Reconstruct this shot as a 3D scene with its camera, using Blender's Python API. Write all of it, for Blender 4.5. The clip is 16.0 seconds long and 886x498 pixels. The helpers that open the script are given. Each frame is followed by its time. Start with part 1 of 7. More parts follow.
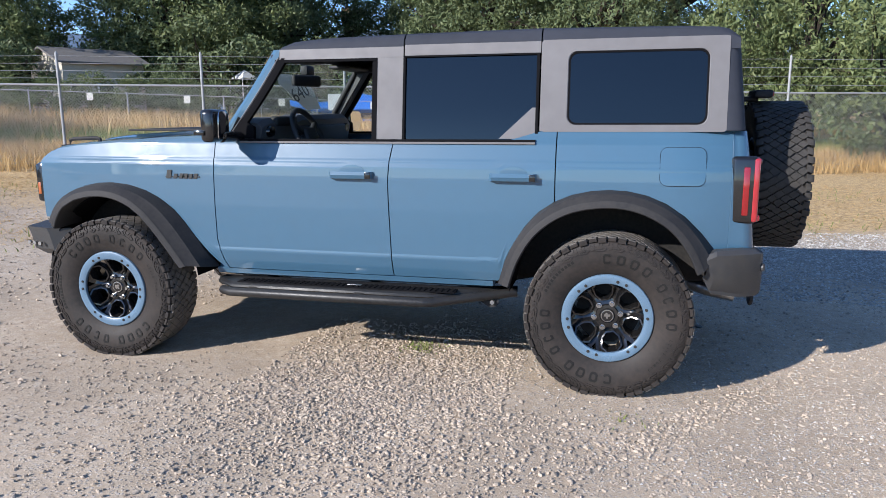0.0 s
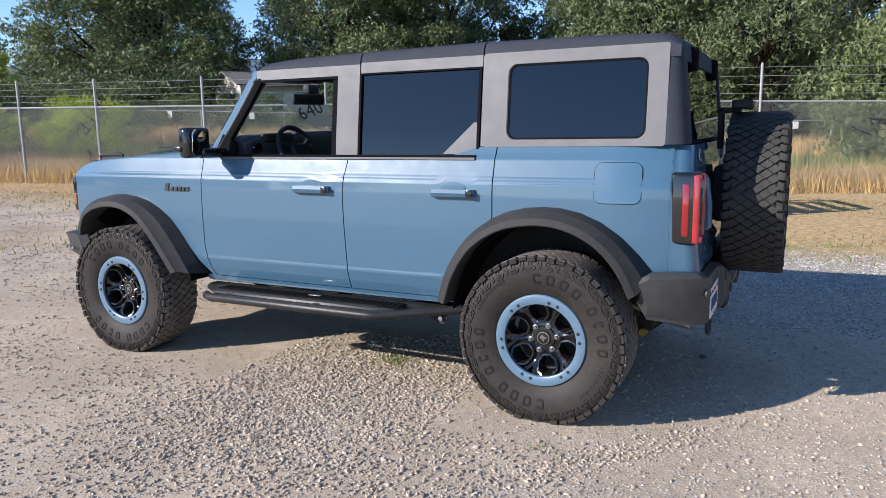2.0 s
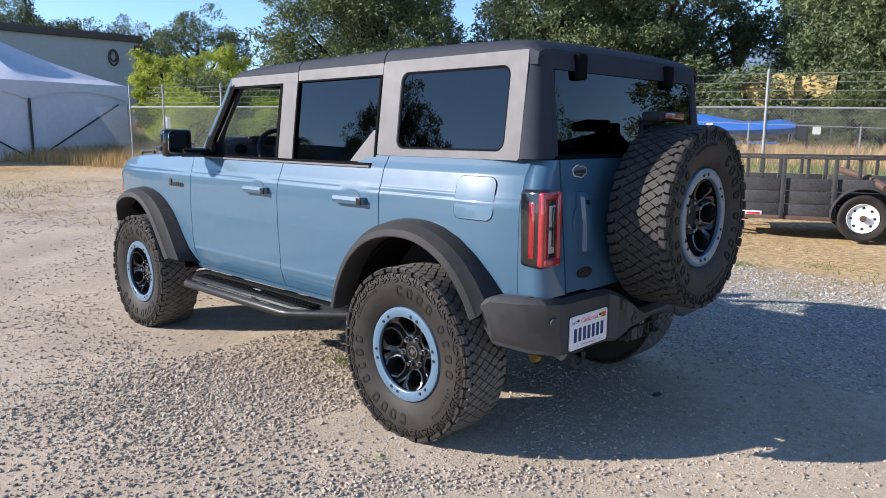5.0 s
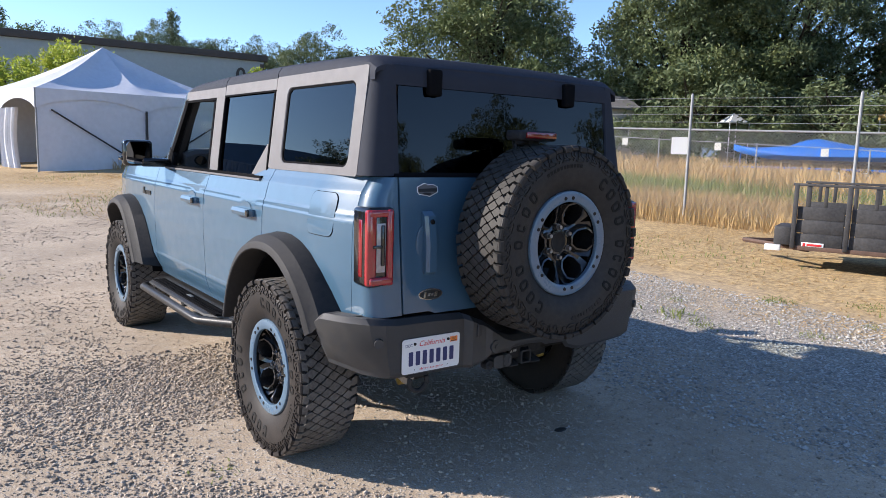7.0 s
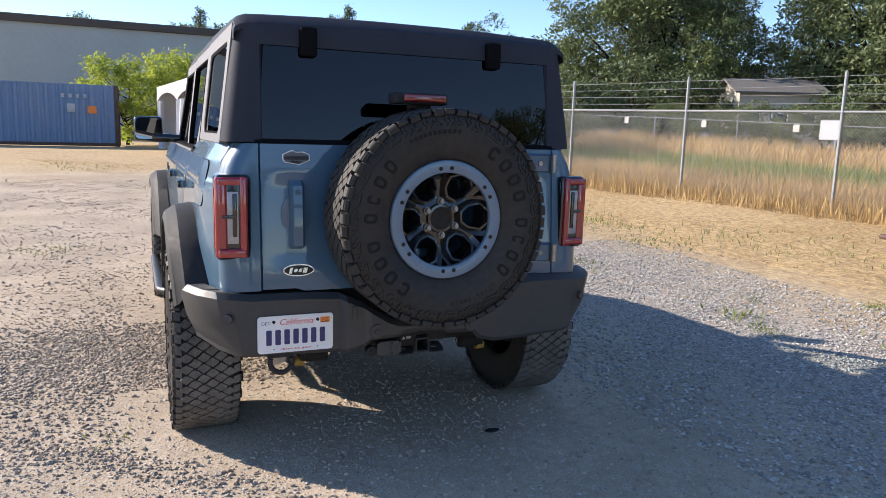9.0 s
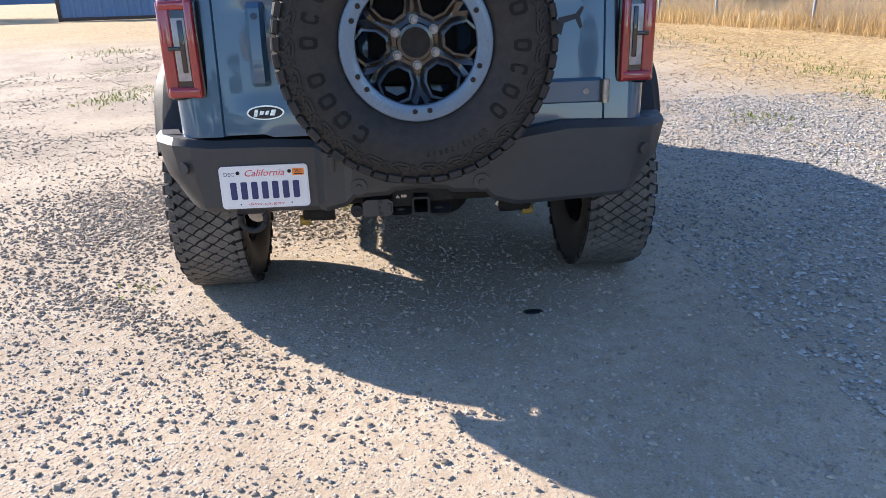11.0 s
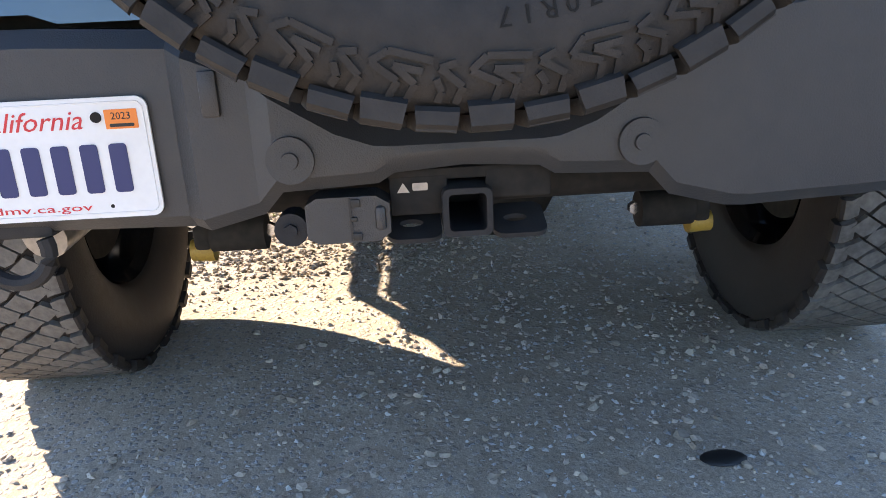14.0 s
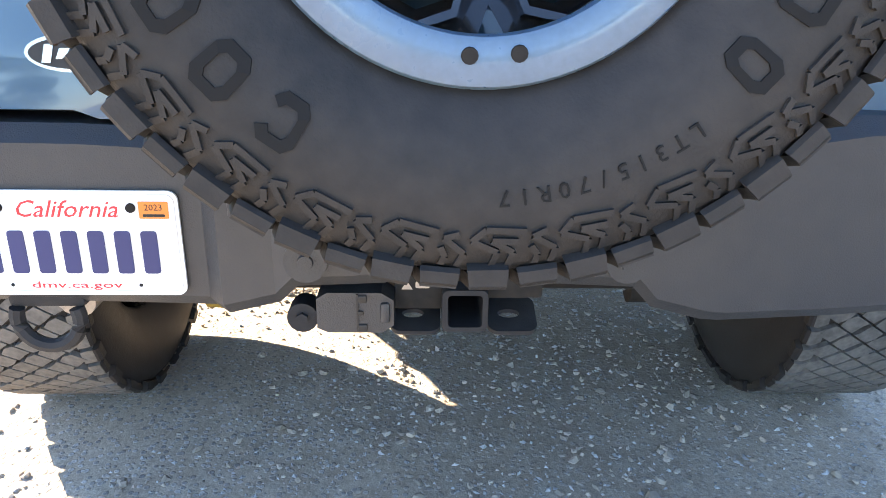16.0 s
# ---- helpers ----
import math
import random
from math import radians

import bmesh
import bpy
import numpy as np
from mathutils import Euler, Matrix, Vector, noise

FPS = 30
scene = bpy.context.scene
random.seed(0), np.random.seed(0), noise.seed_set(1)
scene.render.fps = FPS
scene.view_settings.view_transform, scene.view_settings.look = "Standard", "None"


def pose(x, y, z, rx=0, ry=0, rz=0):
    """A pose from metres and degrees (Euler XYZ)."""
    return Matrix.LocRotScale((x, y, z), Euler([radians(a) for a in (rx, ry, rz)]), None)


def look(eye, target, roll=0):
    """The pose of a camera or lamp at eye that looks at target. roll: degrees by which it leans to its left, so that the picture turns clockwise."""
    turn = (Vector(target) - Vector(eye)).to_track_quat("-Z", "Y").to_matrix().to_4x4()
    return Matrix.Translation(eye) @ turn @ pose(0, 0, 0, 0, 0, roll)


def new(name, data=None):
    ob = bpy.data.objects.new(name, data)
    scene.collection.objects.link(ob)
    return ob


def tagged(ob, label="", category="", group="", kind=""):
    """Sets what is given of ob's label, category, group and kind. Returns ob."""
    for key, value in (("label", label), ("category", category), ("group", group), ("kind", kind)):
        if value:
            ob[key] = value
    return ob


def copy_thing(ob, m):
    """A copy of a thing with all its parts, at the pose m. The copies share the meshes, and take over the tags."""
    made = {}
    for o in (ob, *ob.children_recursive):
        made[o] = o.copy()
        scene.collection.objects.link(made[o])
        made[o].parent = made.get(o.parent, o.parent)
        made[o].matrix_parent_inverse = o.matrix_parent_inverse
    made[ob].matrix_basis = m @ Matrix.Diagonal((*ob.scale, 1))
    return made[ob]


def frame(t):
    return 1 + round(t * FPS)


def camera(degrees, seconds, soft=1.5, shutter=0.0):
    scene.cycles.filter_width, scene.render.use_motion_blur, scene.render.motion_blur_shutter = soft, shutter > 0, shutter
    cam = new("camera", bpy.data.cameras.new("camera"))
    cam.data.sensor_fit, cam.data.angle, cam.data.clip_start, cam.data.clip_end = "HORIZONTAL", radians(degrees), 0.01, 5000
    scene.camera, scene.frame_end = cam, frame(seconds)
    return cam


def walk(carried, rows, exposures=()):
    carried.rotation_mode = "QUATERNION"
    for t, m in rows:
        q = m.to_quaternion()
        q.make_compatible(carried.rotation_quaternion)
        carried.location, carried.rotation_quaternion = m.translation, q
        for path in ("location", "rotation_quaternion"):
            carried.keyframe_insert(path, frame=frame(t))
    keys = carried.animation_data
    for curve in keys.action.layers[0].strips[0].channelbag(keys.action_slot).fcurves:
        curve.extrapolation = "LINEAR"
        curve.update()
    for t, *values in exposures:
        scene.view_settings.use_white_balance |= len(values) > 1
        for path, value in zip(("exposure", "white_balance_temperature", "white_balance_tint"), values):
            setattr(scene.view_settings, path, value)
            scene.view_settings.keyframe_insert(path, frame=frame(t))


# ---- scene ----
cam = camera(63.0, 16.0, 0.8)
PATH = [
    (0, (0.037, -4.657, 1.477), (-0.431, -2.748, 1.106), -0.3),
    (0.5, (0.271, -4.57, 1.479), (-0.325, -2.697, 1.111), -0.4),
    (1, (0.639, -4.515, 1.486), (-0.072, -2.68, 1.129), -0.8),
    (1.5, (0.89, -4.409, 1.459), (0.1, -2.603, 1.122), -0.8),
    (2, (1.124, -4.259, 1.466), (0.239, -2.495, 1.14), -0.9),
    (2.5, (1.444, -4.126, 1.452), (0.48, -2.404, 1.13), -0.9),
    (3, (1.679, -4.009, 1.464), (0.658, -2.32, 1.139), -0.9),
    (3.2, (1.758, -3.945, 1.46), (0.708, -2.274, 1.136), -1.0),
    (5.3, (2.558, -3.145, 1.5), (1.143, -1.766, 1.19), 0.6),
    (5.5, (2.619, -3.054, 1.503), (1.174, -1.704, 1.202), 0.7),
    (6, (2.877, -2.835, 1.506), (1.364, -1.557, 1.226), 1.1),
    (6.5, (3.077, -2.627, 1.527), (1.529, -1.39, 1.253), 1.6),
    (7, (3.218, -2.335, 1.502), (1.63, -1.15, 1.228), 1.7),
    (7.5, (3.371, -2.034, 1.495), (1.728, -0.933, 1.202), 2.0),
    (8, (3.554, -1.756, 1.498), (1.855, -0.748, 1.187), 2.2),
    (8.2, (3.589, -1.649, 1.482), (1.871, -0.674, 1.17), 2.3),
    (10.3, (3.566, -0.346, 1.384), (1.659, 0.001, 0.894), -0.1),
    (10.5, (3.478, -0.278, 1.358), (1.579, 0.011, 0.802), -0.3),
    (11, (3.257, -0.106, 1.25), (1.378, 0.03, 0.579), -1.7),
    (11.5, (2.998, -0.118, 1.132), (1.149, -0.033, 0.374), -2.9),
    (12, (2.707, -0.094, 1.028), (0.883, -0.036, 0.209), -4.3),
    (12.5, (2.41, -0.05, 0.955), (0.59, -0.025, 0.126), -5.0),
    (13, (2.145, -0.096, 0.899), (0.315, -0.062, 0.093), -4.8),
    (13.5, (1.902, -0.096, 0.856), (0.053, -0.059, 0.095), -4.3),
    (14, (1.675, -0.066, 0.781), (-0.224, 0.0, 0.156), -2.8),
    (14.5, (1.546, -0.068, 0.711), (-0.396, 0.01, 0.24), -0.8),
    (15, (1.499, -0.073, 0.688), (-0.453, 0.012, 0.262), 0.7),
    (15.5, (1.554, -0.071, 0.751), (-0.369, 0.006, 0.206), 0.9),
    (16, (1.701, -0.059, 0.964), (-0.177, -0.005, 0.278), 0.8),
]
EXPOSURES = [(0, 0.82, 6000, 13), (3, 0.84, 6200, 13), (6, 0.98, 6250, 13), (8, 0.98, 6600, 15), (10.5, 1.46, 6750, 14), (11, 1.48, 6600, 14), (12.5, 1.43, 6600, 13), (13.5, 2.0, 6850, 14), (14, 2.35, 7200, 15),
             (14.5, 2.6, 8200, 19), (15.2, 3.05, 8200, 16), (16, 3.05, 7250, 13)]
walk(cam, [(t, look(eye, target, roll)) for t, eye, target, roll in PATH], EXPOSURES)

# ---- world and sun ----
SHADE = Vector((1.38, 1.65, -1.0)).normalized()      # the way the sunlight travels
ELEV = math.asin(-SHADE.z)
AZIM = math.atan2(-SHADE.x, -SHADE.y)
world = bpy.data.worlds.new("sky")
scene.world = world
world.use_nodes = True
wn = world.node_tree.nodes
sky = wn.new("ShaderNodeTexSky")
sky.sky_type = "NISHITA"
sky.sun_disc = False
sky.sun_elevation = ELEV
sky.sun_rotation = AZIM % (2 * math.pi)
sky.altitude = 1800
sky.dust_density = 0.1
sky.ozone_density = 4.0
world.node_tree.links.new(sky.outputs[0], wn["Background"].inputs[0])
wn["Background"].inputs[1].default_value = 0.128
sun = new("sun", bpy.data.lights.new("sun", "SUN"))
sun.data.energy = 4.6
sun.data.angle = radians(0.53)
sun.data.color = (1.0, 0.93, 0.83)
sun.rotation_mode = "QUATERNION"
sun.rotation_quaternion = SHADE.to_track_quat("-Z", "Y")


# ---- materials ----
def rgb(r, g, b):
    return (r, g, b, 1.0)


def material(name, color, rough=0.6, metal=0.0, coat=0.0, noise_scale=0.0, amount=0.0, bump=0.0, bump_scale=0.0,
             rough_var=0.0, spec=0.5, other=None, island=0.0, obj_random=0.0):
    """Principled surface with a coarse and a fine variation of colour, roughness and relief."""
    m = bpy.data.materials.new(name)
    m.use_nodes = True
    nt = m.node_tree
    n, l = nt.nodes, nt.links
    p = n["Principled BSDF"]
    p.inputs["Base Color"].default_value = rgb(*color)
    p.inputs["Roughness"].default_value = rough
    p.inputs["Metallic"].default_value = metal
    p.inputs["Coat Weight"].default_value = coat
    p.inputs["Coat Roughness"].default_value = 0.03
    p.inputs["Specular IOR Level"].default_value = spec
    if noise_scale or bump:
        co = n.new("ShaderNodeTexCoord")
    if noise_scale:
        big = n.new("ShaderNodeTexNoise")
        big.inputs["Scale"].default_value = noise_scale
        big.inputs["Detail"].default_value = 5
        fine = n.new("ShaderNodeTexNoise")
        fine.inputs["Scale"].default_value = noise_scale * 9
        fine.inputs["Detail"].default_value = 4
        l.new(co.outputs["Object"], big.inputs["Vector"])
        l.new(co.outputs["Object"], fine.inputs["Vector"])
        add = n.new("ShaderNodeMath")
        add.operation = "ADD"
        l.new(big.outputs["Fac"], add.inputs[0])
        l.new(fine.outputs["Fac"], add.inputs[1])
        ramp = n.new("ShaderNodeMapRange")
        ramp.inputs["From Min"].default_value = 0.7
        ramp.inputs["From Max"].default_value = 1.3
        l.new(add.outputs[0], ramp.inputs["Value"])
        mix = n.new("ShaderNodeMix")
        mix.data_type = "RGBA"
        o = other or tuple(c * (1 - amount) for c in color)
        mix.inputs["A"].default_value = rgb(*color)
        mix.inputs["B"].default_value = rgb(*o)
        l.new(ramp.outputs["Result"], mix.inputs["Factor"])
        last = mix.outputs["Result"]
        if island or obj_random:
            src = n.new("ShaderNodeNewGeometry" if island else "ShaderNodeObjectInfo")
            val = n.new("ShaderNodeMapRange")
            val.inputs["To Min"].default_value = 1 - (island or obj_random)
            val.inputs["To Max"].default_value = 1 + (island or obj_random)
            l.new(src.outputs["Random Per Island" if island else "Random"], val.inputs["Value"])
            mul = n.new("ShaderNodeVectorMath")
            mul.operation = "SCALE"
            l.new(last, mul.inputs[0])
            l.new(val.outputs["Result"], mul.inputs["Scale"])
            last = mul.outputs["Vector"]
        l.new(last, p.inputs["Base Color"])
        if rough_var:
            rr = n.new("ShaderNodeMapRange")
            rr.inputs["To Min"].default_value = max(0.02, rough - rough_var)
            rr.inputs["To Max"].default_value = min(1, rough + rough_var)
            l.new(ramp.outputs["Result"], rr.inputs["Value"])
            l.new(rr.outputs["Result"], p.inputs["Roughness"])
    if bump:
        b = n.new("ShaderNodeTexNoise")
        b.inputs["Scale"].default_value = bump_scale
        b.inputs["Detail"].default_value = 3
        l.new(co.outputs["Object"], b.inputs["Vector"])
        bm_ = n.new("ShaderNodeBump")
        bm_.inputs["Strength"].default_value = 1.0
        bm_.inputs["Distance"].default_value = bump
        l.new(b.outputs["Fac"], bm_.inputs["Height"])
        l.new(bm_.outputs["Normal"], p.inputs["Normal"])
    return m


def pane(name, tint, ior=1.5, rough=0.01):
    """Thin glass: tinted see-through with a mirror gloss that grows to the edge."""
    m = bpy.data.materials.new(name)
    m.use_nodes = True
    n, l = m.node_tree.nodes, m.node_tree.links
    n.remove(n["Principled BSDF"])
    out = n["Material Output"]
    t = n.new("ShaderNodeBsdfTransparent")
    t.inputs[0].default_value = rgb(*tint)
    g = n.new("ShaderNodeBsdfGlossy")
    g.inputs["Roughness"].default_value = rough
    f = n.new("ShaderNodeLayerWeight")
    f.inputs["Blend"].default_value = 0.5
    w = n.new("ShaderNodeMath")
    w.operation = "POWER"
    w.inputs[1].default_value = 5.0
    l.new(f.outputs["Facing"], w.inputs[0])
    g0 = ((ior - 1) / (ior + 1)) ** 2
    w2 = n.new("ShaderNodeMath")
    w2.operation = "MULTIPLY_ADD"
    w2.inputs[1].default_value = 1 - g0
    w2.inputs[2].default_value = g0
    l.new(w.outputs[0], w2.inputs[0])
    x = n.new("ShaderNodeMixShader")
    l.new(w2.outputs[0], x.inputs[0])
    l.new(t.outputs[0], x.inputs[1])
    l.new(g.outputs[0], x.inputs[2])
    l.new(x.outputs[0], out.inputs[0])
    return m


def leafy(name, color, other, translucent=0.35, rough=0.55):
    m = bpy.data.materials.new(name)
    m.use_nodes = True
    n, l = m.node_tree.nodes, m.node_tree.links
    p = n["Principled BSDF"]
    p.inputs["Roughness"].default_value = rough
    p.inputs["Specular IOR Level"].default_value = 0.3
    geo = n.new("ShaderNodeNewGeometry")
    co = n.new("ShaderNodeTexCoord")
    no = n.new("ShaderNodeTexNoise")
    no.inputs["Scale"].default_value = 0.45
    l.new(co.outputs["Object"], no.inputs["Vector"])
    add = n.new("ShaderNodeMath")
    add.operation = "MULTIPLY_ADD"
    add.inputs[1].default_value = 0.6
    l.new(geo.outputs["Random Per Island"], add.inputs[0])
    l.new(no.outputs["Fac"], add.inputs[2])
    mr = n.new("ShaderNodeMapRange")
    mr.inputs["From Min"].default_value = 0.4
    mr.inputs["From Max"].default_value = 1.15
    l.new(add.outputs[0], mr.inputs["Value"])
    mix = n.new("ShaderNodeMix")
    mix.data_type = "RGBA"
    mix.inputs["A"].default_value = rgb(*color)
    mix.inputs["B"].default_value = rgb(*other)
    l.new(mr.outputs["Result"], mix.inputs["Factor"])
    l.new(mix.outputs["Result"], p.inputs["Base Color"])
    tr = n.new("ShaderNodeBsdfTranslucent")
    l.new(mix.outputs["Result"], tr.inputs["Color"])
    ms = n.new("ShaderNodeMixShader")
    ms.inputs[0].default_value = translucent
    l.new(p.outputs[0], ms.inputs[1])
    l.new(tr.outputs[0], ms.inputs[2])
    l.new(ms.outputs[0], n["Material Output"].inputs[0])
    return m


def ground_material():
    """Packed dirt with gravel, giving way to straw towards the fence; all at real size."""
    m = bpy.data.materials.new("dirt_and_gravel")
    m.use_nodes = True
    n, l = m.node_tree.nodes, m.node_tree.links
    p = n["Principled BSDF"]
    p.inputs["Roughness"].default_value = 0.95
    p.inputs["Specular IOR Level"].default_value = 0.12
    co = n.new("ShaderNodeTexCoord")

    def noise_tex(scale, detail=6, rough=0.55):
        t = n.new("ShaderNodeTexNoise")
        t.inputs["Scale"].default_value = scale
        t.inputs["Detail"].default_value = detail
        t.inputs["Roughness"].default_value = rough
        l.new(co.outputs["Object"], t.inputs["Vector"])
        return t.outputs["Fac"]

    def ranged(v, a, b, lo=0.0, hi=1.0):
        r = n.new("ShaderNodeMapRange")
        r.inputs["From Min"].default_value, r.inputs["From Max"].default_value = a, b
        r.inputs["To Min"].default_value, r.inputs["To Max"].default_value = lo, hi
        l.new(v, r.inputs["Value"])
        return r.outputs["Result"]

    def math2(op, a, b):
        x = n.new("ShaderNodeMath")
        x.operation = op
        for i, v in enumerate((a, b)):
            if isinstance(v, (int, float)):
                x.inputs[i].default_value = v
            else:
                l.new(v, x.inputs[i])
        return x.outputs[0]

    def blend(f, a, b):
        x = n.new("ShaderNodeMix")
        x.data_type = "RGBA"
        l.new(f, x.inputs["Factor"])
        for key, v in (("A", a), ("B", b)):
            if isinstance(v, tuple):
                x.inputs[key].default_value = rgb(*v)
            else:
                l.new(v, x.inputs[key])
        return x.outputs["Result"]

    sep = n.new("ShaderNodeSeparateXYZ")
    l.new(co.outputs["Object"], sep.inputs[0])
    X, Y = sep.outputs["X"], sep.outputs["Y"]
    wide, mid, fine, grit = noise_tex(0.35, 4), noise_tex(2.3, 6), noise_tex(17, 6, 0.65), noise_tex(95, 3, 0.7)
    dirt = blend(ranged(mid, 0.38, 0.66), (0.50, 0.395, 0.285), (0.40, 0.315, 0.23))
    dirt = blend(ranged(fine, 0.4, 0.68), dirt, (0.55, 0.455, 0.345))
    vor = n.new("ShaderNodeTexVoronoi")
    vor.inputs["Scale"].default_value = 62
    l.new(co.outputs["Object"], vor.inputs["Vector"])
    hue = n.new("ShaderNodeSeparateColor")
    l.new(vor.outputs["Color"], hue.inputs[0])
    pebble = blend(hue.outputs[0], (0.26, 0.235, 0.21), (0.60, 0.54, 0.47))
    stony = math2("MULTIPLY", ranged(vor.outputs["Distance"], 0.42, 0.30), ranged(math2("ADD", wide, math2("MULTIPLY", fine, 0.5)), 0.62, 0.86, 0.15, 0.95))
    base = blend(stony, dirt, pebble)
    base = blend(ranged(grit, 0.5, 0.72, 0, 0.6), base, (0.23, 0.19, 0.145))
    sand = n.new("ShaderNodeVectorMath")
    sand.operation = "SCALE"
    l.new(base, sand.inputs[0])
    l.new(ranged(noise_tex(290, 2, 0.7), 0.32, 0.68, 0.72, 1.22), sand.inputs["Scale"])
    base = sand.outputs["Vector"]
    worn = n.new("ShaderNodeVectorMath")
    worn.operation = "SCALE"
    l.new(base, worn.inputs[0])
    l.new(ranged(noise_tex(1.15, 5, 0.6), 0.36, 0.64, 0.80, 1.08), worn.inputs["Scale"])
    base = worn.outputs["Vector"]
    # crushed grey stone in a band beyond the vehicle
    vg = n.new("ShaderNodeTexVoronoi")
    vg.inputs["Scale"].default_value = 48
    l.new(co.outputs["Object"], vg.inputs["Vector"])
    tone = n.new("ShaderNodeSeparateColor")
    l.new(vg.outputs["Color"], tone.inputs[0])
    crushed = blend(tone.outputs[0], (0.32, 0.30, 0.272), (0.54, 0.505, 0.455))
    # shade in the gaps between stones, painted as darker colour
    crushed = blend(ranged(vg.outputs["Distance"], 0.40, 0.62), crushed, (0.22, 0.20, 0.175))
    ragged = math2("ADD", Y, math2("MULTIPLY", math2("SUBTRACT", mid, 0.5), 2.4))
    band_ = math2("MULTIPLY", ranged(ragged, 1.7, 3.0), ranged(ragged, 5.4, 4.5))
    band_ = math2("MULTIPLY", band_, ranged(math2("ADD", X, math2("MULTIPLY", wide, 2.0)), -5.5, -2.5))
    base = blend(math2("MULTIPLY", band_, ranged(fine, 0.30, 0.46, 0.30, 0.80)), base, crushed)
    # straw: beyond y about 5.4 m near the car, and all over the lot's far end
    edge = math2("ADD", Y, math2("MULTIPLY", wide, 2.6))
    edge = math2("ADD", edge, math2("MULTIPLY", mid, 1.1))
    near_fence = ranged(edge, 5.4, 7.6)
    far_end = ranged(math2("ADD", math2("MULTIPLY", X, -1.0), math2("MULTIPLY", wide, 9.0)), 17.5, 23.0, 0, 0.75)
    straw = blend(ranged(noise_tex(11, 9, 0.8), 0.41, 0.59), (0.62, 0.445, 0.225), (0.30, 0.21, 0.115))
    base = blend(math2("MAXIMUM", near_fence, far_end), base, straw)
    l.new(base, p.inputs["Base Color"])
    h = math2("ADD", math2("MULTIPLY", fine, 0.007), math2("MULTIPLY", grit, 0.0038))
    h = math2("ADD", h, math2("MULTIPLY", stony, 0.006))
    h = math2("ADD", h, math2("MULTIPLY", math2("MULTIPLY", band_, ranged(vg.outputs["Distance"], 0.6, 0.1)), 0.012))
    bmp = n.new("ShaderNodeBump")
    bmp.inputs["Distance"].default_value = 1.0
    bmp.inputs["Strength"].default_value = 0.42
    l.new(h, bmp.inputs["Height"])
    l.new(bmp.outputs["Normal"], p.inputs["Normal"])
    return m


M = {}
M["paint"] = material("blue_paint", (0.048, 0.110, 0.172), 0.42, coat=1.0, noise_scale=1.3, amount=0.05, rough_var=0.04, spec=0.32)
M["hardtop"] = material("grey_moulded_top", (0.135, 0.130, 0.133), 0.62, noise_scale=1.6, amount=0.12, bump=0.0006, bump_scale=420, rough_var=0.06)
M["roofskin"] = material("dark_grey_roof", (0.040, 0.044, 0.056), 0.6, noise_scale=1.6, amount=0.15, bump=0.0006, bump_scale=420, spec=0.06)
M["trim"] = material("black_textured_plastic", (0.020, 0.020, 0.022), 0.66, noise_scale=5, amount=0.2, other=(0.038, 0.036, 0.035), bump=0.0005, bump_scale=520, rough_var=0.08, spec=0.2)
M["steptrim"] = material("dark_step_coating", (0.014, 0.014, 0.015), 0.42, noise_scale=6, amount=0.2, other=(0.024, 0.023, 0.022), bump=0.0004, bump_scale=480, rough_var=0.08, spec=0.35)
M["bumper"] = material("dark_grey_bumper_plastic", (0.032, 0.033, 0.036), 0.5, noise_scale=3, amount=0.2, other=(0.05, 0.047, 0.044), bump=0.0006, bump_scale=450, rough_var=0.08)
M["seal"] = material("black_rubber_seal", (0.008, 0.008, 0.009), 0.85, spec=0.03)
M["gloss"] = material("gloss_black", (0.008, 0.008, 0.009), 0.14, coat=0.6, noise_scale=9, amount=0.0, other=(0.014, 0.013, 0.012), rough_var=0.05)
M["rubber"] = material("dusty_tyre_rubber", (0.020, 0.018, 0.017), 0.6, noise_scale=5, other=(0.038, 0.031, 0.027), spec=0.2, bump=0.0006, bump_scale=260, rough_var=0.08)
M["sparetread"] = material("clean_tread_rubber", (0.026, 0.025, 0.023), 0.66, noise_scale=8, other=(0.052, 0.047, 0.042), bump=0.0008, bump_scale=180, spec=0.25)
M["spareside"] = material("clean_tyre_rubber", (0.020, 0.019, 0.018), 0.55, noise_scale=4, other=(0.040, 0.035, 0.031), bump=0.0006, bump_scale=260, spec=0.25)
M["tread"] = material("worn_tread_rubber", (0.085, 0.078, 0.070), 0.75, noise_scale=8, other=(0.17, 0.155, 0.138), spec=0.15, bump=0.0008, bump_scale=180)
# darker than the wall: shadow round the raised letters is put into their colour
M["letters"] = material("dark_raised_rubber", (0.015, 0.0145, 0.014), 0.7, spec=0.15)
M["ring"] = material("blue_grey_ring_paint", (0.105, 0.172, 0.245), 0.32, coat=0.5, noise_scale=12, amount=0.2, rough_var=0.08)
M["chrome"] = material("bright_metal", (0.5, 0.5, 0.5), 0.22, metal=1.0)
M["steel"] = material("dull_steel", (0.36, 0.35, 0.34), 0.45, metal=1.0, noise_scale=8, amount=0.35, rough_var=0.15)
M["under"] = material("underbody_black", (0.016, 0.016, 0.016), 0.8, noise_scale=6, other=(0.035, 0.031, 0.027), spec=0.12)
M["muffler"] = material("aluminised_pipe", (0.45, 0.43, 0.39), 0.5, metal=0.7, noise_scale=9, amount=0.3)
M["brass"] = material("yellow_bushing", (0.36, 0.23, 0.035), 0.5, noise_scale=30, amount=0.3)
M["cabin"] = material("dark_cabin_vinyl", (0.03, 0.03, 0.032), 0.65, noise_scale=5, amount=0.2)
M["dash"] = material("grey_dash", (0.10, 0.10, 0.105), 0.6, noise_scale=6, amount=0.2)
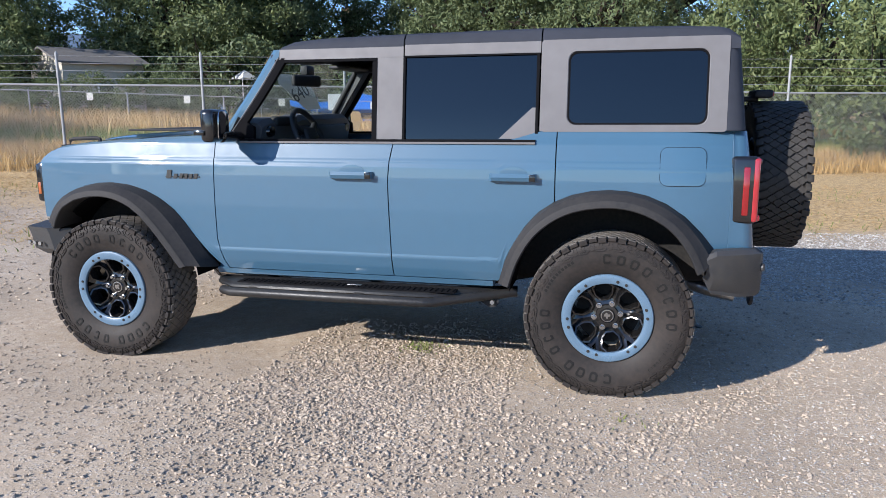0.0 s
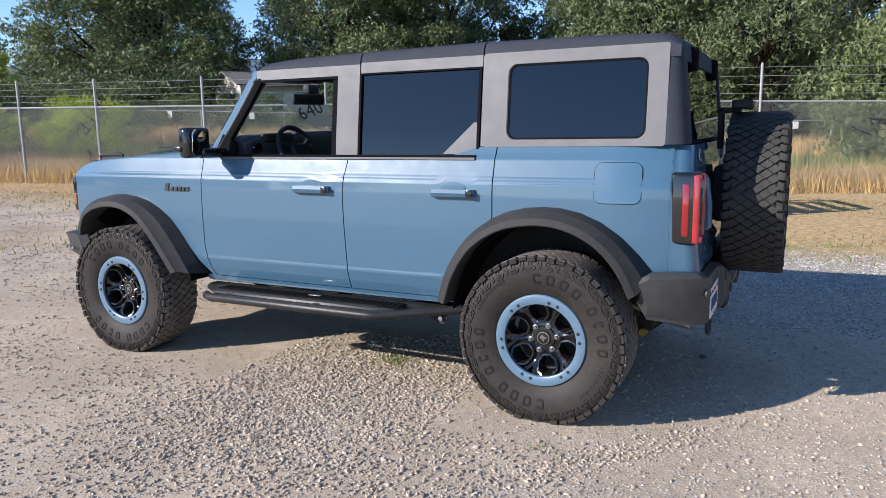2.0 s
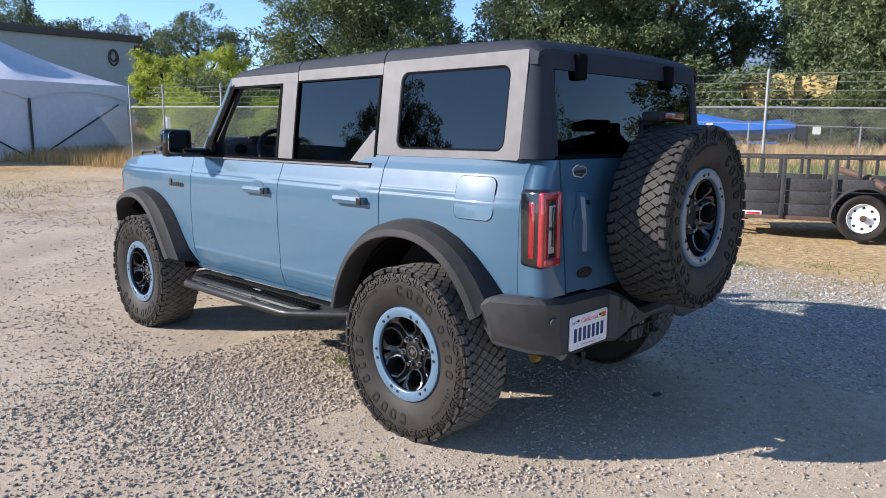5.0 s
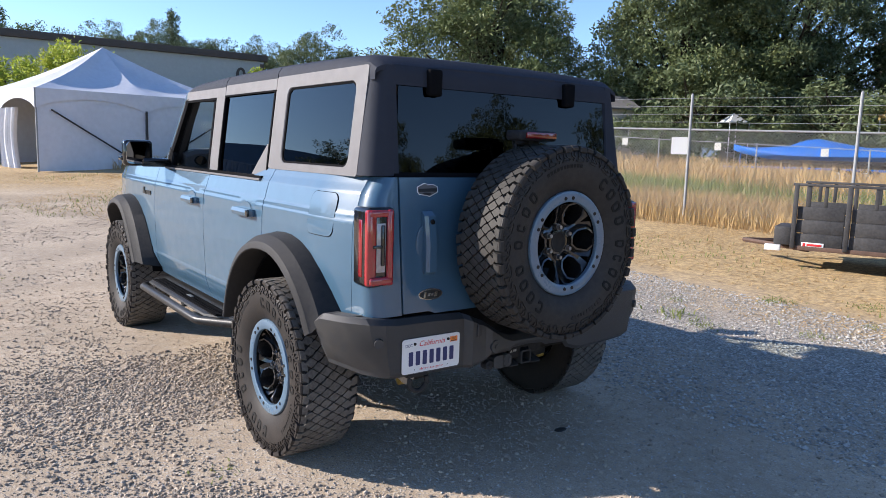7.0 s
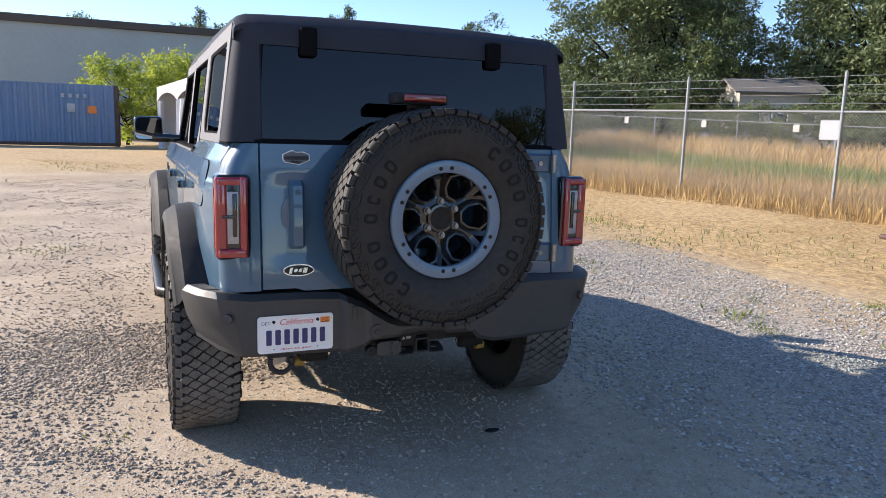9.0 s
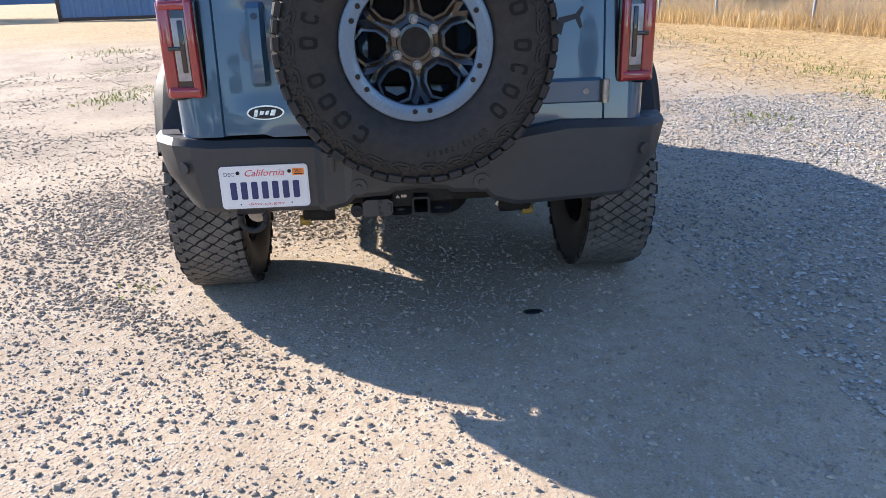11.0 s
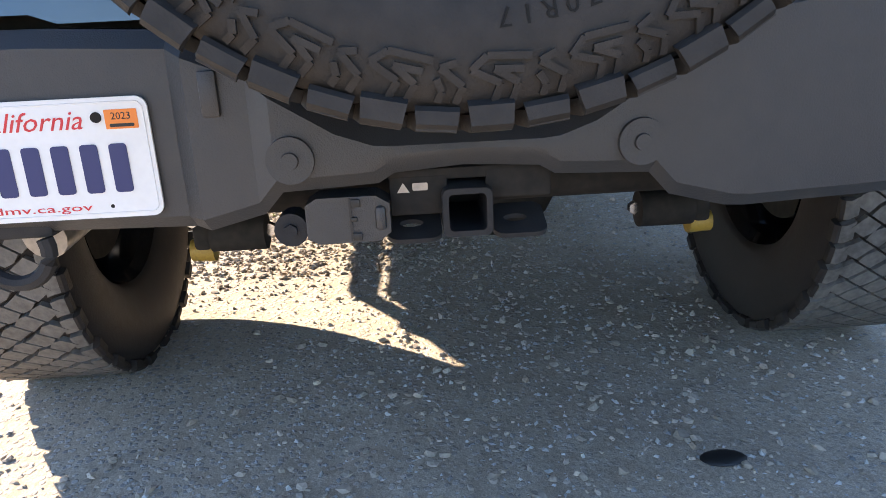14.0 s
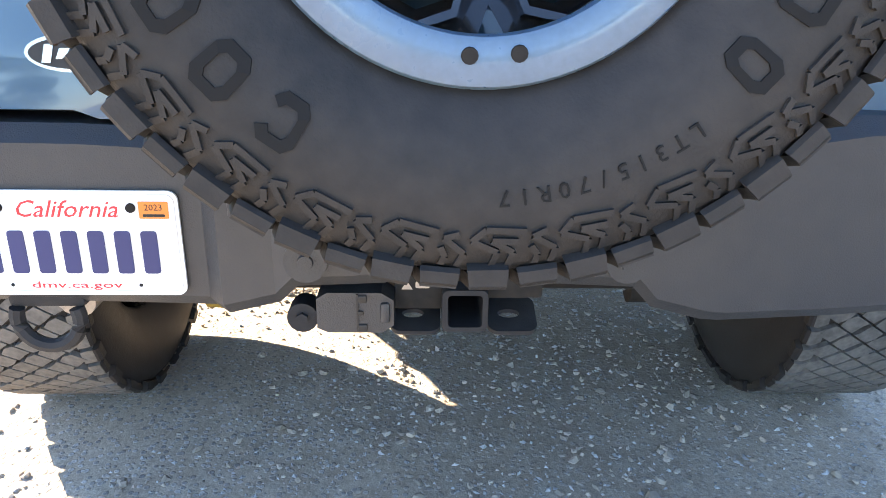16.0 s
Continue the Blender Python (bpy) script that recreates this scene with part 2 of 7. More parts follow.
M["seat"] = material("charcoal_seat", (0.05, 0.05, 0.052), 0.75, noise_scale=8, amount=0.25)
M["tint"] = pane("privacy_glass", (0.022, 0.026, 0.032), 1.48)
M["clear"] = pane("clear_glass", (0.86, 0.9, 0.88), 1.45)
M["mirror"] = material("mirror_glass", (0.8, 0.82, 0.84), 0.02, metal=1.0)
M["red"] = material("red_lens", (0.36, 0.022, 0.028), 0.12, coat=1.0, noise_scale=40, amount=0.25)
M["reddark"] = material("dark_red_lens", (0.08, 0.006, 0.008), 0.2, coat=0.5)
M["redbright"] = material("bright_red_lens", (0.24, 0.007, 0.009), 0.15, coat=1.0, noise_scale=60, amount=0.2)
M["lens"] = material("clear_grey_lens", (0.42, 0.38, 0.37), 0.12, coat=1.0, noise_scale=60, amount=0.3)
M["amber"] = material("amber_lens", (0.35, 0.10, 0.03), 0.15, coat=1.0)
M["white"] = material("white_plate_paint", (0.78, 0.78, 0.77), 0.4, noise_scale=10, amount=0.06)
M["plateblue"] = material("dark_blue_ink", (0.022, 0.03, 0.12), 0.45)
M["platered"] = material("red_ink", (0.62, 0.03, 0.035), 0.45)
M["orange"] = material("orange_sticker", (0.85, 0.24, 0.04), 0.5)
M["black"] = material("black_ink", (0.012, 0.012, 0.012), 0.5)
M["paper"] = leafy("white_paper", (0.66, 0.66, 0.62), (0.6, 0.6, 0.56), 0.4, 0.7)
M["ground"] = ground_material()
M["stone"] = material("gravel_stone", (0.43, 0.355, 0.275), 0.9, noise_scale=14, other=(0.33, 0.275, 0.22), island=0.32, spec=0.1)
M["stonegrey"] = material("grey_gravel_stone", (0.44, 0.42, 0.385), 0.9, noise_scale=14, other=(0.33, 0.312, 0.285), island=0.4, spec=0.1)
M["sidetint"] = pane("privacy_side_glass", (0.022, 0.026, 0.034), 1.72)
M["galv"] = material("galvanised_steel", (0.33, 0.34, 0.345), 0.6, metal=0.2, noise_scale=6, amount=0.25, rough_var=0.1)
M["straw"] = leafy("dry_grass", (0.62, 0.44, 0.21), (0.42, 0.275, 0.12), 0.3, 0.7)
M["greengrass"] = leafy("green_weeds", (0.16, 0.22, 0.06), (0.26, 0.27, 0.09), 0.35)
M["oakleaf"] = leafy("dark_oak_leaves", (0.052, 0.080, 0.036), (0.165, 0.20, 0.092), 0.22)
M["willowleaf"] = leafy("olive_leaves", (0.065, 0.095, 0.034), (0.195, 0.225, 0.09), 0.22)
M["limeleaf"] = leafy("yellow_green_leaves", (0.24, 0.32, 0.045), (0.42, 0.44, 0.08), 0.5)
M["bark"] = material("rough_bark", (0.052, 0.042, 0.034), 0.9, noise_scale=4, amount=0.5, bump=0.02, bump_scale=14, spec=0.05)
M["palm"] = material("dead_palm_skirt", (0.30, 0.22, 0.14), 0.9, noise_scale=5, amount=0.4, bump=0.03, bump_scale=18)
M["tent"] = material("white_vinyl", (0.62, 0.635, 0.68), 0.5, noise_scale=0.7, amount=0.12, bump=0.02, bump_scale=2.2)
M["strap"] = material("dark_strap", (0.03, 0.03, 0.035), 0.6)
M["stucco"] = material("grey_green_stucco", (0.40, 0.43, 0.42), 0.9, noise_scale=0.4, amount=0.1, bump=0.01, bump_scale=20)
M["fascia"] = material("dark_brown_fascia", (0.09, 0.075, 0.065), 0.8, noise_scale=2, amount=0.2)
M["container"] = material("faded_blue_steel", (0.13, 0.22, 0.36), 0.55, noise_scale=0.9, other=(0.20, 0.26, 0.36), rough_var=0.1)
M["rust"] = material("rusty_steel", (0.12, 0.07, 0.05), 0.8, noise_scale=4, amount=0.4)
M["boards"] = material("weathered_black_boards", (0.022, 0.022, 0.024), 0.7, noise_scale=4, other=(0.055, 0.053, 0.053), bump=0.002, bump_scale=40)
M["tarp"] = material("blue_tarp", (0.010, 0.125, 0.50), 0.5, noise_scale=1.5, amount=0.25, bump=0.03, bump_scale=2.5, spec=0.2)
M["tan"] = material("tan_canvas", (0.5, 0.36, 0.13), 0.7, noise_scale=1, amount=0.3)
M["wall"] = material("pale_house_wall", (0.5, 0.46, 0.38), 0.8, noise_scale=1, amount=0.15)
M["shingle"] = material("grey_shingle", (0.16, 0.15, 0.14), 0.9, noise_scale=3, amount=0.3)
M["darkwin"] = material("dark_window", (0.02, 0.022, 0.025), 0.1)
# the air's haze is put into the hills' blue colour
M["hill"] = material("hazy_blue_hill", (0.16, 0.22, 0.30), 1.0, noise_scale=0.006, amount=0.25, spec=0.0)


# ---- building helpers ----
def finish(name, bm, mat, parent=None, label="", sharp=32, smooth=True):
    me = bpy.data.meshes.new(name)
    bmesh.ops.recalc_face_normals(bm, faces=bm.faces)
    bm.to_mesh(me)
    bm.free()
    me.materials.append(mat if not isinstance(mat, str) else M[mat])
    if smooth:
        me.polygons.foreach_set("use_smooth", [True] * len(me.polygons))
        me.set_sharp_from_angle(angle=radians(sharp))
    ob = new(name, me)
    if parent:
        ob.parent = parent
    if label:
        tagged(ob, label)
    return ob


def part(name, bm, mat, parent, label="", sharp=32):
    return finish(name, bm, mat, parent, label, sharp)


def again(ob, parent, m=None):
    """Another object on the same mesh."""
    o = new(ob.name.split(".")[0], ob.data)
    o.parent = parent
    if m is not None:
        o.matrix_basis = m
    for key in ("label", "kind"):
        if key in ob:
            o[key] = ob[key]
    return o


def thing(name, label, category, at=(0, 0, 0), rz=0, group=""):
    ob = new(name)
    ob.empty_display_size = 0.2
    ob.matrix_basis = pose(*at, 0, 0, rz)
    return tagged(ob, label, category, group)


def structure(ob, label="", category=""):
    return tagged(ob, label, category, kind="structure")


def box(bm, c, size, bevel=0.0, seg=2, m=None):
    mat = Matrix.Translation(c) @ Matrix.Diagonal((*size, 1))
    if m is not None:
        mat = m @ mat
    r = bmesh.ops.create_cube(bm, size=1, matrix=mat)
    if bevel:
        es = {e for v in r["verts"] for e in v.link_edges}
        bmesh.ops.bevel(bm, geom=list(es), offset=bevel, segments=seg, profile=0.5, affect="EDGES")
    return r


def cyl(bm, a, b, r1, r2=None, seg=16, caps=True):
    a, b = Vector(a), Vector(b)
    d = b - a
    m = Matrix.Translation((a + b) / 2) @ d.to_track_quat("Z", "Y").to_matrix().to_4x4()
    bmesh.ops.create_cone(bm, cap_ends=caps, segments=seg, radius1=r1, radius2=r1 if r2 is None else r2, depth=d.length, matrix=m)


def grid(bm, rows, close=False):
    """Quads over a table of points."""
    vs = [[bm.verts.new(p) for p in row] for row in rows]
    for i in range(len(vs) - 1):
        k = len(vs[i])
        for j in range(k if close else k - 1):
            try:
                bm.faces.new((vs[i][j], vs[i][(j + 1) % k], vs[i + 1][(j + 1) % k], vs[i + 1][j]))
            except ValueError:
                pass
    return vs


def loft(bm, sections, caps=True):
    """A closed skin through rings of points."""
    vs = grid(bm, sections, True)
    if caps:
        bm.faces.new(vs[0])
        bm.faces.new(list(reversed(vs[-1])))
    return vs


def tube(bm, pts, r, seg=8, caps=True):
    pts = [Vector(p) for p in pts]
    rings, up = [], Vector((0, 0, 1))
    for i, p in enumerate(pts):
        d = (pts[min(i + 1, len(pts) - 1)] - pts[max(i - 1, 0)]).normalized()
        s = d.cross(up) if abs(d.z) < 0.95 else d.cross(Vector((1, 0, 0)))
        s.normalize()
        u = s.cross(d)
        rr = r[i] if isinstance(r, (list, tuple)) else r
        rings.append([p + rr * (math.cos(a) * s + math.sin(a) * u) for a in (2 * math.pi * k / seg for k in range(seg))])
    loft(bm, rings, caps)


def thick(bm, rows, off):
    """A sheet over a table of points, with thickness: off is the vector from the outer to the inner skin."""
    off = Vector(off)
    vs = grid(bm, rows)
    ws = grid(bm, [[Vector(p) + off for p in row] for row in rows])
    n, k = len(vs), len(vs[0])
    rim = [(0, j) for j in range(k)] + [(i, k - 1) for i in range(1, n)] + [(n - 1, j) for j in range(k - 2, -1, -1)] + [(i, 0) for i in range(n - 2, 0, -1)]
    for q in range(len(rim)):
        a, b = rim[q], rim[(q + 1) % len(rim)]
        try:
            bm.faces.new((vs[a[0]][a[1]], ws[a[0]][a[1]], ws[b[0]][b[1]], vs[b[0]][b[1]]))
        except ValueError:
            pass


def prism(bm, outline, m, depth):
    """A flat outline (x, y) raised by depth along z, laid by m."""
    lo = [bm.verts.new(m @ Vector((x, y, 0))) for x, y in outline]
    hi = [bm.verts.new(m @ Vector((x, y, depth))) for x, y in outline]
    bm.faces.new(hi)
    bm.faces.new(list(reversed(lo)))
    for i in range(len(lo)):
        j = (i + 1) % len(lo)
        bm.faces.new((lo[i], lo[j], hi[j], hi[i]))


def rounded(w, h, r, seg=4):
    out = []
    for cx, cy, a0 in ((w / 2 - r, h / 2 - r, 0), (-w / 2 + r, h / 2 - r, 90), (-w / 2 + r, -h / 2 + r, 180), (w / 2 - r, -h / 2 + r, 270)):
        for k in range(seg + 1):
            a = radians(a0 + 90 * k / seg)
            out.append((cx + r * math.cos(a), cy + r * math.sin(a)))
    return out


def lettering(bm, text, size, m, depth=0.001, width=None, shear=0.0):
    """Writing in the built-in font, centred, raised by depth, laid by m (x along the line, y up, z out)."""
    cu = bpy.data.curves.new("writing", "FONT")
    cu.body, cu.size, cu.extrude, cu.align_x, cu.align_y, cu.shear = text, size, depth / 2, "CENTER", "CENTER", shear
    cu.resolution_u = 2
    ob = bpy.data.objects.new("writing", cu)
    scene.collection.objects.link(ob)
    bpy.context.view_layer.update()
    me = bpy.data.meshes.new_from_object(ob)
    xs = [v.co.x for v in me.vertices]
    k = width / (max(xs) - min(xs)) if width and xs else 1.0
    me.transform(m @ Matrix.Diagonal((k, 1, 1, 1)))
    bm.from_mesh(me)
    bpy.data.meshes.remove(me)
    bpy.data.objects.remove(ob)
    bpy.data.curves.remove(cu)


def raw_mesh(name, verts, faces_flat, sides, mat, smooth=False):
    """A mesh from arrays of places and corner numbers, all faces with the same number of sides."""
    me = bpy.data.meshes.new(name)
    verts = np.asarray(verts, np.float32).reshape(-1, 3)
    idx = np.asarray(faces_flat, np.int32).ravel()
    me.vertices.add(len(verts))
    me.vertices.foreach_set("co", verts.ravel())
    me.loops.add(len(idx))
    me.loops.foreach_set("vertex_index", idx)
    nf = len(idx) // sides
    me.polygons.add(nf)
    me.polygons.foreach_set("loop_start", np.arange(nf, dtype=np.int32) * sides)
    me.polygons.foreach_set("use_smooth", [smooth] * nf)
    me.update(calc_edges=True)
    me.materials.append(M[mat])
    return new(name, me)


def mirror_y(bm):
    bmesh.ops.transform(bm, matrix=Matrix.Diagonal((1, -1, 1, 1)), verts=bm.verts)


# ---- ground ----
def land(x, y):
    """Height of the lot: level round the vehicle, rising gently to its front."""
    u = np.clip(-np.asarray(x, float) - 1.0, 0, 26)
    v = np.clip(np.asarray(y, float) - 1.0, 0, 12)
    return 0.018 * u + 0.0017 * u * v


def soil(x, y):
    """The surface itself: the lot's height with its low bumps, pressed flat under the tyres."""
    x, y = np.asarray(x, float), np.asarray(y, float)
    z = land(x, y)
    for k, (amp, s) in enumerate(((0.012, 0.9), (0.005, 2.7), (0.003, 7.0))):
        z = z + amp * np.sin(x * s + 1.3 * k + 0.7 * np.sin(y * s * 0.7)) * np.sin(y * s * 1.1 + 2.1 * k + 0.6 * np.sin(x * s * 0.8)) * (np.hypot(x, y) < 60)
    for wx in (0.0, -2.949):
        for wy in (-0.83, 0.83):
            near = np.exp(-(((x - wx) / 0.4) ** 2 + ((y - wy) / 0.4) ** 2))
            z = z * (1 - near) + (0.024 if wy < 0 and wx == 0 else 0.014) * near
    return z


def build_ground():
    def lines(lo, hi, step):
        core = np.arange(lo, hi + 1e-6, step)
        out, d = [], step
        while sum(out) < 2200:
            d *= 1.13
            out.append(d)
        far = np.cumsum(out)
        return np.r_[lo - far[::-1], core, hi + far]
    xs, ys = lines(-5.0, 4.0, 0.06), lines(-5.0, 6.5, 0.07)
    gx, gy = np.meshgrid(xs, ys, indexing="ij")
    z = soil(gx, gy)
    n, k = gx.shape
    idx = np.arange(n * k).reshape(n, k)
    faces = np.stack([idx[:-1, :-1], idx[1:, :-1], idx[1:, 1:], idx[:-1, 1:]], -1)
    ob = raw_mesh("ground", np.stack([gx, gy, z], -1), faces, 4, "ground", True)
    structure(ob, "dusty tan dirt and gravel lot with straw towards the fence", "ground")


build_ground()


# ---- the vehicle: front towards -x, its left side towards -y, rear axle at x = 0 ----
car = thing("off_road_vehicle", "blue four-door off-road vehicle with grey hardtop parked on gravel", "car")
SIDE_Z = [0.54, 0.62, 0.690, 0.700, 0.95, 1.12, 1.190, 1.197, 1.218, 1.226, 1.27, 1.31, 1.345, 1.38]
SIDE_Y = [0.830, 0.860, 0.8775, 0.8735, 0.882, 0.879, 0.8755, 0.8705, 0.8685, 0.8625, 0.851, 0.840, 0.818, 0.799]
CREASES = (0.690, 0.700, 1.190, 1.197, 1.218, 1.226)
ARCH_R = [(-0.578, 0.575), (-0.55, 0.692), (-0.506, 0.785), (-0.447, 0.878), (-0.375, 0.96), (-0.292, 1.016), (-0.203, 1.055), (-0.105, 1.077), (-0.013, 1.084), (0.076, 1.08), (0.172, 1.06), (0.269, 1.02), (0.366, 0.955), (0.45, 0.87), (0.516, 0.785)]
ARCH_F = [(-3.42, 0.83), (-3.35, 0.932), (-3.261, 0.999), (-3.153, 1.048), (-3.051, 1.068), (-2.952, 1.073), (-2.836, 1.061), (-2.723, 1.03), (-2.631, 0.986), (-2.542, 0.924), (-2.473, 0.845), (-2.388, 0.73), (-2.288, 0.575)]


def side_y(z, x):
    y = np.interp(z, SIDE_Z, SIDE_Y)
    y -= 0.045 * max(0.0, (x - 0.28) / 0.32) ** 2
    if x < -2.9:
        y -= 0.055 * max(0.0, (-2.9 - x) / 0.6) ** 2
    return float(y)


def belt(x):
    return float(np.interp(x, [-3.6, -3.51, -3.47, -3.42, -3.36, -3.2, -2.6, -2.29, -2.24, -0.62, -0.38, 0.7], [1.10, 1.185, 1.225, 1.253, 1.272, 1.292, 1.33, 1.343, 1.326, 1.310, 1.378, 1.378]))


def arch(x, pts, sill=0.575):
    if x <= pts[0][0] or x >= pts[-1][0]:
        return None
    return float(np.interp(x, [p[0] for p in pts], [p[1] for p in pts]))


def side_panel(name, x0, x1, sgn, lean0=None, lean1=None, sill=0.572, nx=40, nz=72, label=""):
    """An outer skin from the sill or wheel arch up to the belt line."""
    rows = []
    for i in range(nx + 1):
        u = i / nx
        row = []
        xn = x0 + (x1 - x0) * u
        zb = arch(xn, ARCH_R) or arch(xn, ARCH_F) or (0.77 if xn >= 0.516 else 0.84 if xn <= -3.42 else sill)
        zt = belt(xn)
        zs = np.linspace(zb, zt, nz + 1)
        for zc in CREASES:
            if zb <= sill and zc < zt - 0.03:
                zs[int(np.argmin(abs(zs[1:-1] - zc))) + 1] = zc
        for z in zs:
            a = x0 + (float(np.interp(z, *lean0)) if lean0 else 0)
            b = x1 + (float(np.interp(z, *lean1)) if lean1 else 0)
            x = a + (b - a) * u
            row.append((x, sgn * side_y(z, x), z))
        rows.append(row)
    bm = bmesh.new()
    thick(bm, rows, (0, -sgn * 0.022, 0))
    return part(name, bm, "paint", car, label, 40)


def smooth_line(pts, n, soft=13):
    """Points at even steps along a rounded line through the given ones."""
    p = np.array(pts, float)
    d = np.r_[0, np.cumsum(np.hypot(*np.diff(p, axis=0).T))]
    u = np.linspace(0, d[-1], 241)
    out = []
    w = np.hanning(2 * soft + 1)
    w /= w.sum()
    for k in (0, 1):
        v = np.interp(u, d, p[:, k])
        e = np.r_[2 * v[0] - v[soft:0:-1], v, 2 * v[-1] - v[-2:-soft - 2:-1]]
        out.append(np.convolve(e, w, "valid"))
    q = np.linspace(0, 240, n + 1)
    return np.c_[np.interp(q, np.arange(241), out[0]), np.interp(q, np.arange(241), out[1])]


def flare(sgn, pts, lip, name, cx):
    """Black wheel-arch moulding: a narrow top slope, an upright lip and its inner return."""
    bm = bmesh.new()
    rows = []
    for o, i in zip(smooth_line(pts, 72), smooth_line(lip, 72)):
        d = np.array([cx - i[0], 0.43 - i[1]])
        d /= np.hypot(*d)
        yb = side_y(o[1], o[0])
        m = (o + i) / 2 - 0.010 * d
        draw = 0.062 * min(1.0, max(0.0, 0.45 * (i[0] - 0.30) / 0.16, (-3.22 - i[0]) / 0.16)) ** 1.5

        def at(r, y):
            return (i[0] + r * d[0], sgn * (y - draw), i[1] + r * d[1])
        rows.append([(o[0], sgn * (yb - 0.02), o[1]), (o[0], sgn * (yb + 0.006), o[1]), (m[0], sgn * (0.955 - draw * 0.6), m[1]), at(-0.006, 0.990), at(0.000, 0.998), at(0.010, 1.003), at(0.032, 1.008), at(0.037, 1.004), at(0.040, 0.978), at(0.030, 0.84), at(0.01, 0.60)])
    grid(bm, rows)
    part(name, bm, "trim", car, "", 24)


LIP_R = [(-0.545, 0.585), (-0.504, 0.717), (-0.45, 0.818), (-0.393, 0.893), (-0.308, 0.962), (-0.224, 1.005), (-0.141, 1.029), (-0.037, 1.042), (0.05, 1.04), (0.131, 1.025), (0.212, 0.993), (0.294, 0.945), (0.36, 0.88), (0.42, 0.79), (0.46, 0.70)]
LIP_F = [(-3.365, 0.81), (-3.323, 0.868), (-3.248, 0.949), (-3.141, 1.009), (-3.04, 1.031), (-2.943, 1.036), (-2.848, 1.022), (-2.756, 0.985), (-2.667, 0.92), (-2.582, 0.826), (-2.498, 0.718), (-2.414, 0.60)]
for S in (-1, 1):
    side_panel("front_fender", -3.50, -2.268, S, lean1=([0.55, 0.62, 0.75, 1.4], [0.06, 0.03, 0.0, 0.005]), nx=60)
    side_panel("front_door", -2.262, -1.196, S, lean0=([0.55, 0.62, 0.75, 1.4], [0.06, 0.03, 0.0, 0.005]), lean1=([0.5, 1.1, 1.22, 1.4], [0.012, -0.008, 0.0, 0.03]), nx=24)
    side_panel("rear_door", -1.190, -0.293, S, lean0=([0.5, 1.1, 1.22, 1.4], [0.012, -0.008, 0.0, 0.03]), nx=48)
    side_panel("rear_quarter_panel", -0.287, 0.575, S, nx=48)
    flare(S, ARCH_R, LIP_R, "rear_wheel_flare", -0.01)
    flare(S, ARCH_F, LIP_F, "front_wheel_flare", -2.93)
    for wx in (0.0, -2.94):
        bm = bmesh.new()
        thick(bm, [[(wx + 0.53 * math.cos(a), S * y, 0.44 + 0.56 * math.sin(a)) for y in (0.56, 0.868)] for a in np.linspace(radians(50 if wx == 0 else 8), radians(172), 24)], (0, 0, 0.012))
        part("wheel_liner", bm, "seal", car)
    # rear corner of the body, bent round to the tailgate
    bm = bmesh.new()
    rows = []
    for z in np.linspace(0.795, 1.378, 20):
        ys = side_y(z, 0.575)
        xr = 0.655 + (1.378 - z) * 0.095
        row = [(0.578, S * ys, z)]
        rad = 0.07 if z > 1.0 else 0.075
        for a in np.linspace(0, 90, 9):
            row.append((xr - rad + rad * math.sin(radians(a)), S * (ys - 0.012 - rad + rad * math.cos(radians(a))), z))
        row.append((xr, S * 0.672, z))
        rows.append(row)
    thick(bm, rows, (-0.02, -S * 0.012, 0))
    part("rear_corner_panel", bm, "paint", car, "", 40)
    # sill below the doors
    bm = bmesh.new()
    loft(bm, [[(x, S * 0.832, 0.566), (x, S * 0.822, 0.535), (x, S * 0.77, 0.515), (x, S * 0.72, 0.56), (x, S * 0.77, 0.60)] for x in (-2.30, -0.62)])
    part("sill", bm, "paint", car)

# tailgate, slightly leaning, with its pressed panel
bm = bmesh.new()
rows = []
for z in np.r_[np.linspace(0.80, 1.378, 20)]:
    row = []
    for y in np.linspace(-0.664, 0.664, 41):
        x = 0.657 + (1.378 - z) * 0.095
        if 0.915 < z < 1.25 and -0.62 < y < 0.60:
            x -= 0.006
        row.append((x, y, z + (0.0 if z > 0.81 else -0.012 * (abs(y) < 0.5))))
    rows.append(row)
thick(bm, rows, (-0.03, 0, 0))
part("tailgate", bm, "paint", car, "", 30)

# bonnet, cowl and front end
bm = bmesh.new()
rows = []
for x in np.linspace(-3.46, -2.30, 24):
    row = []
    for y in np.linspace(-1, 1, 33):
        w = float(np.interp(x, [-3.5, -2.3], [0.775, 0.80]))
        z = belt(x) + 0.012 + 0.02 * (1 - abs(y) ** 3) + 0.018 * float(np.interp(abs(y), [0, 0.45, 0.55, 1], [1, 1, 0, 0]))
        row.append((x, y * w, z))
    rows.append(row)
thick(bm, rows, (0, 0, -0.03))
part("bonnet", bm, "paint", car, "", 40)
bm = bmesh.new()
box(bm, (-2.80, 0, 1.372), (0.80, 0.72, 0.012), 0.005)
part("bonnet_decal", bm, "trim", car, "matt black bonnet panel")
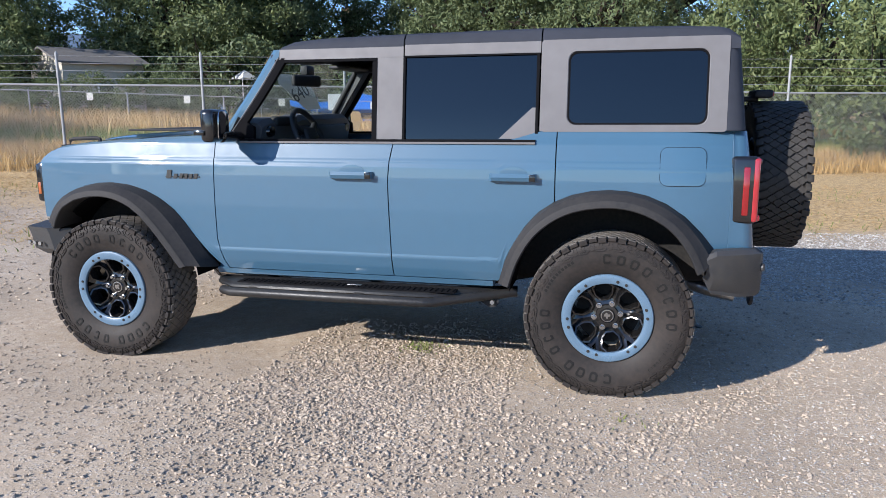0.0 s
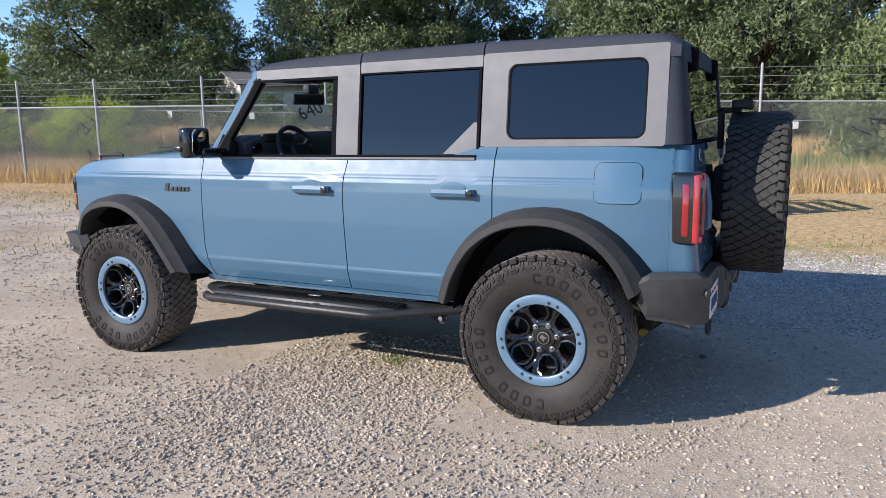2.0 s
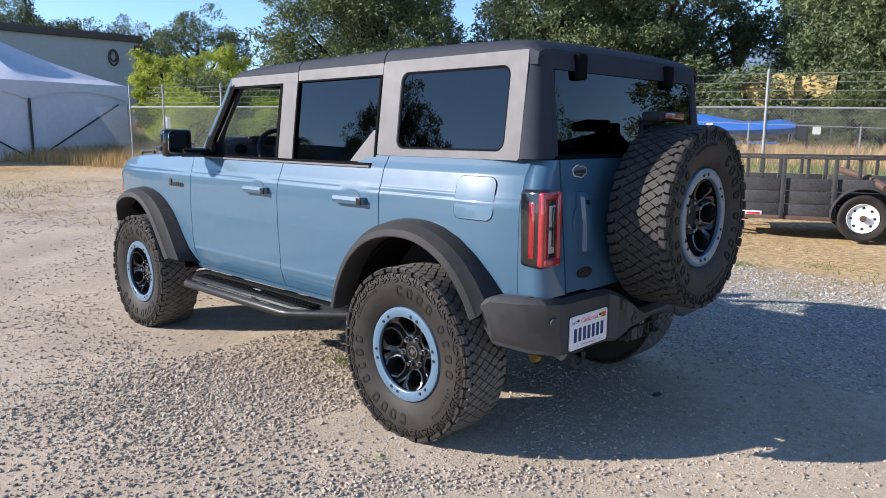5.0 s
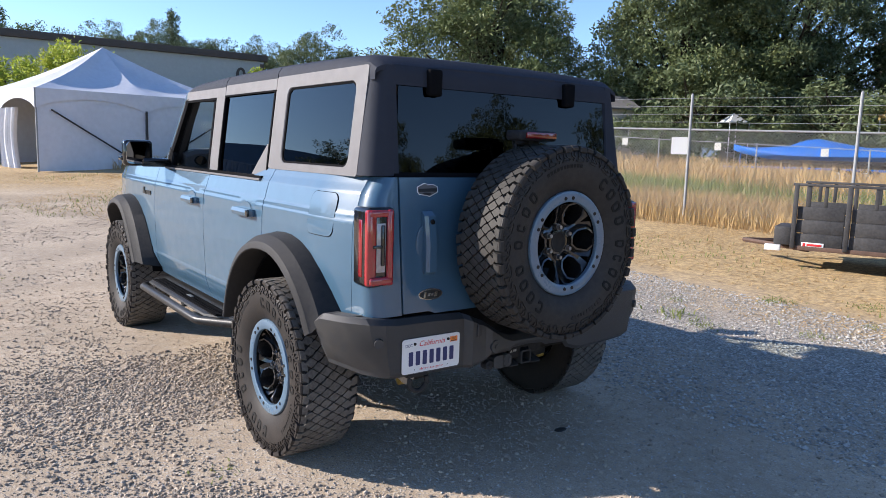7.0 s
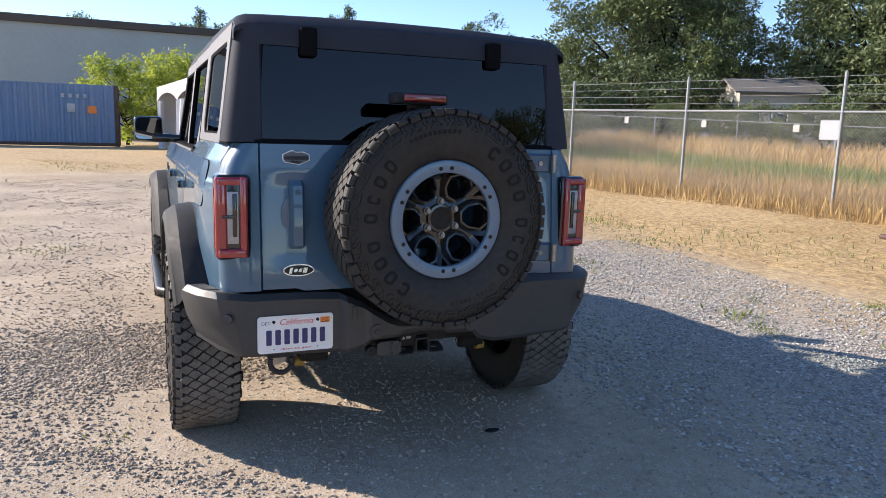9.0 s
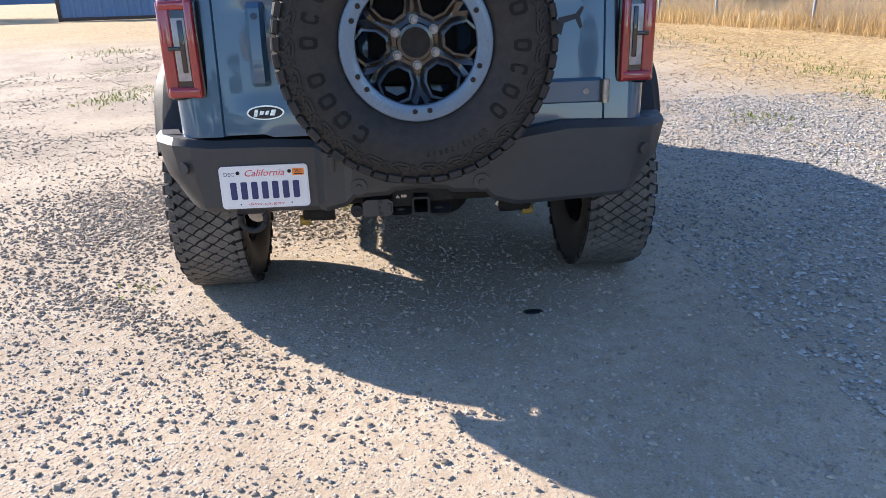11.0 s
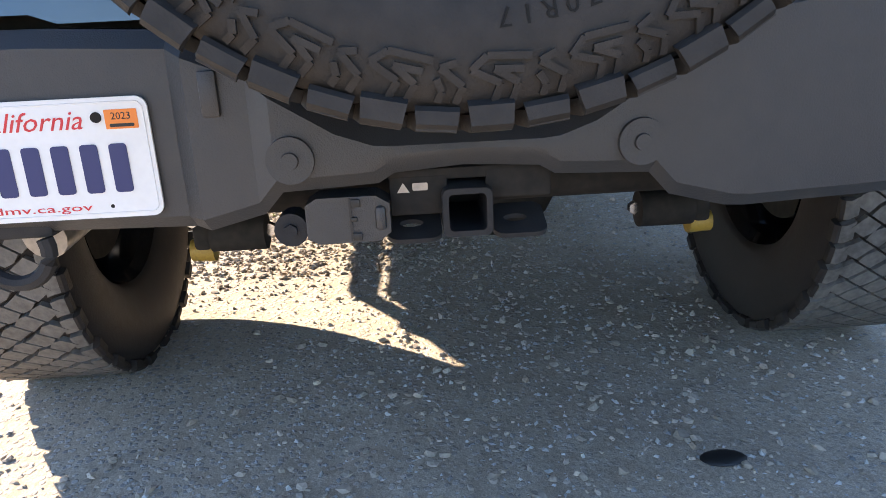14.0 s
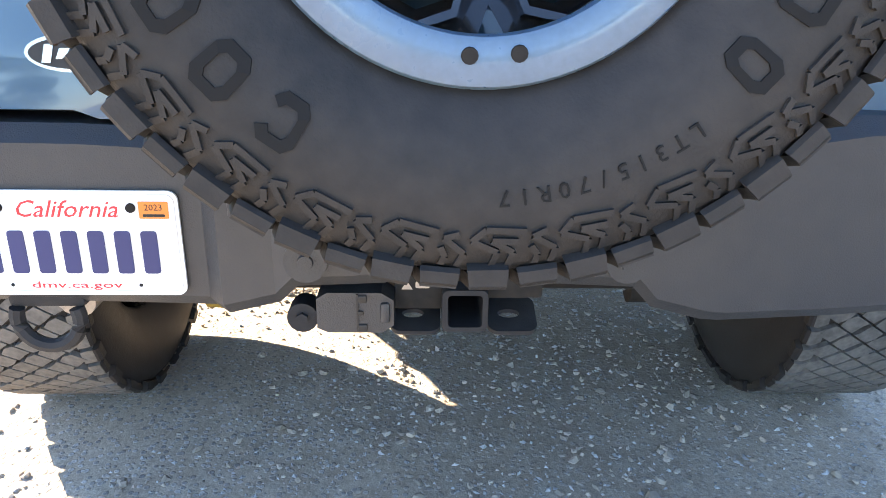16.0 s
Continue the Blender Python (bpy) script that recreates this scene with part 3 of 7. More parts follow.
for S in (-1, 1):
    bm = bmesh.new()
    tube(bm, [(-3.36, S * 0.72, 1.28), (-3.355, S * 0.72, 1.318), (-3.33, S * 0.72, 1.326), (-3.16, S * 0.72, 1.332), (-3.14, S * 0.72, 1.328), (-3.13, S * 0.72, 1.29)], 0.012)
    part("trail_sight", bm, "trim", car)
    bm = bmesh.new()
    box(bm, (-3.52, S * 0.705, 1.055), (0.09, 0.22, 0.25), 0.025)
    headlamp = part("headlamp", bm, "gloss", car)
    bm = bmesh.new()
    box(bm, (-3.535, S * 0.814, 1.02), (0.022, 0.008, 0.075), 0.003)
    part("side_marker", bm, "amber", headlamp, "amber marker lens")
bm = bmesh.new()
loft(bm, [[(-3.50, y, 1.205), (-3.545, y, 1.16), (-3.55, y, 0.86), (-3.45, y, 0.80), (-3.40, y, 1.15)] for y in (-0.77, -0.5, 0, 0.5, 0.77)])
part("grille", bm, "trim", car)
bm = bmesh.new()
plan = [(-3.44, -0.905), (-3.62, -0.86), (-3.70, -0.62), (-3.74, 0), (-3.70, 0.62), (-3.62, 0.86), (-3.44, 0.905)]
loft(bm, [[(x, y, 0.78), (x + 0.015, y * 0.995, 0.745), (x + 0.03, y * 0.98, 0.64), (x + 0.09, y * 0.95, 0.60), (x + 0.16, y * 0.9, 0.64), (x + 0.14, y * 0.9, 0.77)] for x, y in plan])
front_bumper = part("front_bumper", bm, "bumper", car)
for S in (-1, 1):
    for k in range(3):
        bm = bmesh.new()
        cyl(bm, (-3.60 + 0.05 * k, S * (0.865 + 0.012 * k), 0.68), (-3.60 + 0.05 * k, S * (0.882 + 0.012 * k), 0.68), 0.012, seg=10)
        part("bolt", bm, "steel", front_bumper)

# dark core of the body: floor, inner wheel houses, engine bay
bm = bmesh.new()
box(bm, (-1.47, 0, 0.83), (1.60, 1.62, 0.50))
box(bm, (-1.40, 0, 0.83), (4.05, 1.22, 0.52))
box(bm, (-1.40, 0, 1.15), (4.00, 1.65, 0.10))
box(bm, (-2.85, 0, 1.19), (1.10, 1.50, 0.20))
box(bm, (0.57, 0, 0.88), (0.10, 1.50, 0.20))
part("floor_pan", bm, "under", car)


# ---- hardtop and glass ----
def top_y(z):
    return float(np.interp(z, [1.32, 1.414, 1.78, 1.84], [0.806, 0.797, 0.751, 0.744]))


def roof_z(x):
    return float(np.interp(x, [-1.93, -1.88, -1.80, -1.60, -1.13, -0.39, 0.30, 0.50, 0.555, 0.588], [1.815, 1.85, 1.882, 1.897, 1.907, 1.915, 1.905, 1.895, 1.880, 1.845]))


def roof_panel(name, x0, x1, n=14):
    rows = []
    for x in np.linspace(x0, x1, n):
        zt = roof_z(x)
        e = min(1.80, zt - 0.03)
        half = [(0.749, e), (0.748, e + (zt - e) * 0.35), (0.742, e + (zt - e) * 0.62), (0.722, e + (zt - e) * 0.85), (0.69, e + (zt - e) * 0.96), (0.62, zt), (0.4, zt + 0.008), (0.15, zt + 0.012)]
        row = [(x, -y, z) for y, z in half] + [(x, y, z) for y, z in reversed(half)]
        rows.append(row)
    bm = bmesh.new()
    thick(bm, rows, (0, 0, -0.02))
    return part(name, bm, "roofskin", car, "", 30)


roof_panel("roof_panel", -1.93, -1.136)
roof_panel("roof_panel", -1.128, -0.388)
roof_panel("roof_panel", -0.380, 0.588, 20)
for S in (-1, 1):
    def strip(x0, x1, z0, z1, mat, name, out=0.0, deep=0.03, nx=2, lean=0.0, parent=car, label=""):
        bm = bmesh.new()
        rows = []
        for i in range(nx + 1):
            x = x0 + (x1 - x0) * i / nx
            rows.append([(x + lean * (1 - k / 5), S * (top_y(z0 + (z1 - z0) * k / 5) + out), z0 + (z1 - z0) * k / 5) for k in range(6)])
        thick(bm, rows, (0, -S * deep, 0))
        return part(name, bm, mat, parent, label)
    # grey rail over the doors, pillar between the doors
    strip(-1.872, -1.136, 1.775, 1.832, "hardtop", "roof_rail", 0.004)
    strip(-1.128, -0.388, 1.782, 1.840, "hardtop", "roof_rail", 0.004)
    strip(-1.285, -1.135, 1.322, 1.775, "hardtop", "door_pillar", 0.003)
    # black window surrounds
    strip(-2.12, -0.40, 1.322, 1.334, "seal", "belt_moulding", 0.034, 0.05, 4)
    strip(-2.10, -0.40, 1.311, 1.3215, "hardtop", "belt_strip", 0.042, 0.05, 4)
    strip(-1.90, -1.285, 1.760, 1.775, "seal", "window_seal", 0.006)
    strip(-1.312, -1.285, 1.334, 1.756, "seal", "window_seal", 0.006)
    strip(-1.135, -1.122, 1.334, 1.77, "seal", "window_seal", 0.006)
    strip(-1.135, -0.40, 1.773, 1.782, "seal", "window_seal", 0.006)
    strip(-0.407, -0.392, 1.34, 1.782, "seal", "window_seal", 0.006)
    # rear door glass and its grey corner piece
    glass = strip(-1.122, -0.406, 1.330, 1.774, "sidetint", "rear_door_window", -0.008, 0.005, 4)
    bm = bmesh.new()
    prof = [(-0.60, 1.338), (-0.405, 1.338), (-0.405, 1.50), (-0.425, 1.50)]
    lo = [bm.verts.new((x, S * (top_y(z) + 0.004), z)) for x, z in prof]
    hi = [bm.verts.new((x, S * (top_y(z) - 0.02), z)) for x, z in prof]
    bm.faces.new(lo), bm.faces.new(hi)
    for i in range(4):
        bm.faces.new((lo[i], lo[(i + 1) % 4], hi[(i + 1) % 4], hi[i]))
    part("window_corner", bm, "hardtop", car)
    # quarter frame with a rounded window opening
    bm = bmesh.new()
    hole = [(0.103 + x, 1.597 + z) for x, z in rounded(0.69, 0.372, 0.045, 6)]
    outer = []
    for x, z in hole:
        dx, dz = x - 0.103, z - 1.597
        k = min((0.437 if dx > 0 else 0.487) / max(abs(dx), 1e-6), (0.248 if dz > 0 else 0.222) / max(abs(dz), 1e-6))
        outer.append((0.103 + dx * k, 1.597 + dz * k))
    rings = [[(x, S * (top_y(z) - 0.03), z) for x, z in outer], [(x, S * (top_y(z) + 0.004), z) for x, z in outer], [(x + (0.103 - x) * -0.012, S * (top_y(z) + 0.004), z + (1.597 - z) * -0.012) for x, z in hole],
             [(x, S * (top_y(z) + 0.000), z) for x, z in hole], [(x, S * (top_y(z) - 0.03), z) for x, z in hole]]
    grid(bm, rings, True)
    part("quarter_frame", bm, "hardtop", car, "", 30)
    bm = bmesh.new()
    seal_in = [(0.103 + x, 1.597 + z) for x, z in rounded(0.672, 0.354, 0.04, 6)]
    grid(bm, [[(x, S * (top_y(z) - 0.001), z) for x, z in hole], [(x, S * (top_y(z) - 0.003), z) for x, z in seal_in], [(x, S * (top_y(z) - 0.012), z) for x, z in seal_in]], True)
    part("window_seal", bm, "seal", car)
    bm = bmesh.new()
    vs = [bm.verts.new((x, S * (top_y(z) - 0.006), z)) for x, z in hole]
    ws = [bm.verts.new((x, S * (top_y(z) - 0.011), z)) for x, z in hole]
    bm.faces.new(vs), bm.faces.new(list(reversed(ws)))
    for i in range(len(vs)):
        bm.faces.new((vs[i], vs[(i + 1) % len(vs)], ws[(i + 1) % len(vs)], ws[i]))
    part("quarter_window", bm, "sidetint", car)
    # rear pillar, rounded in plan
    bm = bmesh.new()
    rows = []
    for z in np.linspace(1.382, 1.845, 10):
        xr = 0.64 - (z - 1.38) * 0.10
        y = top_y(z)
        r = 0.075
        row = [(0.532, S * (y + 0.003), z), (xr - r, S * (y + 0.002), z)]
        row += [(xr - r + r * math.sin(radians(a)), S * (y - r + r * math.cos(radians(a))), z) for a in np.linspace(12, 90, 8)]
        row += [(xr, S * 0.655, z)]
        rows.append(row)
    thick(bm, rows, (-0.03, -S * 0.02, 0))
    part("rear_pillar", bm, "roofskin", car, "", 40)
    # screen pillar: blue outer frame, grey inner strip, black seal
    for mat, nm, o0, o1, dy in (("paint", "screen_pillar", -0.062, 0.0, 0.0), ("hardtop", "screen_pillar_trim", 0.001, 0.013, 0.004), ("seal", "window_seal", 0.014, 0.062, 0.002)):
        bm = bmesh.new()
        rows = []
        for q in np.linspace(0, 1, 8):
            z = 1.335 + q * (1.832 - 1.335) if mat == "paint" else 1.335 + q * (1.785 - 1.335)
            x = -2.205 + (z - 1.335) * 0.704 + 0.01 * math.sin(q * math.pi)
            rows.append([(x + o0, S * (top_y(z) - 0.012 + dy if o0 < 0 else top_y(z) + dy), z), (x + (o0 + o1) / 2, S * (top_y(z) + 0.004 + dy), z), (x + o1, S * (top_y(z) + dy), z)])
        thick(bm, rows, (0.0, -S * 0.03, 0))
        part(nm, bm, mat, car)
    bm = bmesh.new()
    thick(bm, [[(-2.265 + q * 0.345 + o, S * (0.745 - 0.055 * q - d), 1.345 + q * 0.485) for o, d in ((0.0, 0.0), (0.02, 0.03), (0.085, 0.035), (0.10, 0.0))] for q in np.linspace(0, 1, 5)], (0.01, S * 0.012, 0))
    part("inner_pillar_trim", bm, "dash", car, "grey inner pillar trim")
    # black triangle at the mirror's foot
    bm = bmesh.new()
    tri = [(-2.20, 1.335), (-2.03, 1.335), (-2.03, 1.40), (-2.13, 1.46)]
    a = [bm.verts.new((x, S * (top_y(z) + 0.006), z)) for x, z in tri]
    b = [bm.verts.new((x, S * (top_y(z) - 0.02), z)) for x, z in tri]
    bm.faces.new(a), bm.faces.new(b)
    for i in range(4):
        bm.faces.new((a[i], a[(i + 1) % 4], b[(i + 1) % 4], b[i]))
    part("mirror_base", bm, "seal", car)
    # door mirror with a square housing
    bm = bmesh.new()
    box(bm, (-2.148, S * 1.02, 1.412), (0.080, 0.195, 0.178), 0.026, 3)
    cyl(bm, (-2.12, S * 0.80, 1.345), (-2.13, S * 0.99, 1.352), 0.03, 0.034)
    mirror = part("door_mirror", bm, "gloss", car)
    bm = bmesh.new()
    prism(bm, rounded(0.17, 0.15, 0.03), Matrix.Translation((-2.099, S * 1.025, 1.415)) @ Matrix.Rotation(radians(-S * 14), 4, "Z") @ Matrix.Rotation(radians(3), 4, "Y") @ Matrix(((0, 0, 1, 0), (1, 0, 0, 0), (0, 1, 0, 0), (0, 0, 0, 1))), 0.003)
    part("mirror_pane", bm, "mirror", mirror)
    bm = bmesh.new()
    box(bm, (-2.185, S * 1.115, 1.375), (0.06, 0.03, 0.028), 0.006)
    part("turn_signal", bm, "gloss", mirror)
    # lower row: door handles
    for hx in (-1.41, -0.51):
        bm = bmesh.new()
        yb = side_y(1.14, hx)
        loft(bm, [[(hx - 0.125 + q * 0.25, S * (yb + (0.012 if q in (0, 1) else 0.034)), 1.16), (hx - 0.125 + q * 0.25, S * (yb + (0.016 if q in (0, 1) else 0.042)), 1.142), (hx - 0.125 + q * 0.25, S * (yb + (0.01 if q in (0, 1) else 0.034)), 1.122), (hx - 0.125 + q * 0.25, S * (yb - 0.005), 1.125), (hx - 0.125 + q * 0.25, S * (yb - 0.005), 1.158)] for q in (0, 0.06, 0.5, 0.94, 1)])
        handle = part("door_handle", bm, "paint", car)
        bm = bmesh.new()
        box(bm, (hx + 0.105, S * (yb + 0.036), 1.140), (0.034, 0.012, 0.036), 0.004)
        part("keyhole_cap", bm, "gloss", handle)
        bm = bmesh.new()
        loft(bm, [[(hx + 0.075 * math.cos(a) * k, S * (yb + o), 1.155 + 0.042 * math.sin(a) * k) for a in np.linspace(0, 2 * math.pi, 20, endpoint=False)] for k, o in ((1.0, -0.004), (1.0, 0.001), (0.9, 0.0015))])
        part("handle_recess", bm, "paint", handle)
    # fuel flap on the left, thin dark gap round it
if True:
    def flap(w, h, r, out, deep, mat, name):
        bm = bmesh.new()
        pts = [(0.34 + x, 1.205 + z) for x, z in rounded(w, h, r, 5)]
        dense = []
        for i in range(len(pts)):
            (xa, za), (xb, zb) = pts[i], pts[(i + 1) % len(pts)]
            k = 10 if math.hypot(xb - xa, zb - za) > 0.05 else 1
            dense += [(xa + (xb - xa) * t / k, za + (zb - za) * t / k) for t in range(k)]
        def eased_y(z, x):
            lo_, hi_ = side_y(1.11, x), side_y(1.30, x)
            u = (z - 1.11) / 0.19
            return lo_ + (hi_ - lo_) * (0.35 * u + 0.65 * u * u)
        rings = [[(x, -side_y(z, x) + deep, z) for x, z in dense]]
        for q in (1, 0.95, 0.8, 0.6, 0.4, 0.2, 0.02):
            rings.append([(0.34 + (x - 0.34) * q, -eased_y(1.205 + (z - 1.205) * q, 0.34 + (x - 0.34) * q) - out, 1.205 + (z - 1.205) * q) for x, z in dense])
        grid(bm, rings, True)
        return part(name, bm, mat, car)
    flap(0.223, 0.193, 0.039, 0.0035, 0.01, "seal", "flap_gap")
    flap(0.219, 0.189, 0.037, 0.0042, 0.01, "paint", "fuel_flap")

# windscreen
bm = bmesh.new()
thick(bm, [[(-2.29 + q * 0.345 + 0.07 * (y * y - 1), y * (0.765 - 0.06 * q), 1.345 + q * 0.485) for y in np.linspace(-1, 1, 13)] for q in np.linspace(0, 1, 6)], (0.005, 0, 0))
part("windscreen", bm, "clear", car)
# rear window with dark border and two hinge covers
bm = bmesh.new()
thick(bm, [[(0.632 - q * 0.042, y * (0.665 - 0.03 * q), 1.392 + q * 0.40) for y in np.linspace(-1, 1, 9)] for q in np.linspace(0, 1, 5)], (-0.005, 0, 0))
part("rear_window", bm, "tint", car)
bm = bmesh.new()
rows = []
for q in np.linspace(0, 1, 6):
    rows.append([(0.601 - 0.006 * q - 0.03 * max(0, q - 0.7), y, 1.765 + 0.085 * q) for y in np.linspace(-0.665, 0.665, 5)])
thick(bm, rows, (-0.03, 0, 0))
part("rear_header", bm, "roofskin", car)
for y in (-0.46, 0.37):
    bm = bmesh.new()
    box(bm, (0.606, y, 1.785), (0.040, 0.070, 0.115), 0.012, 3)
    part("window_hinge", bm, "seal", car)
bm = bmesh.new()
thick(bm, [[(0.648, -0.68, 1.379), (0.648, 0.68, 1.379)], [(0.636, -0.68, 1.398), (0.636, 0.68, 1.398)]], (-0.02, 0, 0))
part("window_seal", bm, "seal", car)
# high stop lamp on its stalk above the spare wheel
bm = bmesh.new()
box(bm, (0.81, -0.06, 1.572), (0.10, 0.225, 0.045), 0.012, 3)
box(bm, (0.74, -0.03, 1.545), (0.12, 0.07, 0.03), 0.01)
box(bm, (0.70, -0.03, 1.45), (0.03, 0.07, 0.22), 0.01)
stop = part("stop_lamp", bm, "trim", car)
bm = bmesh.new()
box(bm, (0.864, -0.05, 1.573), (0.012, 0.18, 0.028), 0.004)
part("lens", bm, "redbright", stop, "dark red stop lamp lens")

# ---- tail lamps ----
for S in (-1, 1):
    bm = bmesh.new()
    box(bm, (0.637, S * 0.7720, 1.09), (0.130, 0.136, 0.335), 0.02, 3)
    lamp = part("tail_lamp", bm, "gloss", car)
    bm = bmesh.new()
    # outer red frame that wraps the corner
    box(bm, (0.668, S * 0.7779, 1.232), (0.090, 0.111, 0.030), 0.010, 3)
    box(bm, (0.674, S * 0.7779, 0.952), (0.092, 0.111, 0.036), 0.012, 3)
    box(bm, (0.690, S * 0.8194, 1.09), (0.034, 0.046, 0.318), 0.012, 3)
    box(bm, (0.690, S * 0.7350, 1.09), (0.055, 0.030, 0.318), 0.010, 3)
    part("red_surround", bm, "red", lamp, "red lamp lens")
    bm = bmesh.new()
    box(bm, (0.645, S * 0.8364, 1.085), (0.030, 0.014, 0.24), 0.004)
    part("side_reflector", bm, "redbright", lamp, "bright red side lens")
    bm = bmesh.new()
    box(bm, (0.688, S * 0.7757, 1.09), (0.03, 0.054, 0.215), 0.008)
    part("clear_lens", bm, "lens", lamp, "clear grey lens")
    bm = bmesh.new()
    box(bm, (0.7045, S * 0.7690, 1.10), (0.012, 0.017, 0.17), 0.004)
    box(bm, (0.706, S * 0.7949, 1.095), (0.012, 0.045, 0.014), 0.004)
    part("lamp_bar", bm, "gloss", lamp)

# ---- tailgate fittings ----
bm = bmesh.new()
loft(bm, [[(0.676 + o, -0.525 + 0.062 * k * math.cos(a), 1.095 + 0.09 * k * math.sin(a)) for a in np.linspace(0, 2 * math.pi, 24, endpoint=False)] for k, o in ((1, -0.01), (1.0, 0.006), (0.92, 0.007))])
part("handle_recess", bm, "paint", car)
bm = bmesh.new()
loft(bm, [[(0.69 + d - (z - 1.095) * 0.095, -0.525 - w, z), (0.705 + d - (z - 1.095) * 0.095, -0.525 - w * 0.6, z), (0.705 + d - (z - 1.095) * 0.095, -0.525 + w * 0.6, z), (0.69 + d - (z - 1.095) * 0.095, -0.525 + w, z), (0.675 - (z - 1.095) * 0.095, -0.525 + w, z), (0.675 - (z - 1.095) * 0.095, -0.525 - w, z)]
          for z, w, d in ((0.962, 0.028, -0.006), (0.975, 0.03, 0.012), (1.09, 0.028, 0.02), (1.215, 0.03, 0.014), (1.235, 0.026, -0.006))])
gate_handle = part("tailgate_handle", bm, "paint", car)
bm = bmesh.new()
cyl(bm, (0.71, -0.525, 1.19), (0.716, -0.525, 1.191), 0.011, seg=14)
part("keyhole", bm, "gloss", gate_handle)
for z in (1.315, 0.905):
    bm = bmesh.new()
    loft(bm, [[(xo, y, z + h) for xo, h in ((0.655 + (1.378 - z) * 0.095, 0.045), (0.672 + (1.378 - z) * 0.095, 0.035), (0.672 + (1.378 - z) * 0.095, -0.035), (0.655 + (1.378 - z) * 0.095, -0.045))] for y in (0.36, 0.655)])
    hinge = part("tailgate_hinge", bm, "paint", car)
    bm = bmesh.new()
    cyl(bm, (0.68 + (1.378 - z) * 0.095, 0.665, z - 0.04), (0.68 + (1.378 - z) * 0.095, 0.665, z + 0.04), 0.016, seg=12)
    cyl(bm, (0.668 + (1.378 - z) * 0.095, 0.60, z), (0.677 + (1.378 - z) * 0.095, 0.60, z), 0.011, seg=10)
    part("hinge_pin", bm, "steel", hinge)
# badges as plain shapes
R_OUT = Matrix(((0, 0, 1, 0), (1, 0, 0, 0), (0, 1, 0, 0), (0, 0, 0, 1)))      # x along +y, y up, z towards +x


def oval(w, h, n=32):
    return [(w / 2 * math.cos(2 * math.pi * k / n), h / 2 * math.sin(2 * math.pi * k / n)) for k in range(n)]


TILT_GATE = Matrix.Rotation(radians(-5.4), 4, "Y")
bm = bmesh.new()
prism(bm, oval(0.128, 0.050), Matrix.Translation((0.703, -0.521, 0.873)) @ TILT_GATE @ R_OUT, 0.004)
badge = part("oval_badge", bm, "chrome", car, "chrome-rimmed oval badge")
bm = bmesh.new()
prism(bm, oval(0.116, 0.040), Matrix.Translation((0.7075, -0.521, 0.873)) @ TILT_GATE @ R_OUT, 0.002)
part("badge_field", bm, "black", badge)
bm = bmesh.new()
for dx, w, h in ((-0.032, 0.012, 0.024), (-0.012, 0.014, 0.014), (0.006, 0.012, 0.014), (0.026, 0.016, 0.02)):
    prism(bm, [(dx - w / 2 - 0.003, -h / 2), (dx + w / 2 - 0.003, -h / 2), (dx + w / 2 + 0.003, h / 2), (dx - w / 2 + 0.003, h / 2)], Matrix.Translation((0.7100, -0.521, 0.873)) @ TILT_GATE @ R_OUT, 0.001)
part("badge_mark", bm, "chrome", badge)
bm = bmesh.new()
crest = [(-0.055, 0.012), (-0.025, 0.026), (-0.012, 0.03), (0.0, 0.022), (0.03, 0.024), (0.055, 0.012), (0.055, -0.012), (0.028, -0.024), (0.01, -0.032), (-0.005, -0.026), (-0.045, -0.022), (-0.055, -0.01)]
prism(bm, crest, Matrix.Translation((0.6625, -0.522, 1.326)) @ TILT_GATE @ R_OUT, 0.0015)
sticker = part("crest_sticker", bm, "white", car, "white-edged crest sticker")
bm = bmesh.new()
prism(bm, [(x * 0.93, y * 0.87) for x, y in crest], Matrix.Translation((0.6645, -0.522, 1.326)) @ TILT_GATE @ R_OUT, 0.0008)
part("sticker_field", bm, "hardtop", sticker)
bm = bmesh.new()
prism(bm, [(-0.048, -0.007), (0.048, -0.007), (0.05, 0.008), (-0.048, 0.006)], Matrix.Translation((0.6656, -0.522, 1.324)) @ TILT_GATE @ R_OUT, 0.0008)
prism(bm, [(-0.03, -0.018), (0.01, -0.024), (0.02, -0.012), (-0.02, -0.010)], Matrix.Translation((0.6656, -0.522, 1.324)) @ TILT_GATE @ R_OUT, 0.0008)
part("sticker_bar", bm, "black", sticker)
bm = bmesh.new()
prism(bm, [(-0.05, -0.03), (-0.03, -0.04), (-0.02, 0.0), (0.02, 0.012), (0.035, -0.02), (0.045, -0.015), (0.036, 0.02), (0.05, 0.05), (0.042, 0.055), (0.02, 0.03), (-0.04, 0.018)], Matrix.Translation((0.673, 0.545, 1.135)) @ TILT_GATE @ R_OUT, 0.003)
part("dark_emblem", bm, "black", car)
bm = bmesh.new()      # script badge on the front fender: slanted black strokes on a base line
for x, w, h in ((-2.555, 0.030, 0.050), (-2.513, 0.022, 0.028), (-2.475, 0.022, 0.03), (-2.445, 0.024, 0.03), (-2.413, 0.022, 0.028), (-2.38, 0.024, 0.03)):
    mm = Matrix(((1, 0, 0, x), (0, 0, -1, -side_y(1.115, x) - 0.001), (0, 1, 0, 1.115 - 0.012), (0, 0, 0, 1)))
    prism(bm, [(-w / 2 - 0.004, 0), (w / 2 - 0.004, 0), (w / 2 + 0.006, h), (-w / 2 + 0.006, h)], mm, 0.004)
    prism(bm, [(-0.022, 0.008), (0.026, 0.008), (0.026, 0.014), (-0.022, 0.014)], mm, 0.0045)
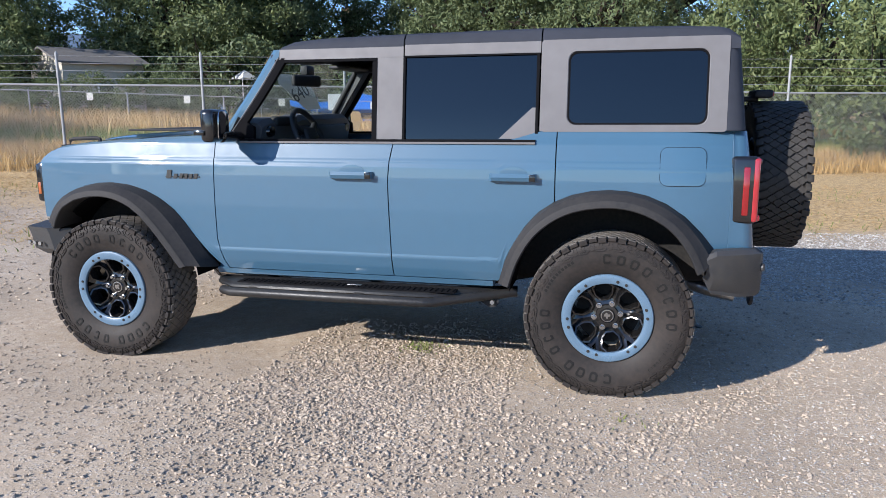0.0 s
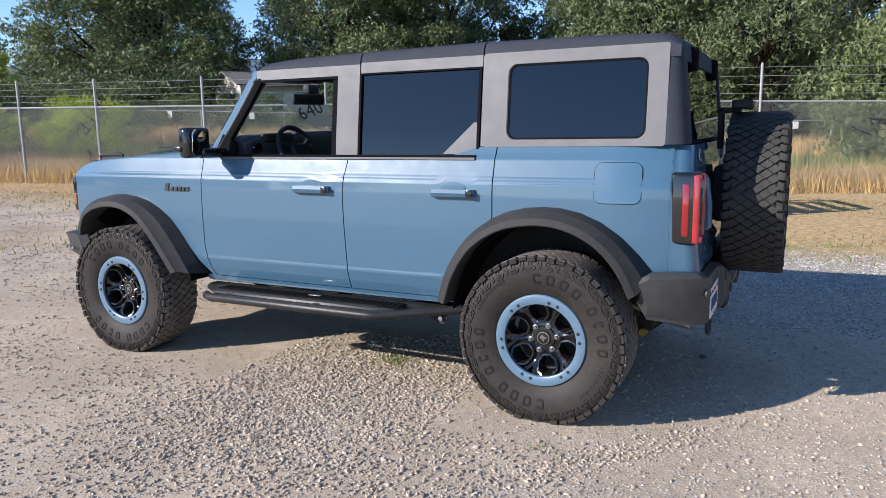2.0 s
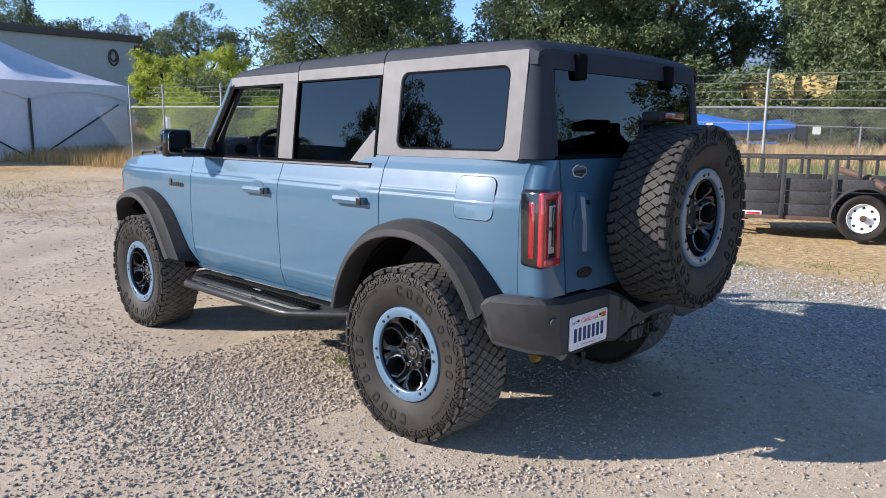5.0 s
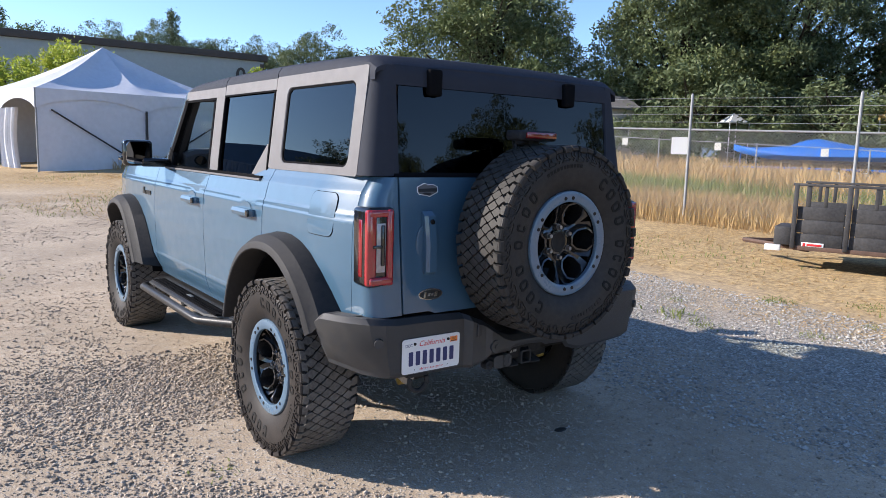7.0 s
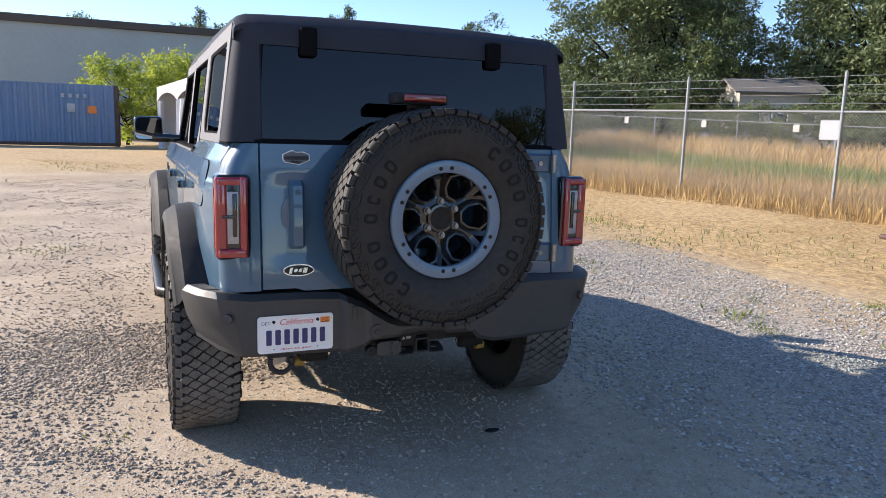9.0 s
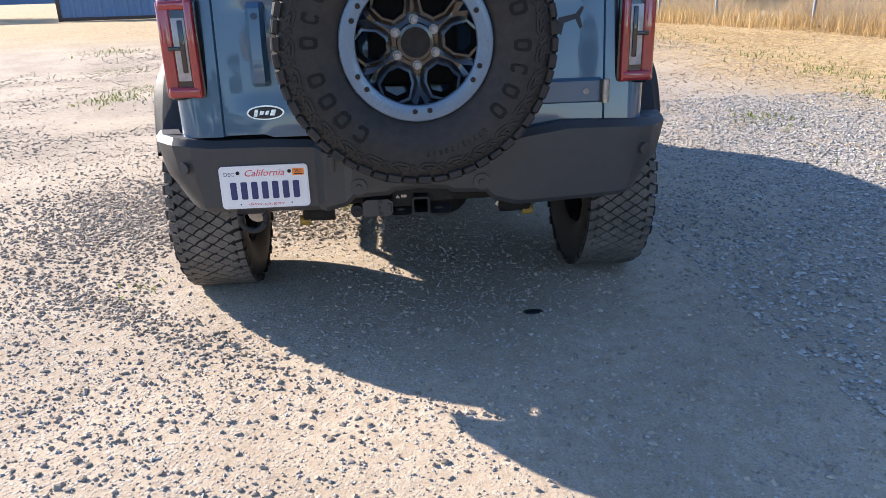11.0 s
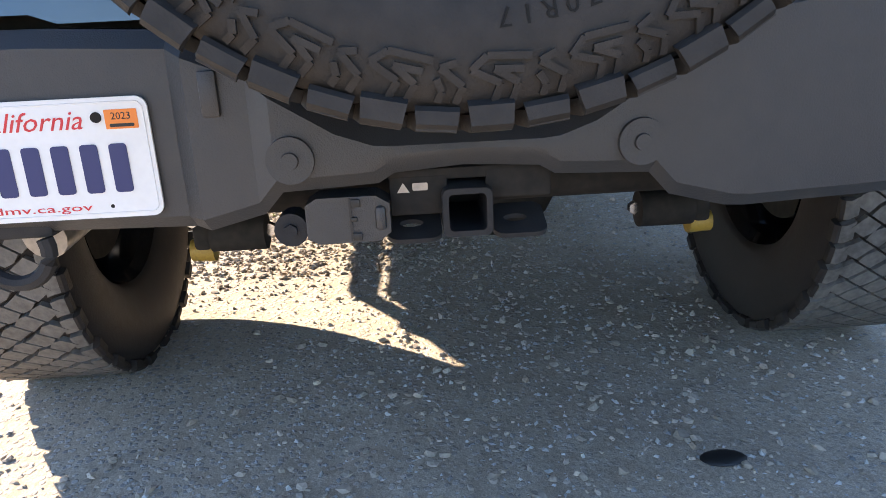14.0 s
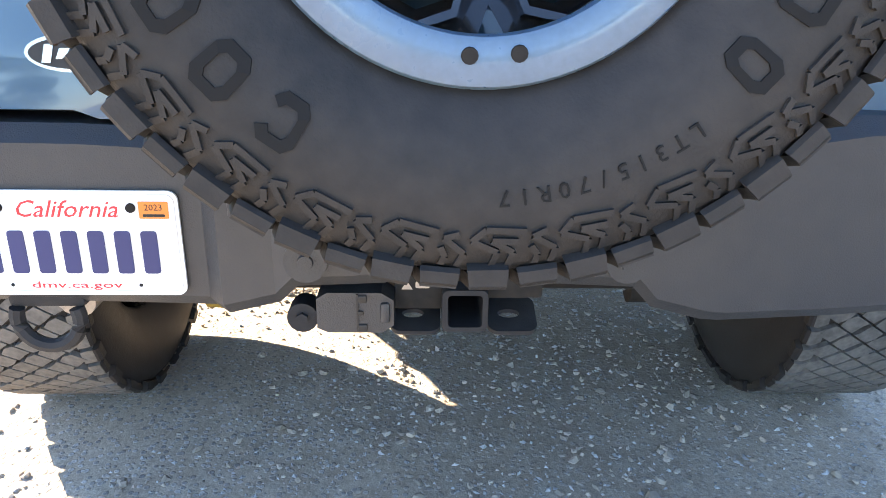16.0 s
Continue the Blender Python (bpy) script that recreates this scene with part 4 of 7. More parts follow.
part("script_badge", bm, "black", car, "black script badge")

# ---- rear bumper ----
bm = bmesh.new()
half = [  # plan place, top, bottom, how far the bottom edge is drawn in
    (0.470, -0.962, 0.775, 0.66, 0.03), (0.515, -0.960, 0.798, 0.575, 0.05), (0.655, -0.915, 0.803, 0.544, 0.085), (0.735, -0.845, 0.80, 0.542, 0.06), (0.757, -0.780, 0.795, 0.54, 0.025),
    (0.748, -0.715, 0.785, 0.532, 0.0), (0.748, -0.52, 0.783, 0.528, 0.0), (0.748, -0.362, 0.775, 0.524, 0.0), (0.782, -0.335, 0.765, 0.526, 0.0), (0.785, -0.262, 0.735, 0.545, 0.0), (0.800, -0.235, 0.715, 0.575, 0.0),
    (0.800, -0.16, 0.668, 0.578, 0.0), (0.800, -0.115, 0.652, 0.580, 0.0), (0.800, -0.095, 0.650, 0.592, 0.0)]
ring = half + [(0.800, 0.0, 0.650, 0.598, 0.0)] + [(x, -y, t, b, d) for x, y, t, b, d in reversed(half)]
# the plain end of the bumper has no plate bay
secs = []
for k, (x, y, t, b, d) in enumerate(ring):
    if 0.25 < y < 0.80:
        x = float(np.interp(y, [0.25, 0.34, 0.55, 0.80], [0.80, 0.80, 0.79, 0.757]))
        t = float(np.interp(y, [0.24, 0.34, 0.55, 0.80], [0.72, 0.785, 0.815, 0.80]))
    s = -1 if y < 0 else 1
    yi = y - s * d
    inx = 0.0 if abs(y) > 0.86 else 0.12
    iny = (0.085 if abs(y) > 0.86 else 0.0) * s
    secs.append([(x - inx, y - iny, t), (x - inx * 0.25 - (0.0 if inx else 0.0), y - iny * 0.25, t), (x, y, t - 0.022), (x + 0.002, (y + yi) / 2 + s * 0.2 * d, (t * 0.45 + b * 0.55)), (x - 0.02 * (d > 0.04), yi, b + 0.018), (x - 0.015, yi - s * 0.004, b), (x - inx * 0.25 - 0.004, yi - s * (0.02 if iny else 0.0), b + 0.01)])
loft(bm, secs)
rear_bumper = part("rear_bumper", bm, "bumper", car, "", 25)
for S in (-1, 1):
    bm = bmesh.new()
    cyl(bm, (0.795, S * 0.215, 0.618), (0.808, S * 0.215, 0.618), 0.030, 0.029, 28)
    cap = part("bumper_cap", bm, "bumper", rear_bumper)
    bm = bmesh.new()
    cyl(bm, (0.805, S * 0.215, 0.618), (0.8125, S * 0.215, 0.618), 0.0115, 0.010, 20)
    part("cap_stud", bm, "bumper", cap)
    bm = bmesh.new()
    cyl(bm, (0.735, S * 0.80, 0.70), (0.760, S * 0.812, 0.70), 0.021, 0.020, 20)
    part("parking_sensor", bm, "bumper", rear_bumper)
bm = bmesh.new()
box(bm, (0.7875, -0.305, 0.70), (0.008, 0.022, 0.055), 0.003)
part("plate_lamp", bm, "bumper", rear_bumper, "")

# ---- number plate ----
PX, PY, PZ = 0.7515, -0.543, 0.624


def on_plate(x, y, out):
    return Matrix.Translation((PX + out, PY + x, PZ + y)) @ R_OUT


bm = bmesh.new()
prism(bm, rounded(0.305, 0.152, 0.014, 5), on_plate(0, 0, 0.001), 0.0035)
plate = part("number_plate", bm, "white", car, "white number plate with red state name")
bm = bmesh.new()
outl = rounded(0.293, 0.140, 0.010, 5)
for i in range(len(outl)):
    j = (i + 1) % len(outl)
    (x0, y0), (x1, y1) = outl[i], outl[j]
    cyl(bm, (PX + 0.0045, PY + x0, PZ + y0), (PX + 0.0045, PY + x1, PZ + y1), 0.0011, seg=6)
part("plate_bead", bm, "white", plate)
for k in range(7):      # the number itself stays a row of plain bars
    bm = bmesh.new()
    prism(bm, rounded(0.022, 0.062, 0.004, 2), on_plate(-0.108 + 0.036 * k, -0.012, 0.0045), 0.0014)
    part("number_bar", bm, "plateblue", plate)
bm = bmesh.new()
lettering(bm, "California", 0.034, on_plate(0.0, 0.049, 0.0048), 0.0006, 0.135, 0.35)
part("state_name", bm, "platered", plate, "red slanted state name")
bm = bmesh.new()
lettering(bm, "DEC", 0.019, on_plate(-0.119, 0.047, 0.0048), 0.0006)
part("month_sticker", bm, "plateblue", plate)
bm = bmesh.new()
lettering(bm, "dmv.ca.gov", 0.0135, on_plate(0.0, -0.061, 0.0048), 0.0006, 0.125)
part("web_line", bm, "platered", plate)
bm = bmesh.new()
prism(bm, rounded(0.040, 0.024, 0.001, 1), on_plate(0.119, 0.049, 0.0048), 0.0006)
year = part("year_sticker", bm, "orange", plate, "orange year sticker")
bm = bmesh.new()
lettering(bm, "2023", 0.0125, on_plate(0.119, 0.0525, 0.0056), 0.0003)
prism(bm, rounded(0.030, 0.004, 0.001, 1), on_plate(0.119, 0.0415, 0.0055), 0.0003)
part("year_mark", bm, "black", year)
for sx, sy, r in ((-0.0885, 0.052, 0.007), (0.0885, 0.052, 0.007), (-0.0885, -0.061, 0.0028), (0.0885, -0.061, 0.0028)):
    bm = bmesh.new()
    cyl(bm, (PX + 0.003, PY + sx, PZ + sy), (PX + 0.0075 if r > 0.004 else PX + 0.0049, PY + sx, PZ + sy), r, r * 0.9, 14)
    part("plate_screw", bm, "under", plate)

# ---- tow hitch, wiring socket, tow loop ----
bm = bmesh.new()
o, i_ = rounded(0.066, 0.066, 0.010, 4), rounded(0.049, 0.049, 0.006, 4)
HX = 0.775
secs = [[(HX - 0.17, y, 0.533 + z) for y, z in o], [(HX, y, 0.533 + z) for y, z in o], [(HX + 0.003, y * 0.97, 0.533 + z * 0.97) for y, z in o], [(HX + 0.003, y, 0.533 + z) for y, z in i_], [(HX - 0.17, y, 0.533 + z) for y, z in i_]]
grid(bm, secs, True)
hitch = part("hitch_receiver", bm, "trim", car, "square black tow hitch tube", 30)
bm = bmesh.new()
cyl(bm, (0.64, -0.50, 0.545), (0.64, 0.50, 0.545), 0.032, seg=16)
box(bm, (0.68, 0.0, 0.582), (0.16, 0.20, 0.016), 0.004)
box(bm, (0.755, -0.062, 0.555), (0.012, 0.075, 0.052), 0.003)
box(bm, (0.755, 0.068, 0.566), (0.012, 0.085, 0.04), 0.003)
part("hitch_beam", bm, "under", hitch)
for S in (-1, 1):
    bm = bmesh.new()
    lug = rounded(0.072, 0.075, 0.016, 4)
    slot = [(-0.004 + 0.016 * math.cos(a), 0.009 * math.sin(a)) for a in np.linspace(0, 2 * math.pi, 20, endpoint=False)]
    lugo = [lug[int(round(k * len(lug) / 20)) % len(lug)] for k in range(20)]
    mm = Matrix.Translation((0.735, S * 0.070, 0.505)) @ Matrix.Rotation(radians(18), 4, "Y") @ pose(0, 0, 0, 0, 0, 90)
    for zz in (0.0, 0.006):
        pass
    grid(bm, [[mm @ Vector((x, y, 0)) for x, y in slot], [mm @ Vector((x, y, 0)) for x, y in lugo], [mm @ Vector((x, y, 0.007)) for x, y in lugo], [mm @ Vector((x, y, 0.007)) for x, y in slot], [mm @ Vector((x, y, 0)) for x, y in slot]], True)
    part("chain_loop", bm, "trim", hitch)
bm = bmesh.new()
sock = [(-0.055, -0.024), (-0.04, -0.031), (0.035, -0.031), (0.052, -0.02), (0.052, 0.018), (0.035, 0.029), (-0.04, 0.029), (-0.055, 0.02)]
prism(bm, sock, Matrix.Translation((0.735, -0.152, 0.535)) @ R_OUT, 0.05)
box(bm, (0.776, -0.112, 0.535), (0.03, 0.014, 0.032), 0.005)
socket = part("wiring_socket", bm, "bumper", car, "dark grey trailer wiring socket cover")
bm = bmesh.new()
box(bm, (0.7865, -0.150, 0.535), (0.002, 0.003, 0.056))
box(bm, (0.787, -0.143, 0.556), (0.003, 0.012, 0.010), 0.001)
box(bm, (0.787, -0.143, 0.512), (0.003, 0.012, 0.010), 0.001)
box(bm, (0.787, -0.146, 0.535), (0.003, 0.008, 0.006), 0.001)
part("socket_hinge", bm, "black", socket)
bm = bmesh.new()
loft(bm, [[(0.74, -0.228 + 0.022 * math.cos(a), 0.523 + 0.022 * math.sin(a)) for a in np.linspace(0, 2 * math.pi, 16, endpoint=False)], [(0.778, -0.228 + 0.022 * math.cos(a), 0.523 + 0.022 * math.sin(a)) for a in np.linspace(0, 2 * math.pi, 16, endpoint=False)]])
cyl(bm, (0.775, -0.228, 0.523), (0.784, -0.228, 0.523), 0.009, seg=6)
part("socket_bolt", bm, "trim", socket)
bm = bmesh.new()      # warning mark on the hitch plate: a small triangle and a book shape
prism(bm, [(-0.008, -0.006), (0.008, -0.006), (0, 0.007)], Matrix.Translation((0.7615, -0.082, 0.566)) @ R_OUT, 0.0005)
prism(bm, rounded(0.020, 0.010, 0.002, 2), Matrix.Translation((0.7615, -0.060, 0.567)) @ R_OUT, 0.0005)
part("warning_mark", bm, "steel", hitch)
bm = bmesh.new()
tube(bm, [(0.70 + 0.04, -0.60 + 0.045 * math.cos(a), 0.505 + 0.045 * math.sin(a)) for a in np.linspace(radians(160), radians(380), 16)], 0.011)
box(bm, (0.69, -0.60, 0.535), (0.10, 0.11, 0.03), 0.008)
part("tow_loop", bm, "trim", car)

# ---- underneath ----
bm = bmesh.new()
cyl(bm, (0, -0.72, 0.43), (0, 0.72, 0.43), 0.045)
bmesh.ops.create_uvsphere(bm, u_segments=16, v_segments=10, radius=0.15, matrix=Matrix.Translation((0.02, 0.12, 0.42)))
part("rear_axle", bm, "under", car)
bm = bmesh.new()
cyl(bm, (-2.949, -0.72, 0.43), (-2.949, 0.72, 0.43), 0.04)
part("front_axle", bm, "under", car)
for S in (-1, 1):
    bm = bmesh.new()
    loft(bm, [[(x, S * 0.50 + d, z + h) for d, h in ((-0.035, -0.06), (0.035, -0.06), (0.035, 0.06), (-0.035, 0.06))] for x, z in ((-3.4, 0.60), (-2.3, 0.54), (-0.7, 0.53), (-0.3, 0.62), (0.3, 0.64), (0.66, 0.60))])
    part("frame_rail", bm, "under", car)
    bm = bmesh.new()
    cyl(bm, (0.36, S * 0.46, 0.47), (0.16, S * 0.50, 0.92), 0.032, 0.03)
    cyl(bm, (0.42, S * 0.335, 0.423), (0.42, S * 0.432, 0.423), 0.033, seg=18)
    tube(bm, [(0.46, S * 0.25, 0.515), (0.48, S * 0.36, 0.512), (0.48, S * 0.48, 0.515)], 0.018)
    box(bm, (0.40, S * 0.445, 0.46), (0.10, 0.03, 0.12), 0.008)
    shock = part("shock_absorber", bm, "under", car)
    bm = bmesh.new()
    cyl(bm, (0.40, S * 0.436, 0.388), (0.40, S * 0.478, 0.388), 0.022, 0.020, 18)
    part("bushing", bm, "brass", shock, "yellow bushing")
    bm = bmesh.new()
    cyl(bm, (0.41, S * 0.33, 0.425), (0.425, S * 0.33, 0.425), 0.012, seg=6)
    part("nut", bm, "chrome", shock)
    bm = bmesh.new()
    cyl(bm, (0.45, S * 0.452, 0.461), (0.466, S * 0.452, 0.461), 0.014, seg=6)
    part("nut", bm, "chrome", shock)
bm = bmesh.new()
loft(bm, [[(x, 0.235 + 0.11 * k * math.cos(a), 0.55 + 0.075 * k * math.sin(a)) for a in np.linspace(0, 2 * math.pi, 20, endpoint=False)] for x, k in ((-0.1, 0.6), (-0.08, 1), (0.42, 1), (0.45, 0.6))])
part("muffler", bm, "muffler", car, "pale aluminised muffler")
bm = bmesh.new()
box(bm, (0.50, -0.34, 0.545), (0.14, 0.24, 0.10), 0.03, 3)
part("heat_shield", bm, "muffler", car, "pale heat shield")
bm = bmesh.new()
tube(bm, [(0.1, -0.40, 0.56), (0.38, -0.5, 0.55), (0.52, -0.585, 0.52), (0.66, -0.60, 0.50)], 0.034, 14)
part("exhaust_pipe", bm, "steel", car)

# ---- side steps ----
for S in (-1, 1):
    bm = bmesh.new()
    loft(bm, [[(x, S * (y0), 0.512), (x, S * (y1 - 0.02), 0.512), (x, S * y1, 0.500), (x, S * (y1 + 0.004), 0.488), (x, S * (y1 - 0.015), 0.474), (x, S * y0, 0.48)] for x, y0, y1 in ((-2.28, 0.775, 0.865), (-2.20, 0.775, 0.92), (-2.13, 0.775, 0.965), (-0.96, 0.775, 0.965), (-0.80, 0.772, 0.885), (-0.66, 0.72, 0.80), (-0.50, 0.69, 0.735))])
    step = part("side_step", bm, "steptrim", car, "black side step with ribbed pad", 35)
    bm = bmesh.new()
    box(bm, (-1.46, S * 0.905, 0.514), (1.30, 0.085, 0.006), 0.002)
    for k in range(40):
        for q in range(3):
            box(bm, (-2.08 + 0.032 * k, S * (0.878 + 0.027 * q), 0.5185), (0.018, 0.017, 0.005), 0.0)
    part("step_pad", bm, "seal", step)
    bm = bmesh.new()
    box(bm, (-1.40, S * 0.905, 0.5225), (0.085, 0.022, 0.003), 0.001)
    part("step_mark", bm, "steel", step)
    bm = bmesh.new()
    tube(bm, [(-2.20, S * 0.955, 0.465), (-2.12, S * 1.008, 0.468), (-0.98, S * 1.008, 0.468), (-0.935, S * 0.998, 0.468), (-0.66, S * 0.822, 0.478), (-0.50, S * 0.755, 0.49)], 0.026, 12)
    part("step_tube", bm, "steptrim", step)
    for x in (-2.0, -1.35, -0.75):
        bm = bmesh.new()
        box(bm, (x, S * (0.80 if x < -0.9 else 0.72), 0.482), (0.06, 0.34 if x < -0.9 else 0.18, 0.026), 0.006)
        part("step_bracket", bm, "under", step)
    bm = bmesh.new()
    prism(bm, [(-0.76, 0.480), (-0.585, 0.480), (-0.595, 0.425), (-0.615, 0.408), (-0.65, 0.410), (-0.69, 0.435)], Matrix(((1, 0, 0, 0), (0, 0, 1, S * 0.80), (0, 1, 0, 0), (0, 0, 0, 1))), 0.008)
    tab = part("step_tab", bm, "trim", step)
    bm = bmesh.new()
    cyl(bm, (-0.625, S * 0.796, 0.441), (-0.625, S * 0.822, 0.441), 0.014, seg=6)
    part("bolt", bm, "steel", tab)

# ---- cabin ----
bm = bmesh.new()
loft(bm, [[(-2.26, y, 1.20), (-2.30, y, 1.36), (-2.22, y, 1.43 + h), (-2.14, y, 1.455 + h), (-2.05, y, 1.45 + h), (-2.02, y, 1.42 + h), (-2.04, y, 1.30), (-2.0, y, 1.10)] for y, h in ((-0.72, -0.03), (-0.64, -0.005), (-0.55, 0.0), (-0.20, 0.0), (-0.16, 0.015), (0.60, 0.02), (0.66, 0.012), (0.72, -0.03))])
part("dashboard", bm, "dash", car, "grey padded dashboard", 40)
bm = bmesh.new()
box(bm, (-2.025, 0.20, 1.30), (0.035, 0.86, 0.20), 0.02, 3)
box(bm, (-2.035, -0.40, 1.43), (0.06, 0.30, 0.06), 0.02, 3)
part("instrument_hood", bm, "cabin", car)
for y in (-0.62, 0.62):
    bm = bmesh.new()
    revolve_to = [(-2.025, y + 0.045 * math.cos(a), 1.37 + 0.035 * math.sin(a)) for a in np.linspace(0, 2 * math.pi, 20, endpoint=False)]
    loft(bm, [revolve_to, [(x + 0.02, y + (yy - y) * 0.85, 1.37 + (zz - 1.37) * 0.85) for x, yy, zz in revolve_to]])
    part("air_vent", bm, "gloss", car)
bm = bmesh.new()
wm = Matrix.Translation((-1.87, -0.38, 1.33)) @ Matrix.Rotation(radians(65), 4, "Y")
tube(bm, [wm @ Vector((0.182 * math.cos(a), 0.182 * math.sin(a), 0)) for a in np.linspace(0, 2 * math.pi, 41)], 0.017, 12, False)
box(bm, (0, 0, 0.01), (0.12, 0.16, 0.04), 0.02, 3, wm)
for a in (90, 210, 330):
    cyl(bm, wm @ Vector((0.05 * math.sin(radians(a)), 0.05 * math.cos(radians(a)), 0)), wm @ Vector((0.18 * math.sin(radians(a)), 0.18 * math.cos(radians(a)), 0)), 0.016)
cyl(bm, wm @ Vector((0, 0, 0)), wm @ Vector((0, 0, -0.12)), 0.035)
part("steering_wheel", bm, "cabin", car, "", 50)
bm = bmesh.new()
box(bm, (-2.03, -0.045, 1.69), (0.035, 0.26, 0.075), 0.016, 3, Matrix.Translation((-2.03, -0.045, 1.675)) @ pose(0, 0, 0, 0, 0, -20) @ Matrix.Translation((2.03, 0.045, -1.675)))
cyl(bm, (-2.04, 0, 1.69), (-2.07, 0, 1.76), 0.014)
box(bm, (-2.05, 0.02, 1.76), (0.06, 0.13, 0.07), 0.02)
part("rear_view_mirror", bm, "cabin", car)
for y in (-0.39, 0.39):
    bm = bmesh.new()
    box(bm, (-1.28, y, 1.09), (0.52, 0.52, 0.14), 0.05, 3)
    loft(bm, [[(-1.06 + 0.16 * q - t, y - w, 1.10 + 0.56 * q), (-1.06 + 0.16 * q - t, y + w, 1.10 + 0.56 * q), (-0.98 + 0.15 * q, y + w * 0.95, 1.10 + 0.56 * q), (-0.98 + 0.15 * q, y - w * 0.95, 1.10 + 0.56 * q)] for q, w, t in ((0, 0.24, 0.03), (0.3, 0.25, 0.04), (0.8, 0.21, 0.02), (1, 0.16, 0.0))])
    box(bm, (-0.87, y, 1.725), (0.08, 0.24, 0.15), 0.04, 3)
    part("front_seat", bm, "seat", car, "", 50)
bm = bmesh.new()
box(bm, (-0.35, 0, 1.06), (0.45, 1.25, 0.14), 0.04, 3)
loft(bm, [[(-0.14 + 0.10 * q, y, 1.08 + 0.50 * q) for q, y in ((0, -0.62), (1, -0.60), (1, 0.60), (0, 0.62))], [(-0.02 + 0.10 * q, y, 1.08 + 0.50 * q) for q, y in ((0, -0.62), (1, -0.60), (1, 0.60), (0, 0.62))]])
part("rear_seat", bm, "seat", car, "", 50)
for y in (-0.67, 0.67):
    bm = bmesh.new()
    tube(bm, [(-1.95, y, 1.80), (-1.2, y, 1.845), (0.4, y, 1.84), (0.50, y, 1.75), (0.52, y, 1.2)], 0.035)
    tube(bm, [(-1.20, y, 1.84), (-1.18, y * 1.05, 1.2)], 0.04)
    tube(bm, [(-0.36, y, 1.84), (-0.30, y * 1.05, 1.2)], 0.04)
    tube(bm, [(-2.20, y * 1.03, 1.38), (-1.94, y, 1.79)], 0.02)
    part("roll_bar", bm, "cabin", car, "", 50)
bm = bmesh.new()
ms = Matrix.Translation((-2.175, 0.15, 1.61)) @ Matrix.Rotation(radians(-28), 4, "Y") @ R_OUT
prism(bm, [(-0.25, 0.075), (-0.02, -0.125), (0.24, -0.115), (0.28, 0.04), (0.17, 0.155), (-0.17, 0.15)], ms, 0.001)
sheet = part("windscreen_sheet", bm, "paper", car, "white paper sheet marked in black")
bm = bmesh.new()
lettering(bm, "640", 0.14, ms @ Matrix.Translation((0.02, 0.005, 0.003)) @ pose(0, 0, 0, 0, 0, 13), 0.001, 0.33)
part("sheet_number", bm, "black", sheet)
for y in (-0.42, 0.42):
    bm = bmesh.new()
    box(bm, (-1.90, y, 1.792), (0.16, 0.40, 0.02), 0.008)
    part("sun_visor", bm, "cabin", car)


# ---- wheels: built about the local y axis, outer face towards -y ----
def at_wheel(phi, r, y):
    return (r * math.sin(phi), y, r * math.cos(phi))


def revolve(bm, prof, n=72):
    rings = [[at_wheel(2 * math.pi * k / n, r, y) for r, y in prof] for k in range(n)]
    vs = [[bm.verts.new(p) for p in ring] for ring in rings]
    for k in range(n):
        for j in range(len(prof) - 1):
            bm.faces.new((vs[k][j], vs[k][j + 1], vs[(k + 1) % n][j + 1], vs[(k + 1) % n][j]))


def plot(bm, pts, r0, y0, rise, axis):
    """A raised tread or wall piece. pts: (phi, s) with s across; axis 'r' for the tread face, 'y' for the side wall."""
    lo, hi = [], []
    for phi, s in pts:
        if axis == "r":
            lo.append(bm.verts.new(at_wheel(phi, r0, s)))
            hi.append(bm.verts.new(at_wheel(phi, r0 + rise, s)))
        else:
            yy = y0(s)
            lo.append(bm.verts.new(at_wheel(phi, s, yy + (0.006 if rise < 0 else -0.006))))
            hi.append(bm.verts.new(at_wheel(phi, s, yy + rise)))
    n = len(lo)
    bm.faces.new(hi)
    for i in range(n):
        bm.faces.new((lo[i], lo[(i + 1) % n], hi[(i + 1) % n], hi[i]))


WALL = [(0.226, 0.100), (0.232, 0.112), (0.245, 0.122), (0.275, 0.137), (0.31, 0.1475), (0.35, 0.151), (0.385, 0.148), (0.404, 0.1435), (0.417, 0.131), (0.4225, 0.11), (0.4235, 0.10), (0.424, 0.0)]


def wall_y(r):
    return -float(np.interp(r, [p[0] for p in WALL], [p[1] for p in WALL]))


MESH = {}


